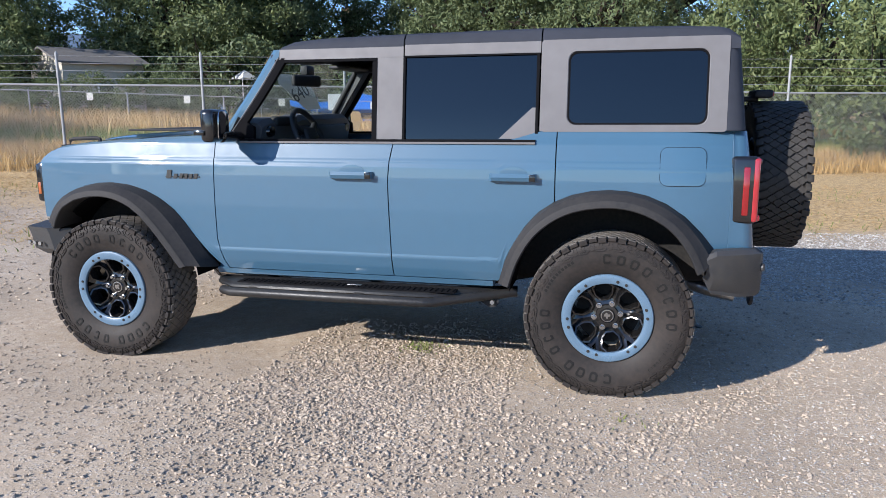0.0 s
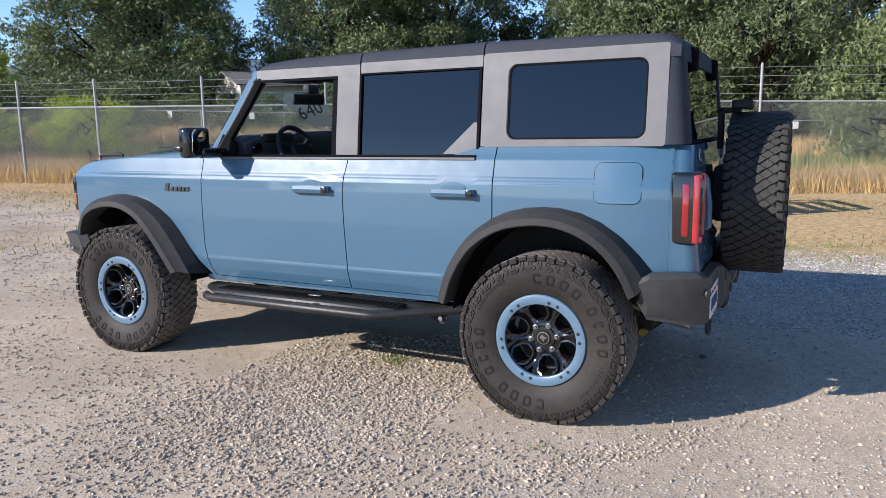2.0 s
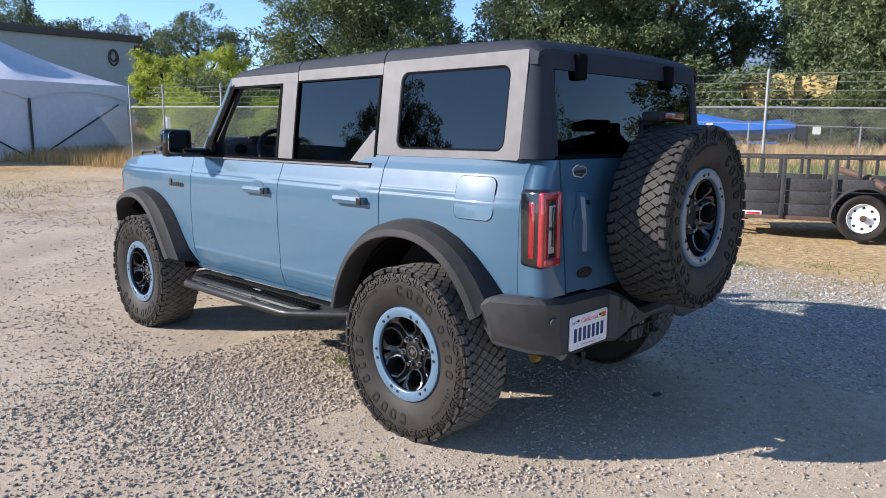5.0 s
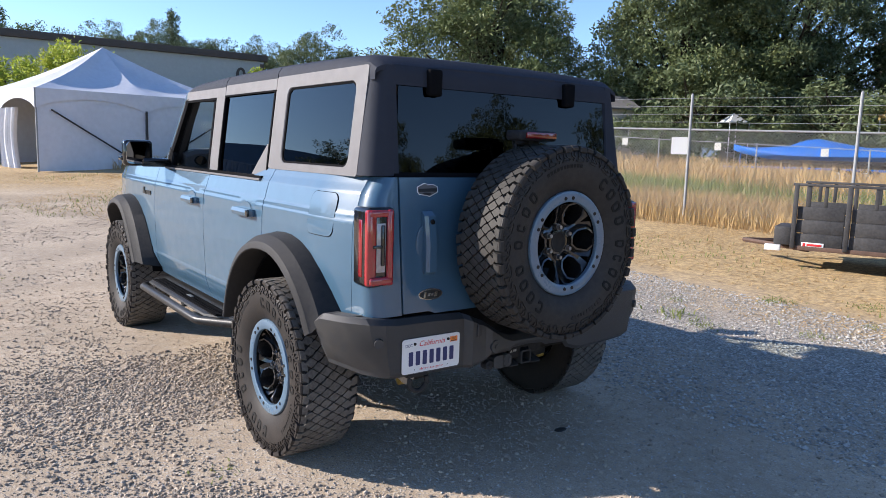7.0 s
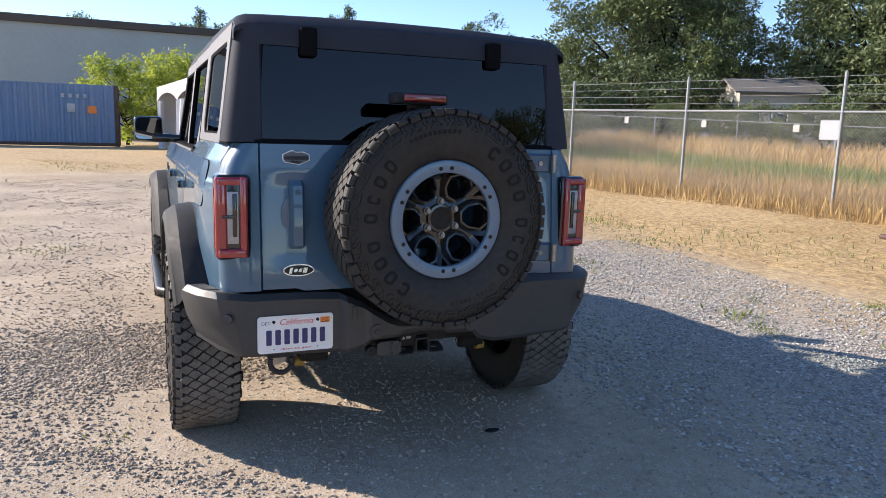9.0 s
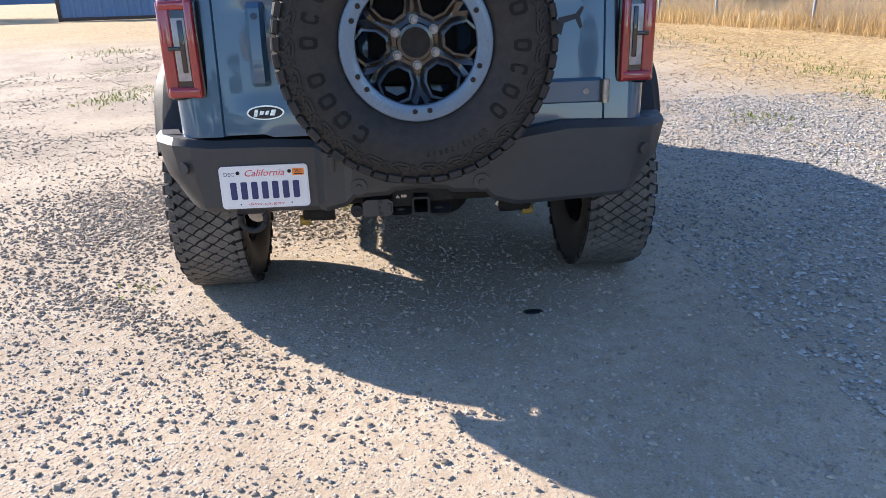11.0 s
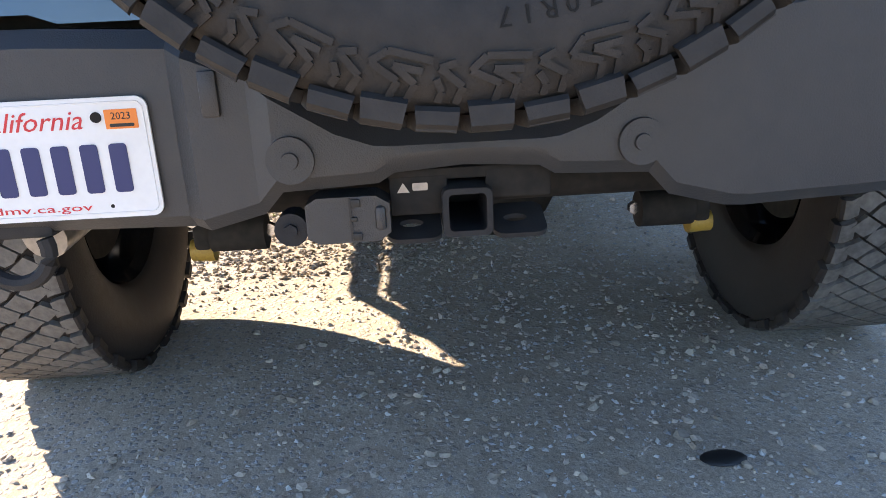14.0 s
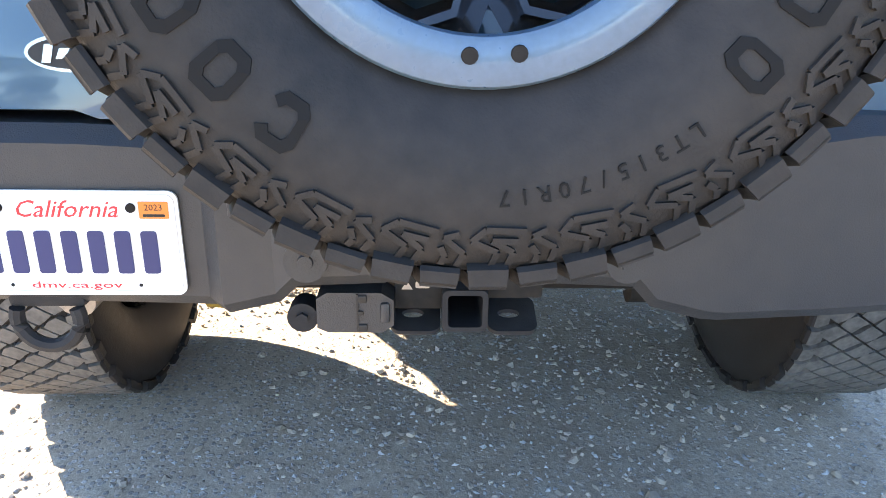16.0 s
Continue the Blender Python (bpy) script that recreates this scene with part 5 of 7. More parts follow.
def make_wheel_parts():
    bm = bmesh.new()
    prof = [(r, -y) for r, y in WALL] + [(r, y) for r, y in reversed(WALL[:-1])]
    revolve(bm, prof, 96)
    # brand lettering on the wall as plain raised blocks, two words of eight, and small bars
    MESH["tyre"] = finish("tyre", bm, "rubber", None, "dusty black off-road tyre", 40).data
    bm = bmesh.new()
    for word in (0, 1):
        for k in range(8):
            c = radians(-22 + 180 * word + 12.6 * k + (7 if k > 3 else 0))
            h = 0.027
            w = (0.078, 0.082, 0.082, 0.078, 0.070, 0.058, 0.074, 0.072)[k]
            ring8 = ((-1, -0.6), (-0.6, -1), (0.6, -1), (1, -0.6), (1, 0.6), (0.6, 1), (-0.6, 1), (-1, 0.6))
            gap = k in (0, 5)
            for q in range(7 if gap else 8):
                (xa, za), (xb, zb) = ring8[(q + 4) % 8], ring8[(q + 5) % 8]
                plot(bm, [(c + 0.8 * w * xa, 0.320 + h * za), (c + 0.8 * w * xb, 0.320 + h * zb), (c + 0.8 * w * xb * 0.52, 0.320 + h * zb * 0.58), (c + 0.8 * w * xa * 0.52, 0.320 + h * za * 0.58)], 0, wall_y, -0.003, "y")
        for k in range(11 if word == 0 else 0):
            c = radians(-86 + 180 * word + 3.4 * k)
            plot(bm, [(c - 0.02, 0.338), (c + 0.02, 0.338), (c + 0.02, 0.354), (c - 0.02, 0.354)], 0, wall_y, -0.0015, "y")
    MESH["wall_mark"] = finish("wall_mark", bm, "letters", None, "raised dark blocks on the tyre wall").data
    bm = bmesh.new()
    for k, ch in enumerate("LT315/70R17"):
        phi = radians(86 + 3.3 * k)
        m = Matrix.Translation(at_wheel(phi, 0.334, wall_y(0.334) - 0.0003)) @ Matrix.Rotation(phi, 4, "Y") @ Matrix.Rotation(radians(90), 4, "X")
        lettering(bm, ch, 0.024, m, 0.003)
    MESH["size_mark"] = finish("size_mark", bm, "letters").data
    # tread: crossing diagonal grooves in the middle, heavy lugs on the shoulders
    bm = bmesh.new()
    N = 54
    pitch = 2 * math.pi / N
    rnd = random.Random(4)
    for row in range(6):
        s0 = -0.095 + 0.038 * row
        for k in range(N):
            c = (k + 0.5 * (row % 2)) * pitch
            L, W = 0.5 * pitch * 0.86, 0.036 * 0.86
            q = 0.28 * L * rnd.uniform(-1, 1)
            plot(bm, [(c - L, s0), (c - 0.42 * L + q, s0 - 0.62 * W), (c + 0.1 * L, s0 - W), (c + 0.62 * L, s0 - 0.45 * W), (c + L, s0), (c + 0.42 * L + q, s0 + 0.62 * W), (c - 0.1 * L, s0 + W), (c - 0.62 * L, s0 + 0.45 * W)], 0.4235, None, 0.0125, "r")
    rib = bmesh.new()
    for sg in (-1, 1):
        for k in range(N):
            c = (k + 0.25) * pitch
            out = (0.157, 0.150, 0.155, 0.149)[k % 4]
            jit = rnd.uniform(-0.03, 0.03)
            a0, a1 = c - (0.39 + jit) * pitch, c + (0.35 - jit) * pitch
            sk = 0.16 * pitch
            lo = [(0.4215, 0.113, sk), (0.4350, 0.115, sk), (0.4362, 0.134, 0), (0.4340, 0.1435, 0), (0.418, 0.1435, 0)]
            loft(bm, [[at_wheel(a_ + d_, r_, sg * y_) for r_, y_, d_ in lo] for a_ in (a0, a1)])
            # the lug's side, running down on to the wall
            foot = 0.411 if k % 2 else 0.405
            lo = [(0.4335, 0.1425), (0.4325, out - 0.006), (0.427, out), (foot + 0.004, out - 0.001), (foot, 0.1425)]
            loft(rib, [[at_wheel(a_ + sl * pitch * (0.43 - r_) * 3.0, r_, sg * y_) for r_, y_ in lo] for a_, sl in ((a0, -1), (a1, 1))])
    MESH["tread"] = finish("tread", bm, "tread", None, "worn tread of crossing blocks and shoulder lugs", 25).data
    # hooked ribs on the side wall below the lugs
    for sg in (-1, 1):
        f = (lambda r: wall_y(r)) if sg < 0 else (lambda r: -wall_y(r))
        for k in range(N // 2):
            c = 2 * k * pitch
            for line in () if sg > 0 else (((-0.62, 0.370), (0.30, 0.3655), (0.62, 0.378), (0.05, 0.3905), (0.18, 0.407)),
                         ((-0.42, 0.380), (0.16, 0.3775), (-0.30, 0.3915), (-0.16, 0.408)),
                         ((0.90, 0.371), (1.24, 0.376), (0.78, 0.392), (0.92, 0.408)),
                         ((1.30, 0.386), (1.18, 0.397), (1.26, 0.407))):
                for (p, ra), (q, rb) in zip(line, line[1:]):
                    da, dr = (q - p) * pitch * 0.39, rb - ra
                    n_ = math.hypot(da, dr)
                    wa, wr = 0.0033 * dr / n_ / 0.39 / pitch, 0.0033 * da / n_
                    pts = [(p + wa, ra - wr), (q + wa, rb - wr), (q - wa, rb + wr), (p - wa, ra + wr)]
                    plot(rib, [(c + u * pitch, r) for u, r in pts], 0, f, 0.0055 * sg, "y")
    MESH["wall_rib"] = finish("wall_rib", rib, "rubber", None, "", 25).data
    # rim: barrel, dished face with six bevelled eight-sided openings
    bm = bmesh.new()
    revolve(bm, [(0.224, 0.105), (0.205, 0.08), (0.200, 0.0), (0.196, -0.06), (0.190, -0.083), (0.190, -0.104), (0.225, -0.106)], 72)
    for k in range(6):
        pc = radians(30 + 60 * k)
        hc = 0.137
        octo = []
        for a, b in ((1, 0.42), (0.45, 1), (-0.45, 1), (-1, 0.50), (-1, -0.50), (-0.45, -1), (0.45, -1), (1, -0.42)):
            octo.append((0.042 * a, 0.040 * b * (1.0 + 0.20 * a)))
        dense = []
        for i in range(8):
            p, q = octo[i], octo[(i + 1) % 8]
            for t in (0, 0.5):
                dense.append((p[0] + (q[0] - p[0]) * t, p[1] + (q[1] - p[1]) * t))

        def edge_pt(d):
            ang = math.atan2(d[1], d[0])
            dx, dy = math.cos(ang), math.sin(ang)
            lo_, hi_ = 0.0, 0.2
            for _ in range(24):
                mid_ = (lo_ + hi_) / 2
                u, v = hc + mid_ * dx, mid_ * dy
                r_, f_ = math.hypot(u, v), math.degrees(math.atan2(v, u))
                inside = 0.046 < r_ < 0.191 and abs(f_) < 30.05
                lo_, hi_ = (mid_, hi_) if inside else (lo_, mid_)
            return (hc + lo_ * dx, lo_ * dy)

        def put(u, v, dep):
            r_, f_ = math.hypot(u, v), math.atan2(v, u)
            return at_wheel(pc + f_, r_, dep)

        def face_depth(u, v):
            r_ = math.hypot(u, v)
            return -float(np.interp(r_, [0.04, 0.07, 0.10, 0.155, 0.19], [0.046, 0.042, 0.040, 0.054, 0.084]))
        outer = [edge_pt(d) for d in dense]
        rings = [[put(u, v, face_depth(u, v)) for u, v in outer]]
        for sc, rise in ((1.36, 0.006), (1.28, -0.014), (1.10, -0.017), (1.0, -0.002), (0.92, 0.060)):
            ring = []
            for (ou, ov), (du, dv) in zip(outer, dense):
                u, v = hc + du * sc, dv * sc
                lim_u, lim_v = ou - hc, ov
                kk = min(1.0, 0.97 * math.hypot(lim_u, lim_v) / max(1e-6, math.hypot(u - hc, v)))
                u, v = hc + (u - hc) * kk, v * kk
                ring.append(put(u, v, face_depth(u, v) + rise))
            rings.append(ring)
        grid(bm, rings, True)
    revolve(bm, [(0.060, -0.040), (0.056, -0.054), (0.040, -0.056), (0.034, -0.048), (0.0, -0.048)], 36)
    bmesh.ops.remove_doubles(bm, verts=bm.verts, dist=0.0004)
    MESH["rim"] = finish("rim", bm, "gloss", None, "gloss black six-spoke rim", 28).data
    bm = bmesh.new()
    revolve(bm, [(0.232, -0.100), (0.2335, -0.110), (0.230, -0.118), (0.222, -0.1205), (0.190, -0.119), (0.185, -0.116), (0.183, -0.104), (0.186, -0.098)], 96)
    MESH["ring"] = finish("clamp_ring", bm, "ring", None, "blue-grey painted clamp ring").data
    bm = bmesh.new()
    cyl(bm, (0, -0.1185, 0), (0, -0.1225, 0), 0.0085, 0.0075, 12)
    cyl(bm, (0, -0.1225, 0), (0, -0.1228, 0), 0.004, 0.004, 6)
    MESH["bolt"] = finish("ring_bolt", bm, "under").data
    bm = bmesh.new()
    cyl(bm, (0, -0.036, 0), (0, -0.056, 0), 0.0145, 0.0145, 14)
    cyl(bm, (0, -0.056, 0), (0, -0.072, 0), 0.0115, 0.0095, 6)
    MESH["nut"] = finish("wheel_nut", bm, "chrome").data
    bm = bmesh.new()
    revolve(bm, [(0.0, -0.062), (0.028, -0.0615), (0.035, -0.0605), (0.042, -0.052)], 32)
    MESH["cap"] = finish("centre_cap", bm, "gloss").data
    bm = bmesh.new()
    revolve(bm, [(0.0285, -0.0615), (0.0285, -0.0638), (0.0325, -0.0635), (0.0328, -0.0605)], 32)
    prism(bm, [(-0.014, -0.010), (-0.006, -0.006), (0.002, -0.016), (0.008, -0.014), (0.006, -0.004), (0.016, 0.004), (0.012, 0.014), (0.002, 0.010), (-0.008, 0.016), (-0.016, 0.004)], Matrix.Translation((0, -0.0615, 0)) @ Matrix.Rotation(radians(90), 4, "X"), 0.0015)
    MESH["capring"] = finish("cap_mark", bm, "chrome").data
    bm = bmesh.new()
    revolve(bm, [(0.0, 0.02), (0.165, 0.02), (0.165, 0.045), (0.0, 0.045)], 40)
    MESH["brake"] = finish("brake_disc", bm, "under").data
    # worn and loaded: a little less tall and wide than a new tyre
    for key in ("tyre", "tread", "wall_mark", "size_mark", "wall_rib"):
        me = MESH[key]
        co = np.zeros(len(me.vertices) * 3)
        me.vertices.foreach_get("co", co)
        co = co.reshape(-1, 3)
        r = np.hypot(co[:, 0], co[:, 2])
        k = np.where(r > 0.25, (0.25 + (r - 0.25) * 0.965) / np.maximum(r, 1e-6), 1.0)
        co[:, 0] *= k
        co[:, 2] *= k
        co[:, 1] *= 0.94
        me.vertices.foreach_set("co", co.ravel())
        me.update()
    # the first objects were only carriers of the meshes
    for me in list(MESH.values()):
        for ob in [o for o in bpy.data.objects if o.data == me]:
            bpy.data.objects.remove(ob)


def put_wheel(name, m, spin, label, spare=False):
    def child(key, nm, parent, mm=None, lab=""):
        o = new(nm, MESH[key])
        o.parent = parent
        if mm is not None:
            o.matrix_basis = mm
        if lab:
            tagged(o, lab)
        return o
    w = new(name, MESH["rim"])
    w.parent = car
    w.matrix_basis = m @ Matrix.Rotation(radians(spin), 4, "Y")
    tagged(w, label)
    child("tyre", "tyre", w, None, "dusty black off-road tyre")
    tagged(child("tread", "tread", w, None, "worn tread blocks and shoulder lugs"), kind="stuff")
    tagged(child("wall_mark", "wall_mark", w), kind="stuff")
    tagged(child("wall_rib", "wall_rib", w), kind="stuff")
    child("size_mark", "size_mark", w)
    child("ring", "clamp_ring", w, None, "blue-grey painted clamp ring")
    for k in range(6):
        for d in (-6.5, 6.5):
            phi = radians(60 * k + d)
            child("bolt", "ring_bolt", w, Matrix.Translation(at_wheel(phi, 0.2020, 0)))
        child("nut", "wheel_nut", w, Matrix.Translation(at_wheel(radians(60 * k), 0.068, 0)))
    if not spare:
        child("cap", "centre_cap", w)
        child("capring", "cap_mark", w)
        child("brake", "brake_disc", w)
    else:
        # matt disc added over the glossy centre so that the hub stays dark
        hub = bmesh.new()
        revolve(hub, [(0.0, -0.050), (0.030, -0.0505), (0.040, -0.0565), (0.046, -0.0555)], 32)
        part("hub_recess", hub, "under", w, "matt black disc added to darken the hub")
        for o in w.children:
            swap = {"tyre": "spareside", "wall_rib": "spareside", "tread": "sparetread", "wheel_nut": "steel"}.get(o.name.split(".")[0])
            if swap:
                o.material_slots[0].link = "OBJECT"
                o.material_slots[0].material = M[swap]


make_wheel_parts()
for wx, spin in ((0.0, 20), (-2.949, -26)):
    put_wheel("wheel", pose(wx, -0.856, 0.430), spin, "off-road wheel with blue clamp ring")
    put_wheel("wheel", pose(wx, 0.856, 0.430, 0, 0, 180), spin + 11, "off-road wheel with blue clamp ring")
put_wheel("spare_wheel", pose(0.900, -0.005, 1.105, 0, 0, 90), 57, "spare off-road wheel on the tailgate", True)
bm = bmesh.new()
box(bm, (0.74, -0.005, 1.105), (0.12, 0.30, 0.30), 0.03)
cyl(bm, (0.78, -0.005, 1.105), (0.93, -0.005, 1.105), 0.032, seg=18)
cyl(bm, (0.78, -0.005, 1.105), (0.86, -0.005, 1.105), 0.09, seg=24)
part("spare_carrier", bm, "trim", car)

# ---- where the trees stand: kind, x, y, scale, turn, height scale ----
TREES = [
    ("w", -57.3, 47.2, 2.0, 20, 1.9), ("a", -72.9, 65.4, 2.0, 75, 1.76), ("w", -41.3, 60.4, 1.8, 140, 1.76), ("a", -38.1, 77.4, 2.16, 10, 2.0), ("b", -14.9, 82.4, 2.24, 200, 1.92), ("a", -6.9, 77.4, 2.1, 250, 1.92),
    ("b", -12.1, 64.4, 1.72, 30, 1.76), ("a", -2.1, 57.4, 1.68, 110, 1.84), ("b", 5.1, 72.4, 2.1, 320, 1.84), ("w", 6.5, 24.2, 0.78, 60, 1.0), ("s", 7.4, 18.6, 1.05, 10, 1.1), ("a", 22.1, 62.4, 2.1, 160, 1.84),
    ("s", 3.2, 21.0, 0.85, 200, 1.0), ("s", 9.6, 20.5, 1.1, 90, 1.0), ("b", -51.9, 86.4, 2.0, 45, 1.6), ("b", -22.9, 98.4, 2.0, 45, 1.36), ("a", -52.6, 25.6, 0.8, 200, 0.8), ("p", -38.3, 15.8, 1.0, 0, 0.84),
    ("p", -39.2, 20.9, 1.0, 70, 0.97), ("p", -36.0, 16.6, 0.9, 130, 0.8), ("l", -34.4, 1.4, 1.0, 40, 1.05), ("l", -35.2, -1.4, 0.95, 200, 0.95), ("l", -36.5, 4.5, 1.0, 100, 1.25), ("l", -19.8, 8.2, 0.5, 30, 0.46),
    ("l", -17.6, 10.2, 0.5, 120, 0.46), ("l", -23.0, 9.4, 0.6, 220, 0.52), ("s", -25.5, 11.5, 0.8, 120, 0.75), ("s", -21.0, 13.6, 0.75, 300, 0.66), ("s", -26.1, 64.8, 1.9, 0, 1.61), ("s", -34.1, 66.8, 1.6, 60, 1.33),
    ("s", -19.7, 66.4, 1.6, 150, 1.33), ("s", -54.9, 64.4, 1.8, 15, 1.14), ("b", -57.5, 66.0, 0.84, 70, 0.64), ("a", -52.1, 68.8, 0.96, 10, 0.8), ("s", 1.9, 62.4, 1.8, 200, 1.52), ("s", -33.0, 17.5, 1.0, 80, 0.8),
    ("s", -29.0, 15.8, 0.9, 180, 0.8), ("s", -75.9, 79.4, 2.4, 20, 1.33), ("s", -13.3, 57.2, 1.4, 240, 1.14), ("a", -79.7, 15.3, 0.95, 40, 1.0), ("b", -79.6, 27.0, 1.0, 90, 1.0), ("a", -78.0, 31.6, 0.9, 150, 0.98),
    ("b", -80.0, 9.5, 0.9, 60, 0.98), ("a", -82.0, 21.5, 1.1, 10, 1.08), ("b", -83.0, 3.0, 1.0, 250, 1.02), ("b", -81.0, -4.0, 1.0, 20, 1.0), ("b", 23.4, 28.9, 0.56, 10, 0.74), ("a", 28.2, 24.2, 0.60, 40, 0.80),
    # trees mirrored in the glass; those at x 39-43 unseen, added to block sky
    ("w", 43.0, 33.0, 1.1, 90, 0.7), ("b", 32.5, 18.3, 0.55, 150, 0.84), ("a", 41.0, 3.0, 0.95, 210, 0.62), ("w", 39.0, -11.0, 0.8, 30, 0.45), ("a", 43.0, -27.0, 1.0, 80, 0.6), ("a", -33.0, -30.0, 0.62, 50, 0.95),
    ("b", -40.0, -24.5, 0.8, 100, 0.6), ("w", -28.5, -39.5, 0.7, 300, 0.45),
    # thicket row: shrubs that also stand in for the shade under the trees
    ("d", 29.8, 60.4, 2.20, 353, 1.97), ("d", 22.5, 64.2, 2.27, 14, 1.92), ("d", 14.7, 66.5, 2.00, 26, 1.95), ("d", 6.7, 62.2, 2.09, 126, 1.69), ("d", -0.3, 62.4, 2.00, 110, 1.70), ("d", -6.7, 62.6, 2.25, 199, 1.58), ("d", -14.2, 66.4, 1.96, 316, 1.72), ("d", -18.7, 59.7, 2.29, 2, 1.60),
    ("d", -24.5, 58.4, 2.29, 85, 1.64), ("d", -32.6, 61.2, 2.12, 347, 1.81), ("d", -34.4, 53.1, 2.29, 100, 1.98), ("d", -41.1, 55.5, 2.02, 184, 1.71), ("d", -44.9, 53.1, 2.01, 169, 1.65), ("d", -49.2, 45.7, 1.90, 347, 1.85), ("d", -49.3, 39.2, 2.04, 156, 1.74), ("d", -53.8, 36.8, 2.09, 90, 1.53),
    ("a", -41.1, 59.0, 1.75, 66, 1.85), ("b", -36.7, 66.2, 1.7, 190, 1.95), ("a", -16.2, 75.8, 1.8, 15, 1.8), ("b", -58.1, 49.6, 1.5, 120, 1.5),
    ("s", -35.4, 41.1, 1.0, 40, 0.86), ("s", -38.6, 38.6, 1.1, 170, 0.80), ("d", -31.6, 43.6, 0.9, 250, 1.0), ("s", -42.0, 36.6, 1.1, 290, 0.84),
]
CONIFERS = [(-86.0, 6.3, 14.0, 3), (-83.0, 22.9, 15.2, 4), (-84.0, 19.5, 12.5, 5)]


# ---- fence along the lot ----
F0, FD = Vector((0.15, 13.3, 0)), Vector((-0.9325, -0.361, 0)).normalized()
POSTS = [-16.6, -13.4, -10.3, -7.2, -4.05, 0.0, 3.55, 6.62, 9.7, 12.65, 15.3, 17.25, 19.3, 20.55]


def on_fence(k, z=0.0):
    p = F0 + FD * k
    return Vector((p.x, p.y, z))


def fence_rail_z(k):
    return float(np.interp(k, [-16, -4, 3.5, 15, 29], [1.85, 1.90, 2.03, 2.12, 2.2]))


fence = thing("chain_link_fence", "galvanised chain-link fence topped with barbed wire strands", "fence")
bm = bmesh.new()
cyl(bm, (0, 0, -0.1), (0, 0, 1), 0.03, seg=10)
bmesh.ops.create_uvsphere(bm, u_segments=8, v_segments=5, radius=0.032, matrix=Matrix.Translation((0, 0, 1)))
post_ob = part("post", bm, "galv", fence)
first = True
for k in POSTS:
    p = on_fence(k)
    g = float(land(p.x, p.y))
    o = post_ob if first else again(post_ob, fence)
    first = False
    o.matrix_basis = Matrix.Translation((p.x, p.y, g)) @ Matrix.Diagonal((1, 1, 2.72 - g, 1))
bm = bmesh.new()
tube(bm, [on_fence(k, fence_rail_z(k)) for k in POSTS], 0.022, 8)
part("top_rail", bm, "galv", fence)
for j in range(4):
    bm = bmesh.new()
    pts = []
    for a, b in zip(POSTS[:-1], POSTS[1:]):
        for q in (0, 0.5):
            k = a + (b - a) * q
            zt = fence_rail_z(k) + (2.70 - fence_rail_z(k)) * (0.24 + 0.253 * j) - (0.012 if q else 0)
            pts.append(on_fence(k, zt))
    tube(bm, pts, 0.0048, 4)
    part("barbed_wire", bm, "galv", fence)
vs, fs = [], []
L0, L1, step = POSTS[0], POSTS[-1], 0.064
nrm = Vector((FD.y, -FD.x, 0))


def wire(a, b):
    base = len(vs)
    t = 0.0030
    for p in (a, b):
        vs.extend([p + nrm * t, p - nrm * t * 0.5 + Vector((0, 0, t)), p - nrm * t * 0.5 - Vector((0, 0, t))])
    for i in range(3):
        j = (i + 1) % 3
        fs.append((base + i, base + j, base + 3 + j, base + 3 + i))


k = L0
while k < L1:
    p = on_fence(k)
    g = float(land(p.x, p.y)) + 0.05
    h = fence_rail_z(k) - g
    for s in (1, -1):
        wire(on_fence(k, g), on_fence(k + s * h * 0.92, fence_rail_z(k + s * h * 0.92)))
    k += step
net = raw_mesh("wire_net", vs, fs, 4, "galv")
net.parent = fence
tagged(net, "chain-link wire net", kind="stuff")


def fence_sign(name, k, z, w, h, label, off=-0.06):
    bm = bmesh.new()
    m = Matrix.Translation(on_fence(k, z) + nrm * -off) @ Matrix(((FD.x, 0, nrm.x, 0), (FD.y, 0, nrm.y, 0), (0, 1, 0, 0), (0, 0, 0, 1)))
    prism(bm, rounded(w, h, 0.008, 2), m, 0.004)
    ob = finish(name, bm, "white")
    tagged(ob, label, "sign")
    return ob


fence_sign("fence_sign", 6.82, 1.72, 0.36, 0.36, "plain white square sign wired to the fence")
fence_sign("fence_sign", 19.25, 1.72, 0.22, 0.32, "small white notice wired to the fence")

# ---- far fence with small notices across the field ----
far = thing("far_fence", "low wire fence with small white notices across the field", "fence")
FF0, FFD = Vector((2.0, 31.0, 0)), Vector((-0.94, -0.34, 0)).normalized()
bm = bmesh.new()
cyl(bm, (0, 0, 0), (0, 0, 1.75), 0.03, seg=6)
fp = part("post", bm, "galv", far)
for i in range(18):
    p = FF0 + FFD * (4.0 * i - 16)
    o = fp if i == 0 else again(fp, far)
    o.matrix_basis = Matrix.Translation((p.x, p.y, float(land(p.x, p.y)) - 0.1))
bm = bmesh.new()
tube(bm, [(*(FF0 + FFD * (4.0 * i - 16))[:2], float(land(*(FF0 + FFD * (4.0 * i - 16))[:2])) + 1.6) for i in range(18)], 0.02, 6)
part("rail", bm, "galv", far)
for i in range(12):
    p = FF0 + FFD * (4.0 * i - 6.5)
    bm = bmesh.new()
    m = Matrix.Translation((p.x, p.y - 0.05, float(land(p.x, p.y)) + 1.42)) @ Matrix(((1, 0, 0, 0), (0, 0, -1, 0), (0, 1, 0, 0), (0, 0, 0, 1)))
    prism(bm, rounded(0.30, 0.30, 0.01, 1), m, 0.01)
    tagged(finish("notice", bm, "paper"), "small white notice on the far fence", "sign", "notices on the far fence")

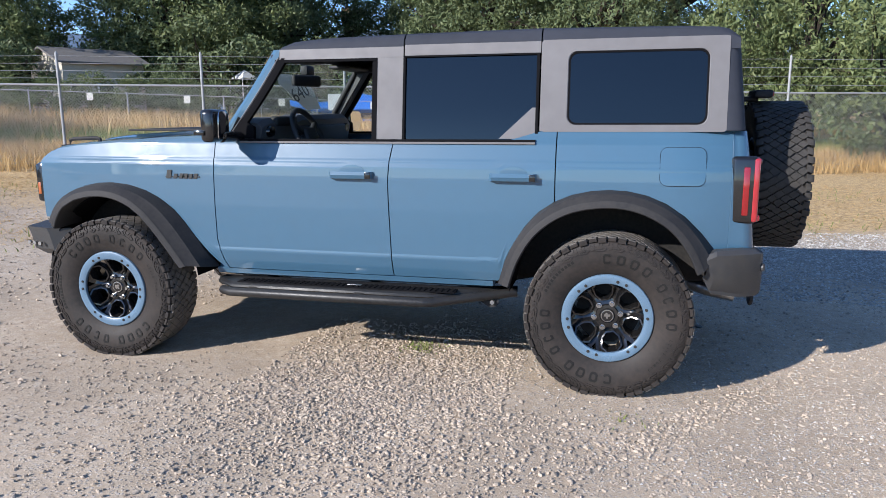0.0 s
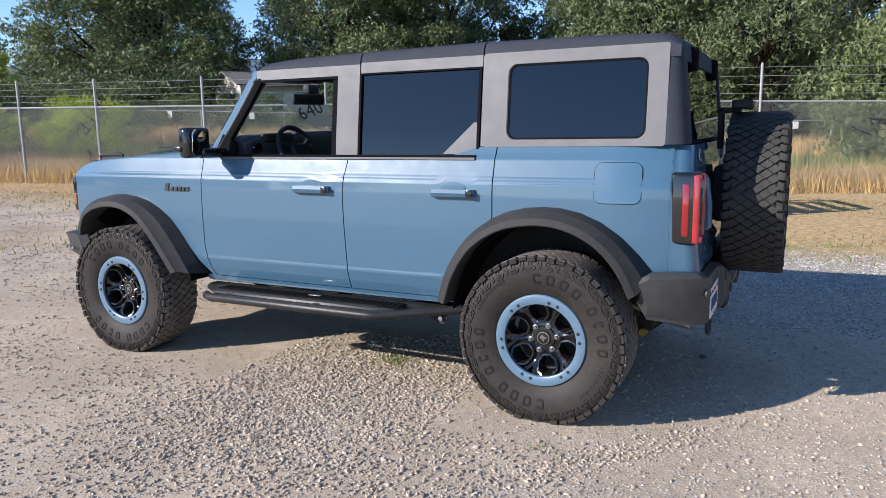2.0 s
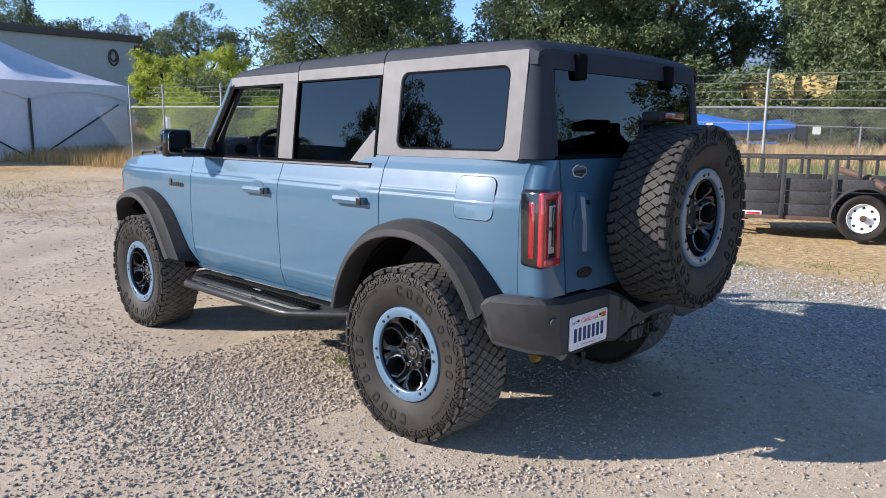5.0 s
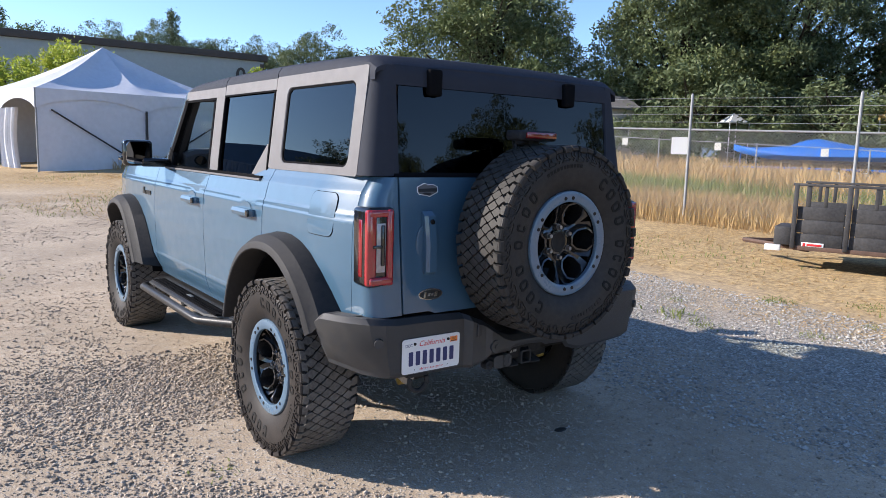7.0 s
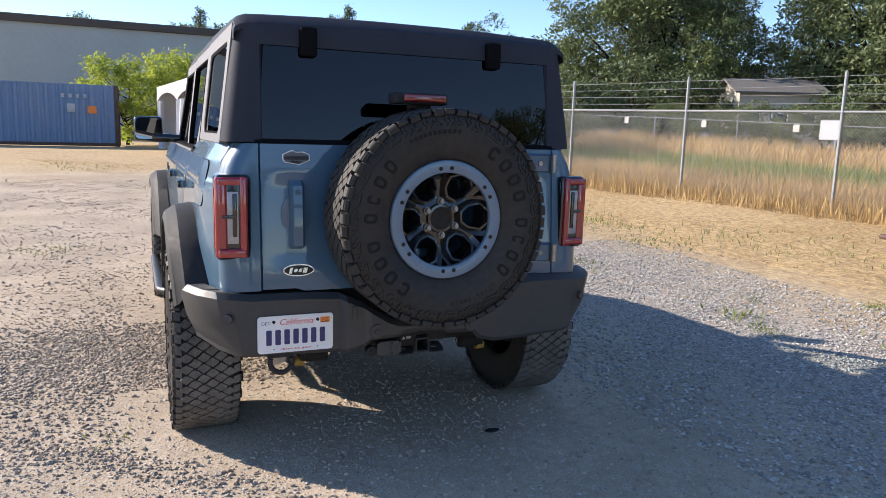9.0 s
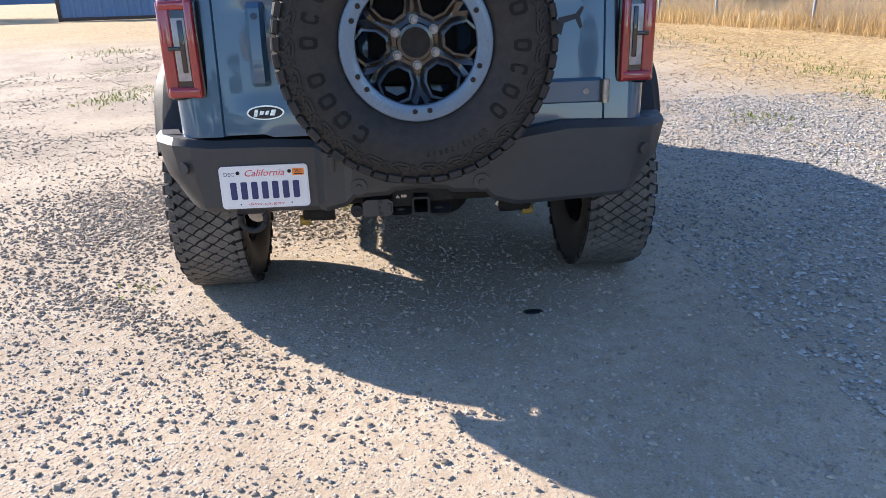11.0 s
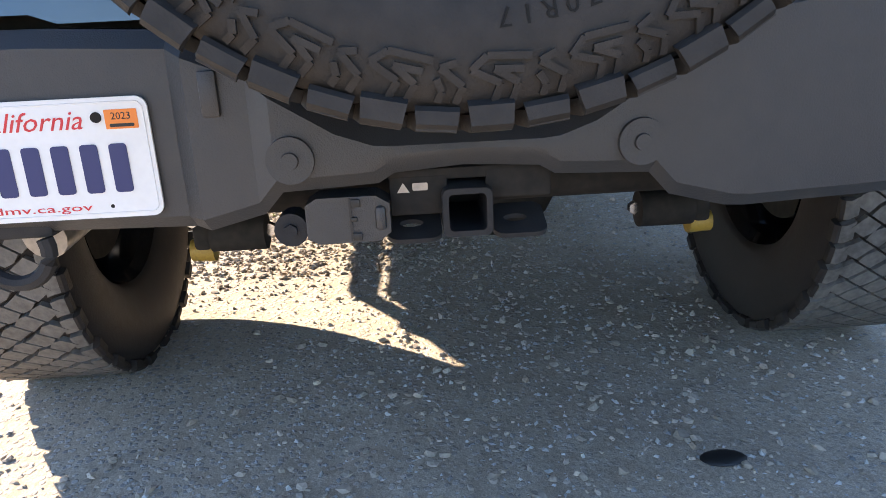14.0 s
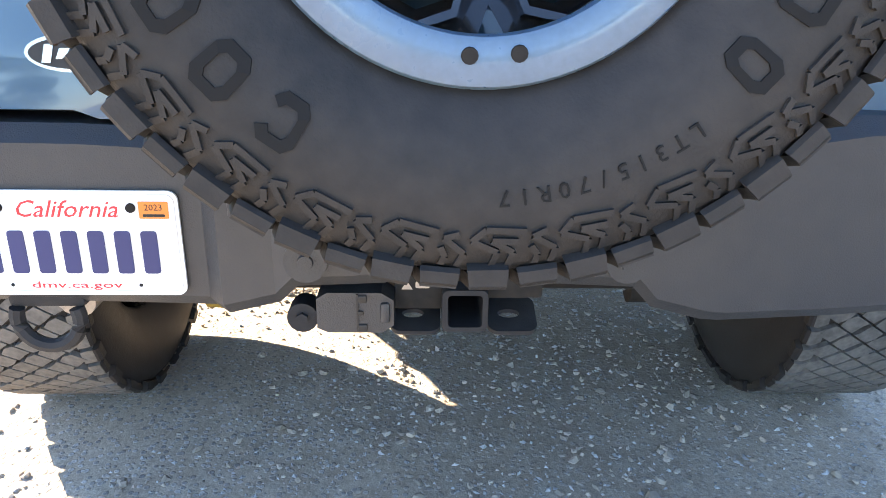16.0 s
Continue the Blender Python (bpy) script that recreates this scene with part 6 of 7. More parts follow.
# ---- party tent ----
tent = thing("party_tent", "white vinyl party tent with rolled-up front and dark brace straps", "tent")
C = [Vector((-23.0, 1.10, 0)), Vector((-24.2, 8.0, 0)), Vector((-31.1, 6.78, 0)), Vector((-29.9, -0.11, 0))]
TB, TE, TP = 0.42, 3.04, 4.92
mid = sum(C, Vector()) / 4


def wall_sheet(a, b, z0, z1, name="wall_sheet", n=14, mat="tent"):
    bm = bmesh.new()
    d = (b - a)
    w = Vector((d.y, -d.x, 0)).normalized()
    rows = []
    for i in range(n + 1):
        p = a + d * (i / n)
        rows.append([p + w * (0.03 * math.sin(i * 2.3 + j * 0.7) * (1 - j / 6)) + Vector((0, 0, z0 + (z1 - z0) * j / 6)) for j in range(7)])
    thick(bm, rows, w * -0.01)
    return part(name, bm, mat, tent)


bm = bmesh.new()
for i in range(4):
    a, b = C[i], C[(i + 1) % 4]
    rows = []
    for q in np.linspace(0, 1, 7):
        row = []
        for s in np.linspace(0, 1, 21):
            e = a + (b - a) * s
            p = e + (mid - e) * q
            row.append(Vector((p.x, p.y, TE + (TP - TE) * q - 0.16 * math.sin(math.pi * q) - 0.20 * abs(math.sin(2 * math.pi * s)) * math.sin(math.pi * q) ** 0.8)))
        rows.append(row)
    grid(bm, rows)
bmesh.ops.remove_doubles(bm, verts=bm.verts, dist=0.005)
part("roof_skin", bm, "tent", tent, "", 9)
wall_sheet(C[0], C[1], TB, TE - 0.25)
wall_sheet(C[1], C[2], TB, TE - 0.25)
wall_sheet(C[2], C[3], TB, TE - 0.25)
for i in range(4):
    a, b = C[i], C[(i + 1) % 4]
    for h in (0, 1):
        bm = bmesh.new()
        p0, p1 = a + (b - a) * (h / 2), a + (b - a) * ((h + 1) / 2)
        d = (p1 - p0)
        w = Vector((d.y, -d.x, 0)).normalized() * 0.04
        rows = []
        for s in np.linspace(0, 1, 13):
            zz = TE - 0.62 + 0.34 * math.sin(math.pi * s) ** 0.7 if s not in (0, 1) else TE - 0.62
            p = p0 + d * s
            rows.append([p + w + Vector((0, 0, TE)), p + w + Vector((0, 0, (TE + zz) / 2)), p + w + Vector((0, 0, zz))])
        thick(bm, rows, w * -0.3)
        part("valance", bm, "tent", tent)
for a in [C[i] + (C[(i + 1) % 4] - C[i]) * h for i in range(4) for h in (0, 0.5)]:
    bm = bmesh.new()
    cyl(bm, (a.x, a.y, TB - 0.05), (a.x, a.y, TE), 0.03, seg=8)
    part("pole", bm, "galv", tent)
w01 = Vector(((C[1] - C[0]).y, -(C[1] - C[0]).x, 0)).normalized() * 0.09
mid01 = (C[0] + C[1]) / 2
for a, b in ((C[0] + (C[1] - C[0]) * 0.06, mid01), (C[1] + (C[0] - C[1]) * 0.06, mid01)):
    bm = bmesh.new()
    tube(bm, [a + w01 + Vector((0, 0, TE - 0.66)), b + w01 + Vector((0, 0, TB + 0.08))], 0.028, 6)
    part("brace_strap", bm, "strap", tent, "dark brace strap")
bm = bmesh.new()
tube(bm, [mid01 + w01 + Vector((0, 0, TE - 0.55)), mid01 + w01 + Vector((0, 0, TB))], 0.04, 6)
part("brace_strap", bm, "strap", tent, "dark brace strap")
for s, wd in ((0.04, 0.5), (0.5, 1.0), (0.62, 0.7)):
    bm = bmesh.new()
    a = C[3] + (C[0] - C[3]) * s
    d = (C[0] - C[3]).normalized()
    w = Vector((d.y, -d.x, 0))
    rows = []
    for j in range(9):
        q = j / 8
        rows.append([a + d * (i * wd / 10 * (1 - 0.45 * math.sin(math.pi * q))) + w * (0.10 * math.sin(i * 1.9)) + Vector((0, 0, TB + 0.02 + (TE - 0.6 - TB) * q)) for i in range(11)])
    thick(bm, rows, w * 0.01)
    part("gathered_curtain", bm, "tent", tent, "gathered white curtain")

# ---- shipping container ----
cont = thing("shipping_container", "faded blue corrugated steel shipping container", "container")
bm = bmesh.new()
cx0, cx1, cy0, cy1, cz = -33.5, -31.0, -14.0, -1.75, float(land(-31, -2))
rows = []
n = 240
for i in range(n + 1):
    y = cy1 + (cy0 - cy1) * i / n
    d = 0.036 * max(-1, min(1, 1.8 * math.sin(y * 2 * math.pi / 0.28)))
    rows.append([(cx1 + d, y, cz + 0.16), (cx1 + d, y, cz + 2.55)])
thick(bm, rows, (-0.02, 0, 0))
part("side_wall", bm, "container", cont, "", 20)
bm = bmesh.new()
rows = []
for i in range(41):
    x = cx1 + (cx0 - cx1) * i / 40
    d = 0.03 * max(-1, min(1, 1.8 * math.sin(x * 2 * math.pi / 0.28)))
    rows.append([(x, cy1 + d, cz + 0.16), (x, cy1 + d, cz + 2.55)])
thick(bm, rows, (0, -0.02, 0))
part("end_wall", bm, "container", cont, "", 20)
bm = bmesh.new()
box(bm, ((cx0 + cx1) / 2, (cy0 + cy1) / 2, cz + 2.57), (cx1 - cx0, cy1 - cy0, 0.05), 0.01)
part("roof", bm, "container", cont)
for x in (cx0, cx1):
    for y in (cy0, cy1):
        bm = bmesh.new()
        box(bm, (x, y, cz + 1.3), (0.16, 0.16, 2.6), 0.02)
        part("corner_post", bm, "rust", cont)
bm = bmesh.new()
box(bm, (cx1, (cy0 + cy1) / 2, cz + 0.09), (0.10, cy1 - cy0, 0.14), 0.01)
part("bottom_rail", bm, "rust", cont)
bm = bmesh.new()
box(bm, (cx1 + 0.05, cy1 - 0.95, cz + 1.55), (0.01, 0.35, 0.32), 0.003)
part("yellow_label", bm, "orange", cont)
bm = bmesh.new()
box(bm, (cx1 + 0.05, cy1 - 1.75, cz + 1.6), (0.01, 0.3, 0.35), 0.003)
for q in range(4):
    box(bm, (cx1 + 0.05, cy1 - 1.2 - 0.28 * q, cz + 2.1), (0.01, 0.12, 0.16), 0.003)
part("white_mark", bm, "paper", cont)

# ---- long grey building beyond the tent ----
hall = thing("flat_roofed_hall", "long grey-green stucco hall with dark flat roof edge", "building")
HB = Matrix.Translation((-52.5, 21.0, 0.8)) @ pose(0, 0, 0, 0, 0, 270)
bm = bmesh.new()
box(bm, (16.5, -8.0, 3.5), (33, 16, 7.4), 0.0, 2, HB)
part("wall", bm, "stucco", hall)
bm = bmesh.new()
box(bm, (16.5, -8.0, 7.35), (33.5, 16.5, 0.5), 0.03, 2, HB)
part("roof_edge", bm, "fascia", hall)
bm = bmesh.new()
for r0, dz in ((0.55, 0), (0.38, 0.1)):
    tube(bm, [HB @ Vector((1.9 + r0 * 0.6 * math.cos(a), 0.10, 5.9 + dz + r0 * math.sin(a))) for a in np.linspace(0, 2 * math.pi, 17)], 0.07, 6, False)
part("wall_emblem", bm, "fascia", hall)
bm = bmesh.new()
box(bm, (0.15, 0.06, 3.4), (0.3, 0.12, 7.0), 0.02, 2, HB)
part("downpipe", bm, "fascia", hall)

# ---- utility trailer: tongue towards -x ----
TR = Matrix.Translation((-1.84, 7.44, 0.03)) @ pose(0, 0, 0, 0, 0, 21)
trailer = new("utility_trailer")
trailer.matrix_basis = TR
tagged(trailer, "small black utility trailer with boarded sides parked on straw", "trailer")
for side, y in ((0, 0.0), (1, 1.45)):
    for j in range(3):
        for x0, x1 in ((0.03, 0.60), (0.68, 1.26), (1.34, 2.50)):
            bm = bmesh.new()
            if j == 0 and x0 > 1.3:
                x0_ = 1.34
                box(bm, ((x0_ + 1.52) / 2 - 0.02, y, 0.385 + 0.185 * j), (0.14, 0.03, 0.17), 0.008)
            else:
                box(bm, ((x0 + x1) / 2, y, 0.385 + 0.185 * j), (x1 - x0, 0.03, 0.172), 0.008)
            part("board", bm, "boards", trailer)
    for x in (0.0, 0.64, 1.30, 2.54):
        bm = bmesh.new()
        box(bm, (x, y - (0.03 if side == 0 else -0.03), 0.70), (0.055, 0.05, 0.86), 0.006)
        part("stake", bm, "boards", trailer)
    bm = bmesh.new()
    box(bm, (1.27, y, 1.135), (2.64, 0.07, 0.035), 0.006)
    part("top_rail", bm, "boards", trailer)
    for x in (0.16, 0.36, 0.95, 1.60, 2.0):
        bm = bmesh.new()
        box(bm, (x, y, 0.985), (0.045, 0.035, 0.28), 0.004)
        part("rail_post", bm, "boards", trailer)
    bm = bmesh.new()
    box(bm, (1.25, y, 0.275), (2.56, 0.06, 0.06), 0.006)
    part("frame_rail", bm, "rust", trailer)
    # mudguard and wheel
    s = -1 if side == 0 else 1
    wc = Vector((1.66, y + s * 0.14, 0.325))
    bm = bmesh.new()
    arc = [(0.40 * math.cos(a), 0.40 * math.sin(a)) for a in np.linspace(radians(-4), radians(184), 18)]
    thick(bm, [[(wc.x + x, wc.y - 0.13, wc.z + 0.02 + z), (wc.x + x, wc.y + 0.13, wc.z + 0.02 + z)] for x, z in arc], (0, 0, -0.012))
    part("mudguard", bm, "boards", trailer)
    bm = bmesh.new()
    prof = [(0.20, 0.07), (0.24, 0.095), (0.29, 0.10), (0.32, 0.085), (0.328, 0.05), (0.328, -0.05), (0.32, -0.085), (0.29, -0.10), (0.24, -0.095), (0.20, -0.07)]
    revolve(bm, prof, 40)
    bmesh.ops.transform(bm, matrix=Matrix.Translation(wc), verts=bm.verts)
    wheel = part("wheel", bm, "rubber", trailer, "dusty trailer tyre on a pale rim")
    bm = bmesh.new()
    revolve(bm, [(0.205, s * 0.07), (0.20, s * 0.085), (0.185, s * 0.06), (0.15, s * 0.05), (0.10, s * 0.065), (0.05, s * 0.07), (0.0, s * 0.07)], 32)
    bmesh.ops.transform(bm, matrix=Matrix.Translation(wc), verts=bm.verts)
    rim = part("rim", bm, "white", wheel)
    for q in range(8):
        a = 2 * math.pi * q / 8
        bm = bmesh.new()
        cyl(bm, wc + Vector((0.145 * math.cos(a), s * 0.05, 0.145 * math.sin(a))), wc + Vector((0.145 * math.cos(a), s * 0.058, 0.145 * math.sin(a))), 0.018, seg=10)
        part("rim_hole", bm, "black", wheel)
    bm = bmesh.new()
    cyl(bm, wc + Vector((0, s * 0.05, 0)), wc + Vector((0, s * 0.11, 0)), 0.045, 0.04, 14)
    part("hub", bm, "rust", wheel)
bm = bmesh.new()
box(bm, (1.25, 0.72, 0.29), (2.5, 1.45, 0.03), 0.004)
part("deck", bm, "boards", trailer)
bm = bmesh.new()
box(bm, (-0.14, 0.35, 0.42), (0.22, 0.60, 0.26), 0.02)
part("tool_box", bm, "boards", trailer)
bm = bmesh.new()
tube(bm, [(0.2, 0.05, 0.25), (-0.35, 0.45, 0.25), (-0.75, 0.72, 0.25)], 0.035, 6)
tube(bm, [(0.2, 1.4, 0.25), (-0.35, 1.0, 0.25), (-0.75, 0.72, 0.25)], 0.035, 6)
part("tongue", bm, "rust", trailer)
bm = bmesh.new()
box(bm, (-0.25, 0.02, 0.25), (0.20, 0.10, 0.08), 0.008)
part("tongue_step", bm, "white", trailer)
bm = bmesh.new()
box(bm, (0.25, -0.022, 0.325), (0.27, 0.008, 0.065), 0.002)
sg_ = part("reflector_label", bm, "white", trailer)
bm = bmesh.new()
box(bm, (0.27, -0.028, 0.325), (0.18, 0.006, 0.028), 0.001)
box(bm, (0.145, -0.028, 0.325), (0.03, 0.006, 0.045), 0.001)
part("label_bar", bm, "platered", sg_)
for y in (0.0, 1.45):
    bm = bmesh.new()
    box(bm, (2.62, y, 0.74), (0.05, 0.06, 0.95), 0.006, 2, Matrix.Rotation(radians(3), 4, "Y"))
    part("gate_post", bm, "boards", trailer)
bm = bmesh.new()
for z in (0.42, 0.62, 0.82, 1.05):
    box(bm, (2.66, 0.72, z), (0.04, 1.4, 0.10), 0.005)
part("tail_gate", bm, "boards", trailer)
bm = bmesh.new()
tube(bm, [(1.4, 1.0, 0.95), (1.75, 0.3, 0.86), (1.9, -0.25, 0.75)], 0.05, 8)
part("pipe", bm, "rust", trailer)

# ---- covered boat on its trailer beyond the fence ----
boat = new("covered_boat")
BM_ = Matrix.Translation((-15.2, 27.4, float(land(-15, 25)))) @ pose(0, 0, 0, 0, 0, 17)
boat.matrix_basis = BM_
tagged(boat, "boat under a bright blue tarp on a two-axle trailer", "boat")
bm = bmesh.new()
secs = []
for x, w, z0, z1 in ((0, 0.06, 1.30, 1.42), (0.5, 0.55, 1.15, 1.44), (1.4, 0.95, 0.98, 1.46), (2.2, 1.05, 0.90, 1.52), (2.9, 1.1, 0.88, 1.78), (3.4, 1.1, 0.88, 1.84), (4.2, 1.12, 0.88, 1.68), (5.2, 1.12, 0.90, 1.50), (6.0, 1.1, 0.92, 1.52), (6.6, 1.05, 0.95, 1.60), (7.2, 0.95, 1.0, 1.42)):
    secs.append([(x, -w * 0.75, z0), (x, -w, z0 + 0.22), (x, -w * 0.95, z0 + 0.3 + 0.25 * (z1 - z0 - 0.3)), (x, -w * 0.5, z1 - 0.05), (x, 0, z1), (x, w * 0.5, z1 - 0.05), (x, w * 0.95, z0 + 0.3 + 0.25 * (z1 - z0 - 0.3)), (x, w, z0 + 0.22), (x, w * 0.75, z0)])
loft(bm, secs)
part("tarp", bm, "tarp", boat, "bright blue tarp", 60)
bm = bmesh.new()
loft(bm, [[(x, -w, 0.80), (x, -w * 1.1, 0.95), (x, w * 1.1, 0.95), (x, w, 0.80), (x, 0, 0.55)] for x, w in ((1.2, 0.3), (2.4, 0.85), (6.5, 0.9))])
part("hull", bm, "strap", boat)
bm = bmesh.new()
for y in (-0.8, 0.8):
    tube(bm, [(-0.6, 0, 0.55), (0.4, y * 0.3, 0.55), (1.6, y, 0.6), (6.6, y, 0.6)], 0.05, 6)
tube(bm, [(0.3, 0, 0.55), (0.3, 0, 1.2)], 0.03, 6)
part("trailer_frame", bm, "tarp", boat)
for x in (4.3, 5.3):
    for y in (-1.0, 1.0):
        bm = bmesh.new()
        revolve(bm, [(0.20, 0.07), (0.30, 0.09), (0.33, 0.05), (0.33, -0.05), (0.30, -0.09), (0.20, -0.07)], 24)
        revolve(bm, [(0.20, 0.05), (0.16, -0.02), (0.16, 0.02), (0.20, -0.05)], 24)
        bmesh.ops.transform(bm, matrix=Matrix.Translation((x, y, 0.33)), verts=bm.verts)
        wheel = part("wheel", bm, "rubber", boat)
        bm = bmesh.new()
        cyl(bm, (x, y - 0.05, 0.33), (x, y + 0.05, 0.33), 0.19, seg=20)
        part("hub", bm, "white", wheel)
bm = bmesh.new()
box(bm, (7.45, 0, 1.05), (0.5, 0.4, 0.75), 0.1, 3)
box(bm, (7.6, 0, 0.55), (0.22, 0.14, 0.7), 0.05)
part("outboard_motor", bm, "black", boat)


# ---- houses ----
def house(at, rz, w, d, h, roof_h, wall="wall", roof="shingle", label="pale single-storey house with grey roof", n_win=3):
    ob = new("house")
    ob.matrix_basis = pose(*at, 0, 0, rz)
    tagged(ob, label, "house", "houses beyond the field")
    bm = bmesh.new()
    box(bm, (0, 0, h / 2), (w, d, h))
    part("wall", bm, wall, ob)
    bm = bmesh.new()
    e = 0.5
    rows = [[(-w / 2 - e, -d / 2 - e, h - 0.1), (-w / 2 - e, 0, h + roof_h), (-w / 2 - e, d / 2 + e, h - 0.1)], [(w / 2 + e, -d / 2 - e, h - 0.1), (w / 2 + e, 0, h + roof_h), (w / 2 + e, d / 2 + e, h - 0.1)]]
    thick(bm, rows, (0, 0, 0.14))
    part("roof", bm, roof, ob)
    bm = bmesh.new()
    for s in (-1, 1):
        f = [bm.verts.new((s * w / 2, -d / 2, h)), bm.verts.new((s * w / 2, d / 2, h)), bm.verts.new((s * w / 2, 0, h + roof_h - 0.1))]
        bm.faces.new(f)
    part("gable", bm, wall, ob)
    for i in range(n_win):
        x = -w / 2 + w * (i + 0.5) / n_win
        bm = bmesh.new()
        box(bm, (x, -d / 2 - 0.03, h * 0.55), (1.3, 0.08, 1.1), 0.02)
        win = part("window", bm, "white", ob)
        bm = bmesh.new()
        box(bm, (x, -d / 2 - 0.06, h * 0.55), (1.12, 0.06, 0.94), 0.01)
        part("pane", bm, "darkwin", win)
    for i, y in enumerate((-d / 4, d / 4)):
        bm = bmesh.new()
        box(bm, (w / 2 + 0.03, y, h * 0.52), (0.08, 1.2, 1.2), 0.02)
        win = part("window", bm, "white", ob)
        bm = bmesh.new()
        box(bm, (w / 2 + 0.06, y, h * 0.52), (0.06, 1.04, 1.04), 0.01)
        part("pane", bm, "darkwin", win)
    return ob


house((-43.5, 48.6, 0.8), 62, 6.5, 6.5, 4.7, 1.2)
house((-36.0, 66.6, 1.0), 24, 8, 7, 2.7, 1.5, label="pale house with a porch roof among the trees")
for cx, cy, half, top in ((-19.6, 57.4, 1.9, 5.3), (-16.5, 58.6, 1.45, 5.2)):
    ct = thing("canvas_canopy", "ragged tan canvas canopy among shrubs beyond the fence", "canopy", (cx, cy, 0.9), 10, "tan canopies")
    bm = bmesh.new()
    eave = top - 0.9
    grid(bm, [[(x, y, eave + 0.9 * math.sin(math.pi * (y + 1.6) / 3.2) ** 0.7 + 0.10 * math.sin(x * 2.6 + cx)) for y in np.linspace(-1.6, 1.6, 9)] for x in np.linspace(-half, half, 13)])
    thick(bm, [[(x, -1.6, z) for z in (eave - 1.2 + 0.5 * math.sin(x * 2.3 + cx), eave - 0.5, eave + 0.10 * math.sin(x * 2.6 + cx))] for x in np.linspace(-half, half, 13)], (0, 0.02, 0))
    part("canvas", bm, "tan", ct, "", 50)
    for x in (-half + 0.1, half - 0.1):
        bm = bmesh.new()
        cyl(bm, (x, -1.5, 0), (x, -1.5, eave), 0.05)
        part("leg", bm, "galv", ct)
cn = thing("white_canopy", "small white pop-up canopy in a far yard", "canopy", (-32.8, 55.4, 0.6), 20)
bm = bmesh.new()
grid(bm, [[(1.3 * (1 - q) * math.cos(a), 1.3 * (1 - q) * math.sin(a), 3.9 + 0.8 * q) for a in np.linspace(0, 2 * math.pi, 5)] for q in (0, 0.5, 1)])
part("roof_skin", bm, "white", cn)
for sx, sy in ((1.3, 0), (0, 1.3), (-1.3, 0), (0, -1.3)):
    bm = bmesh.new()
    cyl(bm, (sx, sy, 0), (sx, sy, 3.9), 0.04)
    part("leg", bm, "white", cn)


# ---- trees ----
def leaf_cloud(name, clumps, per, size, mat, seed, droop=0.0):
    """A crown of many small leaves: triangles gathered in sprigs on the lit outside of each clump."""
    rs = np.random.RandomState(seed)
    cs = np.array([c for c, _ in clumps])
    rr = np.array([r for _, r in clumps])
    sprig = np.repeat(np.arange(len(cs)), per // 9)
    d = rs.normal(size=(len(sprig), 3)) + np.array([0, 0, 0.35])
    d /= np.linalg.norm(d, axis=1)[:, None]
    rad = rr[sprig] * (0.45 + 0.62 * rs.uniform(0, 1, len(sprig)) ** 0.5)
    at = cs[sprig] + d * rad[:, None] * np.array([1, 1, 0.72])
    at[:, 2] -= droop * rs.uniform(0, 1, len(sprig)) * rr[sprig]
    pick = np.repeat(np.arange(len(sprig)), 9)
    p = at[pick] + rs.normal(size=(len(pick), 3)) * size * 1.25
    a = rs.normal(size=(len(pick), 3)) * 0.8 + d[pick] * 0.5
    a /= np.linalg.norm(a, axis=1)[:, None]
    b = np.cross(a, rs.normal(size=a.shape))
    b /= np.linalg.norm(b, axis=1)[:, None]
    s = size * rs.uniform(0.55, 1.35, len(pick))[:, None]
    v = np.stack([p - a * s, p + b * s * 0.75, p + a * s], 1)
    idx = np.arange(len(pick) * 3).reshape(-1, 3)
    return raw_mesh(name, v.reshape(-1, 3), idx, 3, mat)


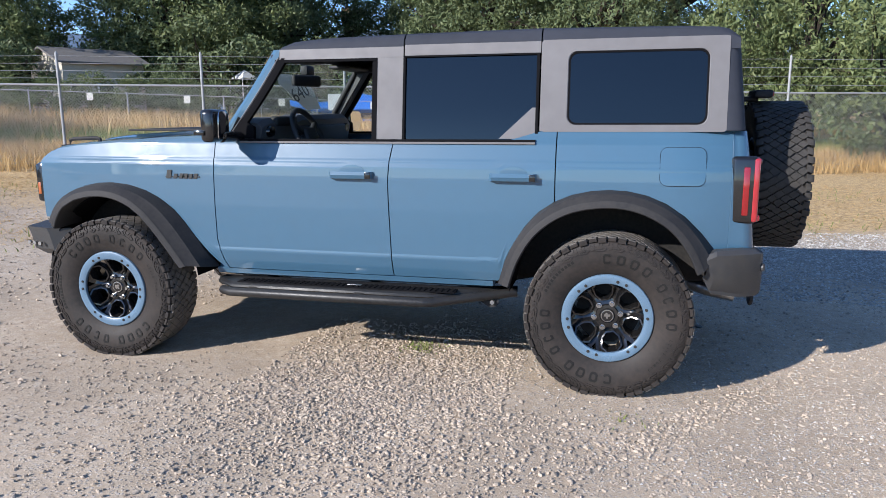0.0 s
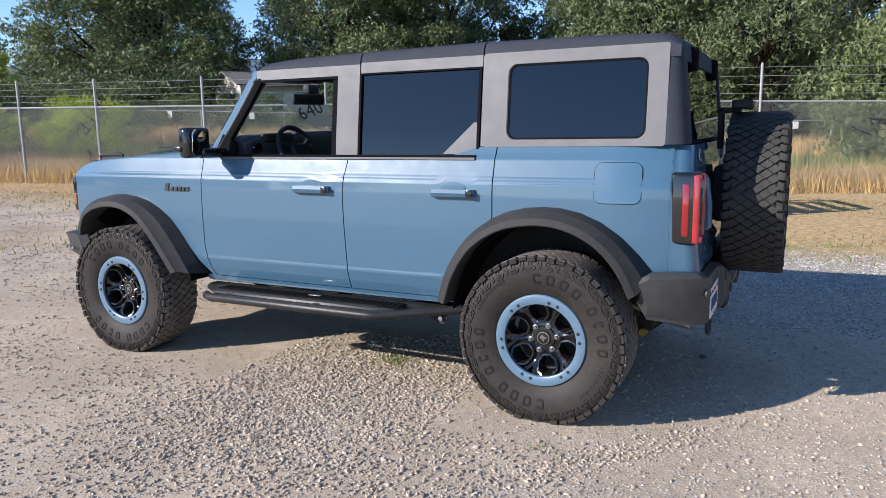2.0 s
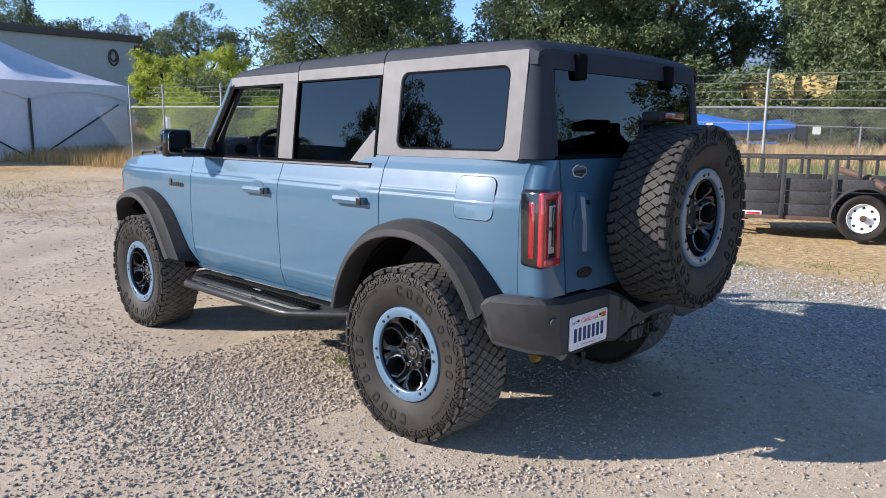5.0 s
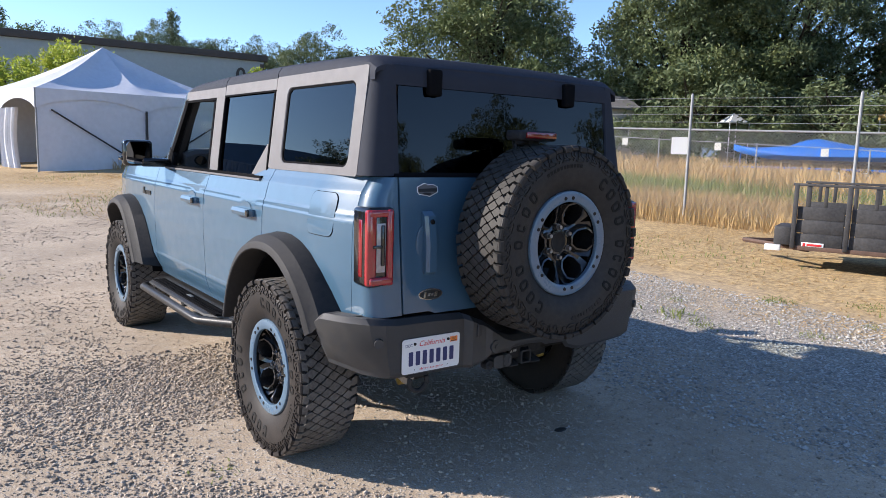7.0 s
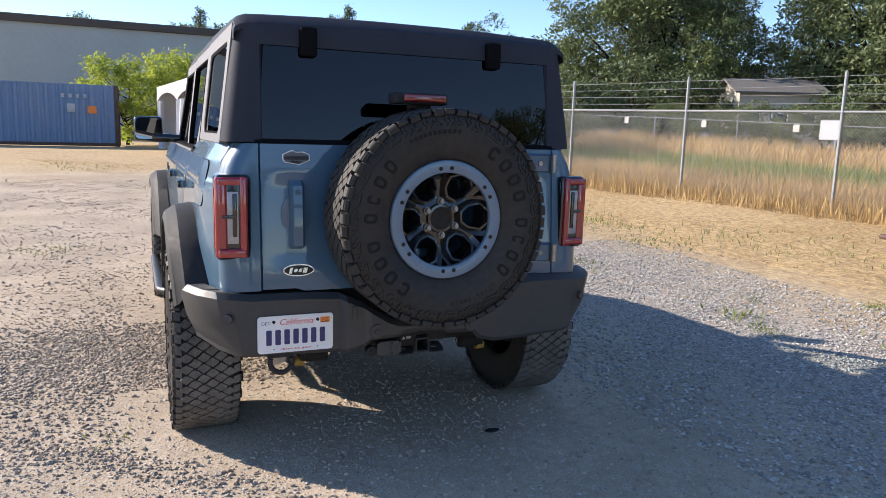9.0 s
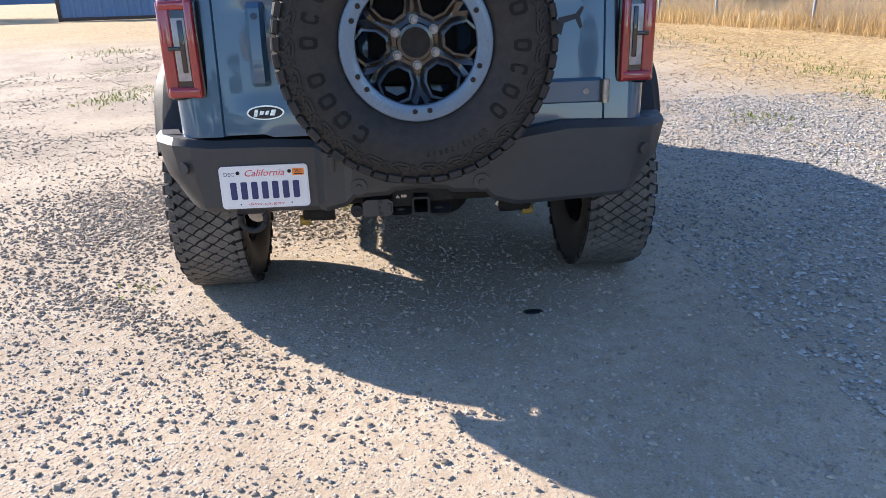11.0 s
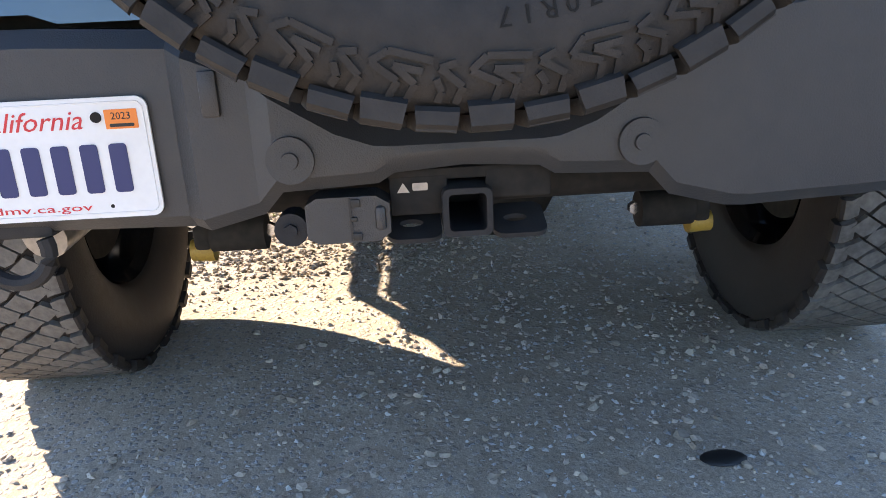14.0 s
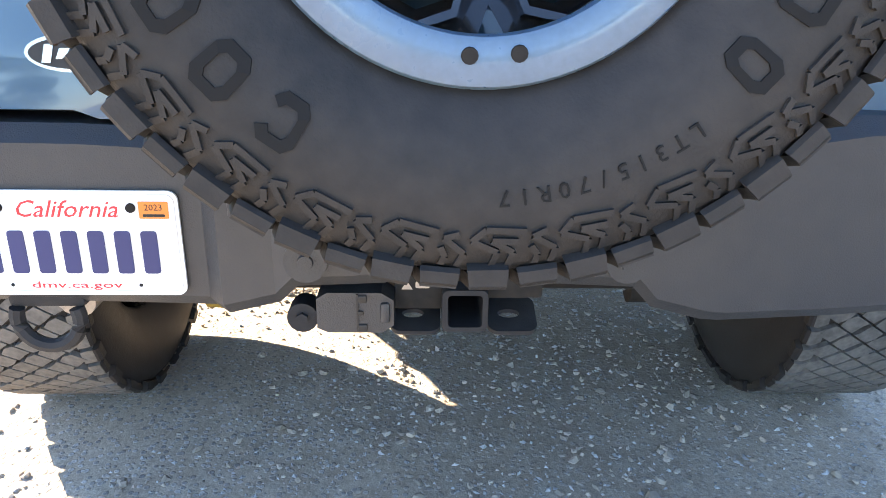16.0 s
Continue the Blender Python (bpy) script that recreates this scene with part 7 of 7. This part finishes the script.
def make_tree(kind, seed, label):
    rnd = random.Random(seed)
    H, W, trunk, mat, size, nc, per = {"oak": (12.5, 5.2, 0.42, "oakleaf", 0.115, 105, 378), "willow": (11.0, 5.0, 0.4, "willowleaf", 0.11, 105, 342), "poplar": (6.5, 1.7, 0.16, "limeleaf", 0.11, 46, 180), "bush": (4.2, 2.6, 0.10, "willowleaf", 0.09, 46, 225), "thicket": (4.0, 3.0, 0.10, "oakleaf", 0.10, 40, 234), "lime": (4.6, 2.5, 0.10, "limeleaf", 0.10, 46, 225)}[kind]
    low = kind in ("bush", "lime", "thicket")
    t = new("shrub" if low else "tree")
    tagged(t, label, "shrub" if low else "tree")
    bm = bmesh.new()
    pts = [Vector((0, 0, -0.3))]
    for k in range(1, 6):
        pts.append(Vector((rnd.uniform(-0.25, 0.25) * k * 0.4, rnd.uniform(-0.25, 0.25) * k * 0.4, H * 0.15 * k)))
    tube(bm, pts, [trunk * (1 - 0.15 * k) for k in range(6)], 9)
    clumps = []
    while len(clumps) < nc:
        u = Vector((rnd.gauss(0, 1), rnd.gauss(0, 1), rnd.gauss(0, 1))).normalized()
        f = rnd.uniform(0.42, 1.0) ** 0.6
        lobes = 1 + 0.34 * noise.noise(u * 1.7 + Vector((seed * 3.1, 0, 0))) + 0.16 * noise.noise(u * 4.1 + Vector((0, seed, 0)))
        z0 = 0.48 if low else 0.53
        c = Vector((u.x * W * f * lobes, u.y * W * f * lobes, H * z0 + u.z * H * (0.45 if low else 0.44) * f * lobes))
        r = W * rnd.uniform(0.13, 0.27)
        if any((c - Vector(o)).length < 0.55 * (r + q) for o, q in clumps) and rnd.random() < 0.6:
            continue
        clumps.append((tuple(c), r))
    # limbs reach from the trunk into the lower and outer clumps
    for k in range(16 if kind != "poplar" else 5):
        tip = Vector(clumps[rnd.randrange(len(clumps))][0])
        base = pts[1 + k % 4].lerp(pts[2 + k % 4], rnd.random())
        if base.z > tip.z:
            base = pts[1].lerp(pts[2], rnd.random())
        midp = base.lerp(tip, 0.5) + Vector((rnd.uniform(-0.4, 0.4), rnd.uniform(-0.4, 0.4), rnd.uniform(-0.3, 0.6)))
        tube(bm, [base, midp, tip], [trunk * 0.40, trunk * 0.24, trunk * 0.07], 6)
    part("trunk", bm, "bark", t)
    crown = leaf_cloud("crown", clumps, per, size, mat, seed, 0.5 if kind == "willow" else 0.15)
    crown.parent = t
    tagged(crown, kind="stuff")
    return t


oak_a = make_tree("oak", 3, "dark green broad oak tree")
oak_b = make_tree("oak", 8, "dark green broad oak tree")
willow = make_tree("willow", 5, "olive green bushy tree")
poplar = make_tree("poplar", 6, "slim yellow-green young tree")
bush = make_tree("bush", 7, "rounded olive green leafy shrub")
thicket = make_tree("thicket", 12, "dark green spreading thicket filling the shade under the trees")
lime = make_tree("lime", 9, "bright yellow-green leafy shrub")


def plant(kind, x, y, s=1.0, rz=0.0, sz=None, first=[]):
    ob = {"a": oak_a, "b": oak_b, "w": willow, "p": poplar, "s": bush, "l": lime, "d": thicket}[kind]
    g = float(land(x, y))
    if ob not in first:
        first.append(ob)
        ob.matrix_basis = Matrix.Translation((x, y, g)) @ pose(0, 0, 0, 0, 0, rz) @ Matrix.Diagonal((s, s, sz or s, 1))
        return ob
    o = copy_thing(ob, Matrix.Identity(4))
    o.matrix_basis = Matrix.Translation((x, y, g)) @ pose(0, 0, 0, 0, 0, rz) @ Matrix.Diagonal((s, s, sz or s, 1))
    return o


for args in TREES:
    plant(*args)


def conifer(x, y, h, seed):
    rnd = random.Random(seed)
    t = new("conifer")
    t.matrix_basis = Matrix.Translation((x, y, float(land(x, y))))
    tagged(t, "dark green conifer standing behind the hall", "tree")
    bm = bmesh.new()
    cyl(bm, (0, 0, -0.2), (0, 0, h), 0.28, 0.03, 8)
    part("trunk", bm, "bark", t)
    clumps = []
    for k in range(70):
        q = k / 70
        r = (1 - q) * h * 0.19 + 0.15
        a = k * 2.4
        clumps.append(((math.cos(a) * r * rnd.uniform(0.4, 1), math.sin(a) * r * rnd.uniform(0.4, 1), h * (0.12 + 0.87 * q)), 0.35 + 0.5 * (1 - q)))
    c = leaf_cloud("crown", clumps, 70, 0.16, "oakleaf", seed, 0.6)
    c.parent = t
    tagged(c, kind="stuff")


for args in CONIFERS:
    conifer(*args)

# palm with a skirt of dead fronds
palm = thing("palm_tree", "tall palm with a skirt of dead brown fronds", "tree", (-35.5, 89.5, 1.0))
bm = bmesh.new()
tube(bm, [(0, 0, -0.3), (0.15, 0, 6), (0.0, 0.1, 13.5)], [0.42, 0.36, 0.32], 10)
part("trunk", bm, "bark", palm)
bm = bmesh.new()
prs = random.Random(2)
for k in range(420):
    a, z = prs.uniform(0, 6.28), prs.uniform(10.4, 14.2)
    r = 0.45 + 0.75 * (z - 9.6) / 4.6
    w = 0.16
    p = Vector((math.cos(a) * r, math.sin(a) * r, z))
    s = Vector((-math.sin(a), math.cos(a), 0)) * w
    o = Vector((math.cos(a), math.sin(a), 0)) * 0.12
    f = [p - s, p + s, p + s * 0.4 - Vector((0, 0, 1.5)) + o, p - s * 0.4 - Vector((0, 0, 1.5)) + o]
    bm.faces.new([bm.verts.new(q) for q in f])
part("dead_frond_skirt", bm, "palm", palm)

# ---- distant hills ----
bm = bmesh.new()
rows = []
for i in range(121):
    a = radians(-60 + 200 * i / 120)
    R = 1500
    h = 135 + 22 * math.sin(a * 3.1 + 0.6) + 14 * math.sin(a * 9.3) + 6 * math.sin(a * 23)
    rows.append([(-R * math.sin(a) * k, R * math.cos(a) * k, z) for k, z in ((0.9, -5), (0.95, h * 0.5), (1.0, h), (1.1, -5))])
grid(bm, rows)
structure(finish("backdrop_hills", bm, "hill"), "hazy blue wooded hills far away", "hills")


# ---- grasses ----
def blades(name, pts, h0, h1, w, mat, lean, seed, label, flat=False):
    rs = np.random.RandomState(seed)
    n = len(pts)
    z = soil(pts[:, 0], pts[:, 1])
    base = np.c_[pts, z - 0.01]
    a = rs.uniform(0, 2 * np.pi, n)
    side = np.c_[np.cos(a), np.sin(a), np.zeros(n)] * (w * rs.uniform(0.6, 1.4, n))[:, None]
    b = rs.uniform(0, 2 * np.pi, n)
    h = rs.uniform(h0, h1, n)
    off = np.c_[np.cos(b), np.sin(b), np.zeros(n)] * (h * lean * rs.uniform(0.2, 1.0, n))[:, None]
    mid_ = base + off * 0.35 + np.c_[np.zeros((n, 2)), h * (0.12 if flat else 0.6)]
    tip = base + off + np.c_[np.zeros((n, 2)), h * (0.06 if flat else 1.0)]
    v = np.stack([base - side, base + side, mid_ + side * 0.8, mid_ - side * 0.8, tip], 1).reshape(-1, 3)
    k = np.arange(n)[:, None] * 5
    tri = np.concatenate([k + [0, 1, 2], k + [0, 2, 3], k + [3, 2, 4]], 1)
    ob = raw_mesh(name, v, tri, 3, mat)
    return tagged(ob, label, "grass", kind="stuff")


def band(n, k0, k1, d0, d1, seed, clump=0.0):
    """Random places beyond (d > 0) or before (d < 0) the fence line, patchy."""
    rs = np.random.RandomState(seed)
    k, d = rs.uniform(k0, k1, n), rs.uniform(d0, d1, n)
    p = np.c_[F0.x + FD.x * k - FD.y * 0 + 0.361 * 0 * d, F0.y + FD.y * k]
    p = p + np.c_[0.361 * -d * 1.0, 0.9325 * d]
    if clump:
        f = np.sin(p[:, 0] * 0.9 + 1.7 * np.sin(p[:, 1] * 0.6)) + np.sin(p[:, 1] * 1.3 + 1.1 * np.sin(p[:, 0] * 0.45))
        p = p[f + rs.normal(0, 0.5, n) > clump]
    return p


blades("tall_dry_grass", band(62000, -17, 30, 0.05, 5.0, 11, -0.9), 0.10, 0.52, 0.0085, "straw", 0.9, 1, "tall dry straw-coloured grass beyond the fence")
blades("field_grass", band(40000, -18, 34, 8.0, 19.0, 12, -0.7), 0.3, 1.15, 0.014, "straw", 0.6, 2, "tall dry grass across the field")
blades("green_weeds", band(30000, -16, 32, 4.2, 9.0, 13, -0.4), 0.28, 0.66, 0.014, "greengrass", 0.5, 3, "patches of green weeds in the field")
blades("fence_foot_grass", band(9000, -16, 30, -0.9, 0.2, 14), 0.1, 0.5, 0.008, "straw", 0.6, 4, "dry grass along the foot of the fence")
blades("mown_straw", band(60000, -16, 26, -8.6, -0.2, 15, -0.6), 0.08, 0.26, 0.006, "straw", 1.3, 5, "flattened straw lying on the dirt", True)
blades("straw_drift", band(34000, -14, 24, -3.4, -0.1, 18, -0.2), 0.06, 0.20, 0.008, "straw", 1.5, 8, "drifts of pale raked straw before the fence", True)
blades("low_weeds", band(9000, -8, 24, -9.0, -2.5, 16, 1.0), 0.03, 0.10, 0.006, "greengrass", 0.9, 6, "low green weeds in the gravel")
rs_ = np.random.RandomState(21)
tuft_at = [(-1.15, -0.42, 260, 0.07), (0.12, -1.25, 26, 0.05), (-9.5, -4.5, 300, 0.35), (-7.0, -3.2, 420, 0.30), (-5.2, -2.0, 260, 0.22), (0.0, 5.6, 150, 0.12), (-0.7, 5.0, 260, 0.1), (-0.46, 3.35, 160, 0.09), (0.25, 3.9, 130, 0.09), (0.9, 5.3, 220, 0.13), (1.6, 5.6, 180, 0.12), (-1.3, 4.1, 90, 0.07), (0.4, 4.7, 80, 0.06), (-12.0, -1.0, 240, 0.3)]
tp_ = np.concatenate([np.array([x, y]) + rs_.normal(0, r, (n, 2)) for x, y, n, r in tuft_at])
blades("weed_tufts", tp_, 0.012, 0.036, 0.005, "greengrass", 0.9, 7, "small green weed tufts in the dirt")
rs_ = np.random.RandomState(22)
patch_at = ((-6.17, -3.5, 520, 0.20), (-13.2, -5.9, 500, 0.4), (-7.8, 5.9, 420, 0.35), (-5.9, 5.7, 520, 0.28), (-4.2, 5.3, 380, 0.25), (-3.2, 3.4, 220, 0.13), (-0.8, 3.5, 200, 0.09), (-10.5, 4.2, 500, 0.5))
pp_ = np.concatenate([np.array([x, y]) + rs_.normal(0, 1.5 * r, (n // 3, 2)) * np.array([1.0, 0.7]) for x, y, n, r in patch_at])
blades("weed_patches", pp_, 0.02, 0.07, 0.008, "greengrass", 0.9, 9, "low patches of dull green weeds on the lot")


# ---- loose stones ----
ICO_T = (1 + 5 ** 0.5) / 2
ICO_V = np.array([(-1, ICO_T, 0), (1, ICO_T, 0), (-1, -ICO_T, 0), (1, -ICO_T, 0), (0, -1, ICO_T), (0, 1, ICO_T), (0, -1, -ICO_T), (0, 1, -ICO_T), (ICO_T, 0, -1), (ICO_T, 0, 1), (-ICO_T, 0, -1), (-ICO_T, 0, 1)]) / 1.9
ICO_F = np.array([(0, 11, 5), (0, 5, 1), (0, 1, 7), (0, 7, 10), (0, 10, 11), (1, 5, 9), (5, 11, 4), (11, 10, 2), (10, 7, 6), (7, 1, 8), (3, 9, 4), (3, 4, 2), (3, 2, 6), (3, 6, 8), (3, 8, 9), (4, 9, 5), (2, 4, 11), (6, 2, 10), (8, 6, 7), (9, 8, 1)])
OCT_V = np.array([(1, 0.2, 0), (0.1, 1, 0.1), (-1, -0.1, 0), (0, -1, 0), (0.2, 0.1, 0.9), (0, 0, -0.8)], float)
OCT_F = np.array([(0, 1, 4), (1, 2, 4), (2, 3, 4), (3, 0, 4), (1, 0, 5), (2, 1, 5), (3, 2, 5), (0, 3, 5)])


def stones(name, n, sampler, s0, s1, seed, label, power=2.5, small=False, mat="stone"):
    rs = np.random.RandomState(seed)
    base, fi = (OCT_V, OCT_F) if small else (ICO_V, ICO_F)
    p = sampler(rs, n)
    n, k = len(p), len(base)
    size = s0 + (s1 - s0) * rs.uniform(0, 1, n) ** power
    v = base[None] * (1 + 0.26 * rs.normal(size=(n, k, 1)).clip(-1.5, 1.5)) * rs.uniform(0.55, 1.25, (n, 1, 3)) * np.array([1, 1, 0.66])
    a = rs.uniform(0, 2 * np.pi, n)
    c, s = np.cos(a)[:, None], np.sin(a)[:, None]
    v = np.stack([v[..., 0] * c - v[..., 1] * s, v[..., 0] * s + v[..., 1] * c, v[..., 2]], -1) * size[:, None, None]
    v += np.c_[p, soil(p[:, 0], p[:, 1]) + size * 0.26][:, None]
    idx = fi[None] + k * np.arange(n)[:, None, None]
    ob = raw_mesh(name, v.reshape(-1, 3), idx.reshape(-1, 3), 3, mat)
    return tagged(ob, label, "gravel", kind="stuff")


def patchy(x0, x1, y0, y1, bias):
    def f(rs, n):
        p = np.c_[rs.uniform(x0, x1, n), rs.uniform(y0, y1, n)]
        q = np.sin(p[:, 0] * 1.9 + 1.3 * np.sin(p[:, 1] * 1.5)) + np.sin(p[:, 1] * 2.6 + 1.1 * np.sin(p[:, 0] * 1.2 + 2)) + 0.8 * np.sin(p[:, 0] * 5.1 + p[:, 1] * 3.7)
        keep = q + rs.normal(0, 0.9, n) > bias
        for wx in (0.0, -2.949):
            for wy in (-0.86, 0.86):
                keep &= (abs(p[:, 0] - wx) > 0.17) | (abs(p[:, 1] - wy) > 0.17)
        return p[keep]
    return f


stones("grit_behind", 24000, patchy(-1.2, 2.9, -1.9, 2.6, -1.0), 0.0025, 0.0085, 31, "fine pale grit strewn behind the vehicle", 2.2, True, "stonegrey")
stones("gravel_behind", 15000, patchy(-1.2, 3.0, -2.0, 2.6, -1.0), 0.0036, 0.0130, 35, "loose gravel behind the vehicle", 2.8)
stones("grit_beside", 16000, patchy(-4.2, 1.3, -4.4, -0.6, -0.7), 0.002, 0.008, 32, "fine pale grit beside the vehicle", 1.6, True)


def heap(x, y, sx, sy):
    def f(rs, n):
        p = np.c_[rs.normal(x, sx, n), rs.normal(y, sy, n)]
        return p[(p[:, 1] < 0.1) & (p[:, 1] > -4.5) & (abs(p[:, 0] + 1.2) < 0.72 + 1.5 * (p[:, 1] < -1.25))]
    return f


def heap_any(x, y, sx, sy):
    def f(rs, n):
        u, v = rs.normal(0, sx, n), rs.normal(0, 0.11, n)
        p = np.c_[x + u, y + u * sy / sx + v]
        return p[(abs(p[:, 0]) > 0.2) | (p[:, 1] < -1.05)]
    return f


stones("gravel_heap", 13000, heap(-1.15, -1.15, 0.55, 0.70), 0.005, 0.013, 37, "heaped pale gravel between the wheels and the path", 1.8)
stones("gravel_trail", 700, heap_any(0.36, -1.25, 0.26, 0.30), 0.005, 0.012, 38, "trail of pale gravel beside the rear wheel", 1.8)
stones("gravel_beside", 4200, patchy(-4.4, 0.35, -4.4, -1.0, -0.6), 0.0045, 0.0125, 36, "loose pale gravel beside the vehicle", 2.0)
stones("gravel_far_side", 42000, patchy(-4.5, 4.5, 1.3, 5.0, -2.2), 0.006, 0.017, 33, "crushed grey stone beyond the vehicle", 1.5, True, "stonegrey")
stones("gravel_ahead", 42000, patchy(-14, -3.0, -6, 5.5, -0.3), 0.005, 0.018, 34, "scattered gravel across the lot", 2.2, True)

# small flat dark pebble lying in the dirt
bm = bmesh.new()
bmesh.ops.create_uvsphere(bm, u_segments=16, v_segments=8, radius=1, matrix=Matrix.Translation((0.606, 0.446, float(soil(0.606, 0.446)) + 0.003)) @ Matrix.Diagonal((0.024, 0.042, 0.007, 1)))
tagged(finish("dark_pebble", bm, "black"), "small flat black pebble lying on the dirt", "pebble")
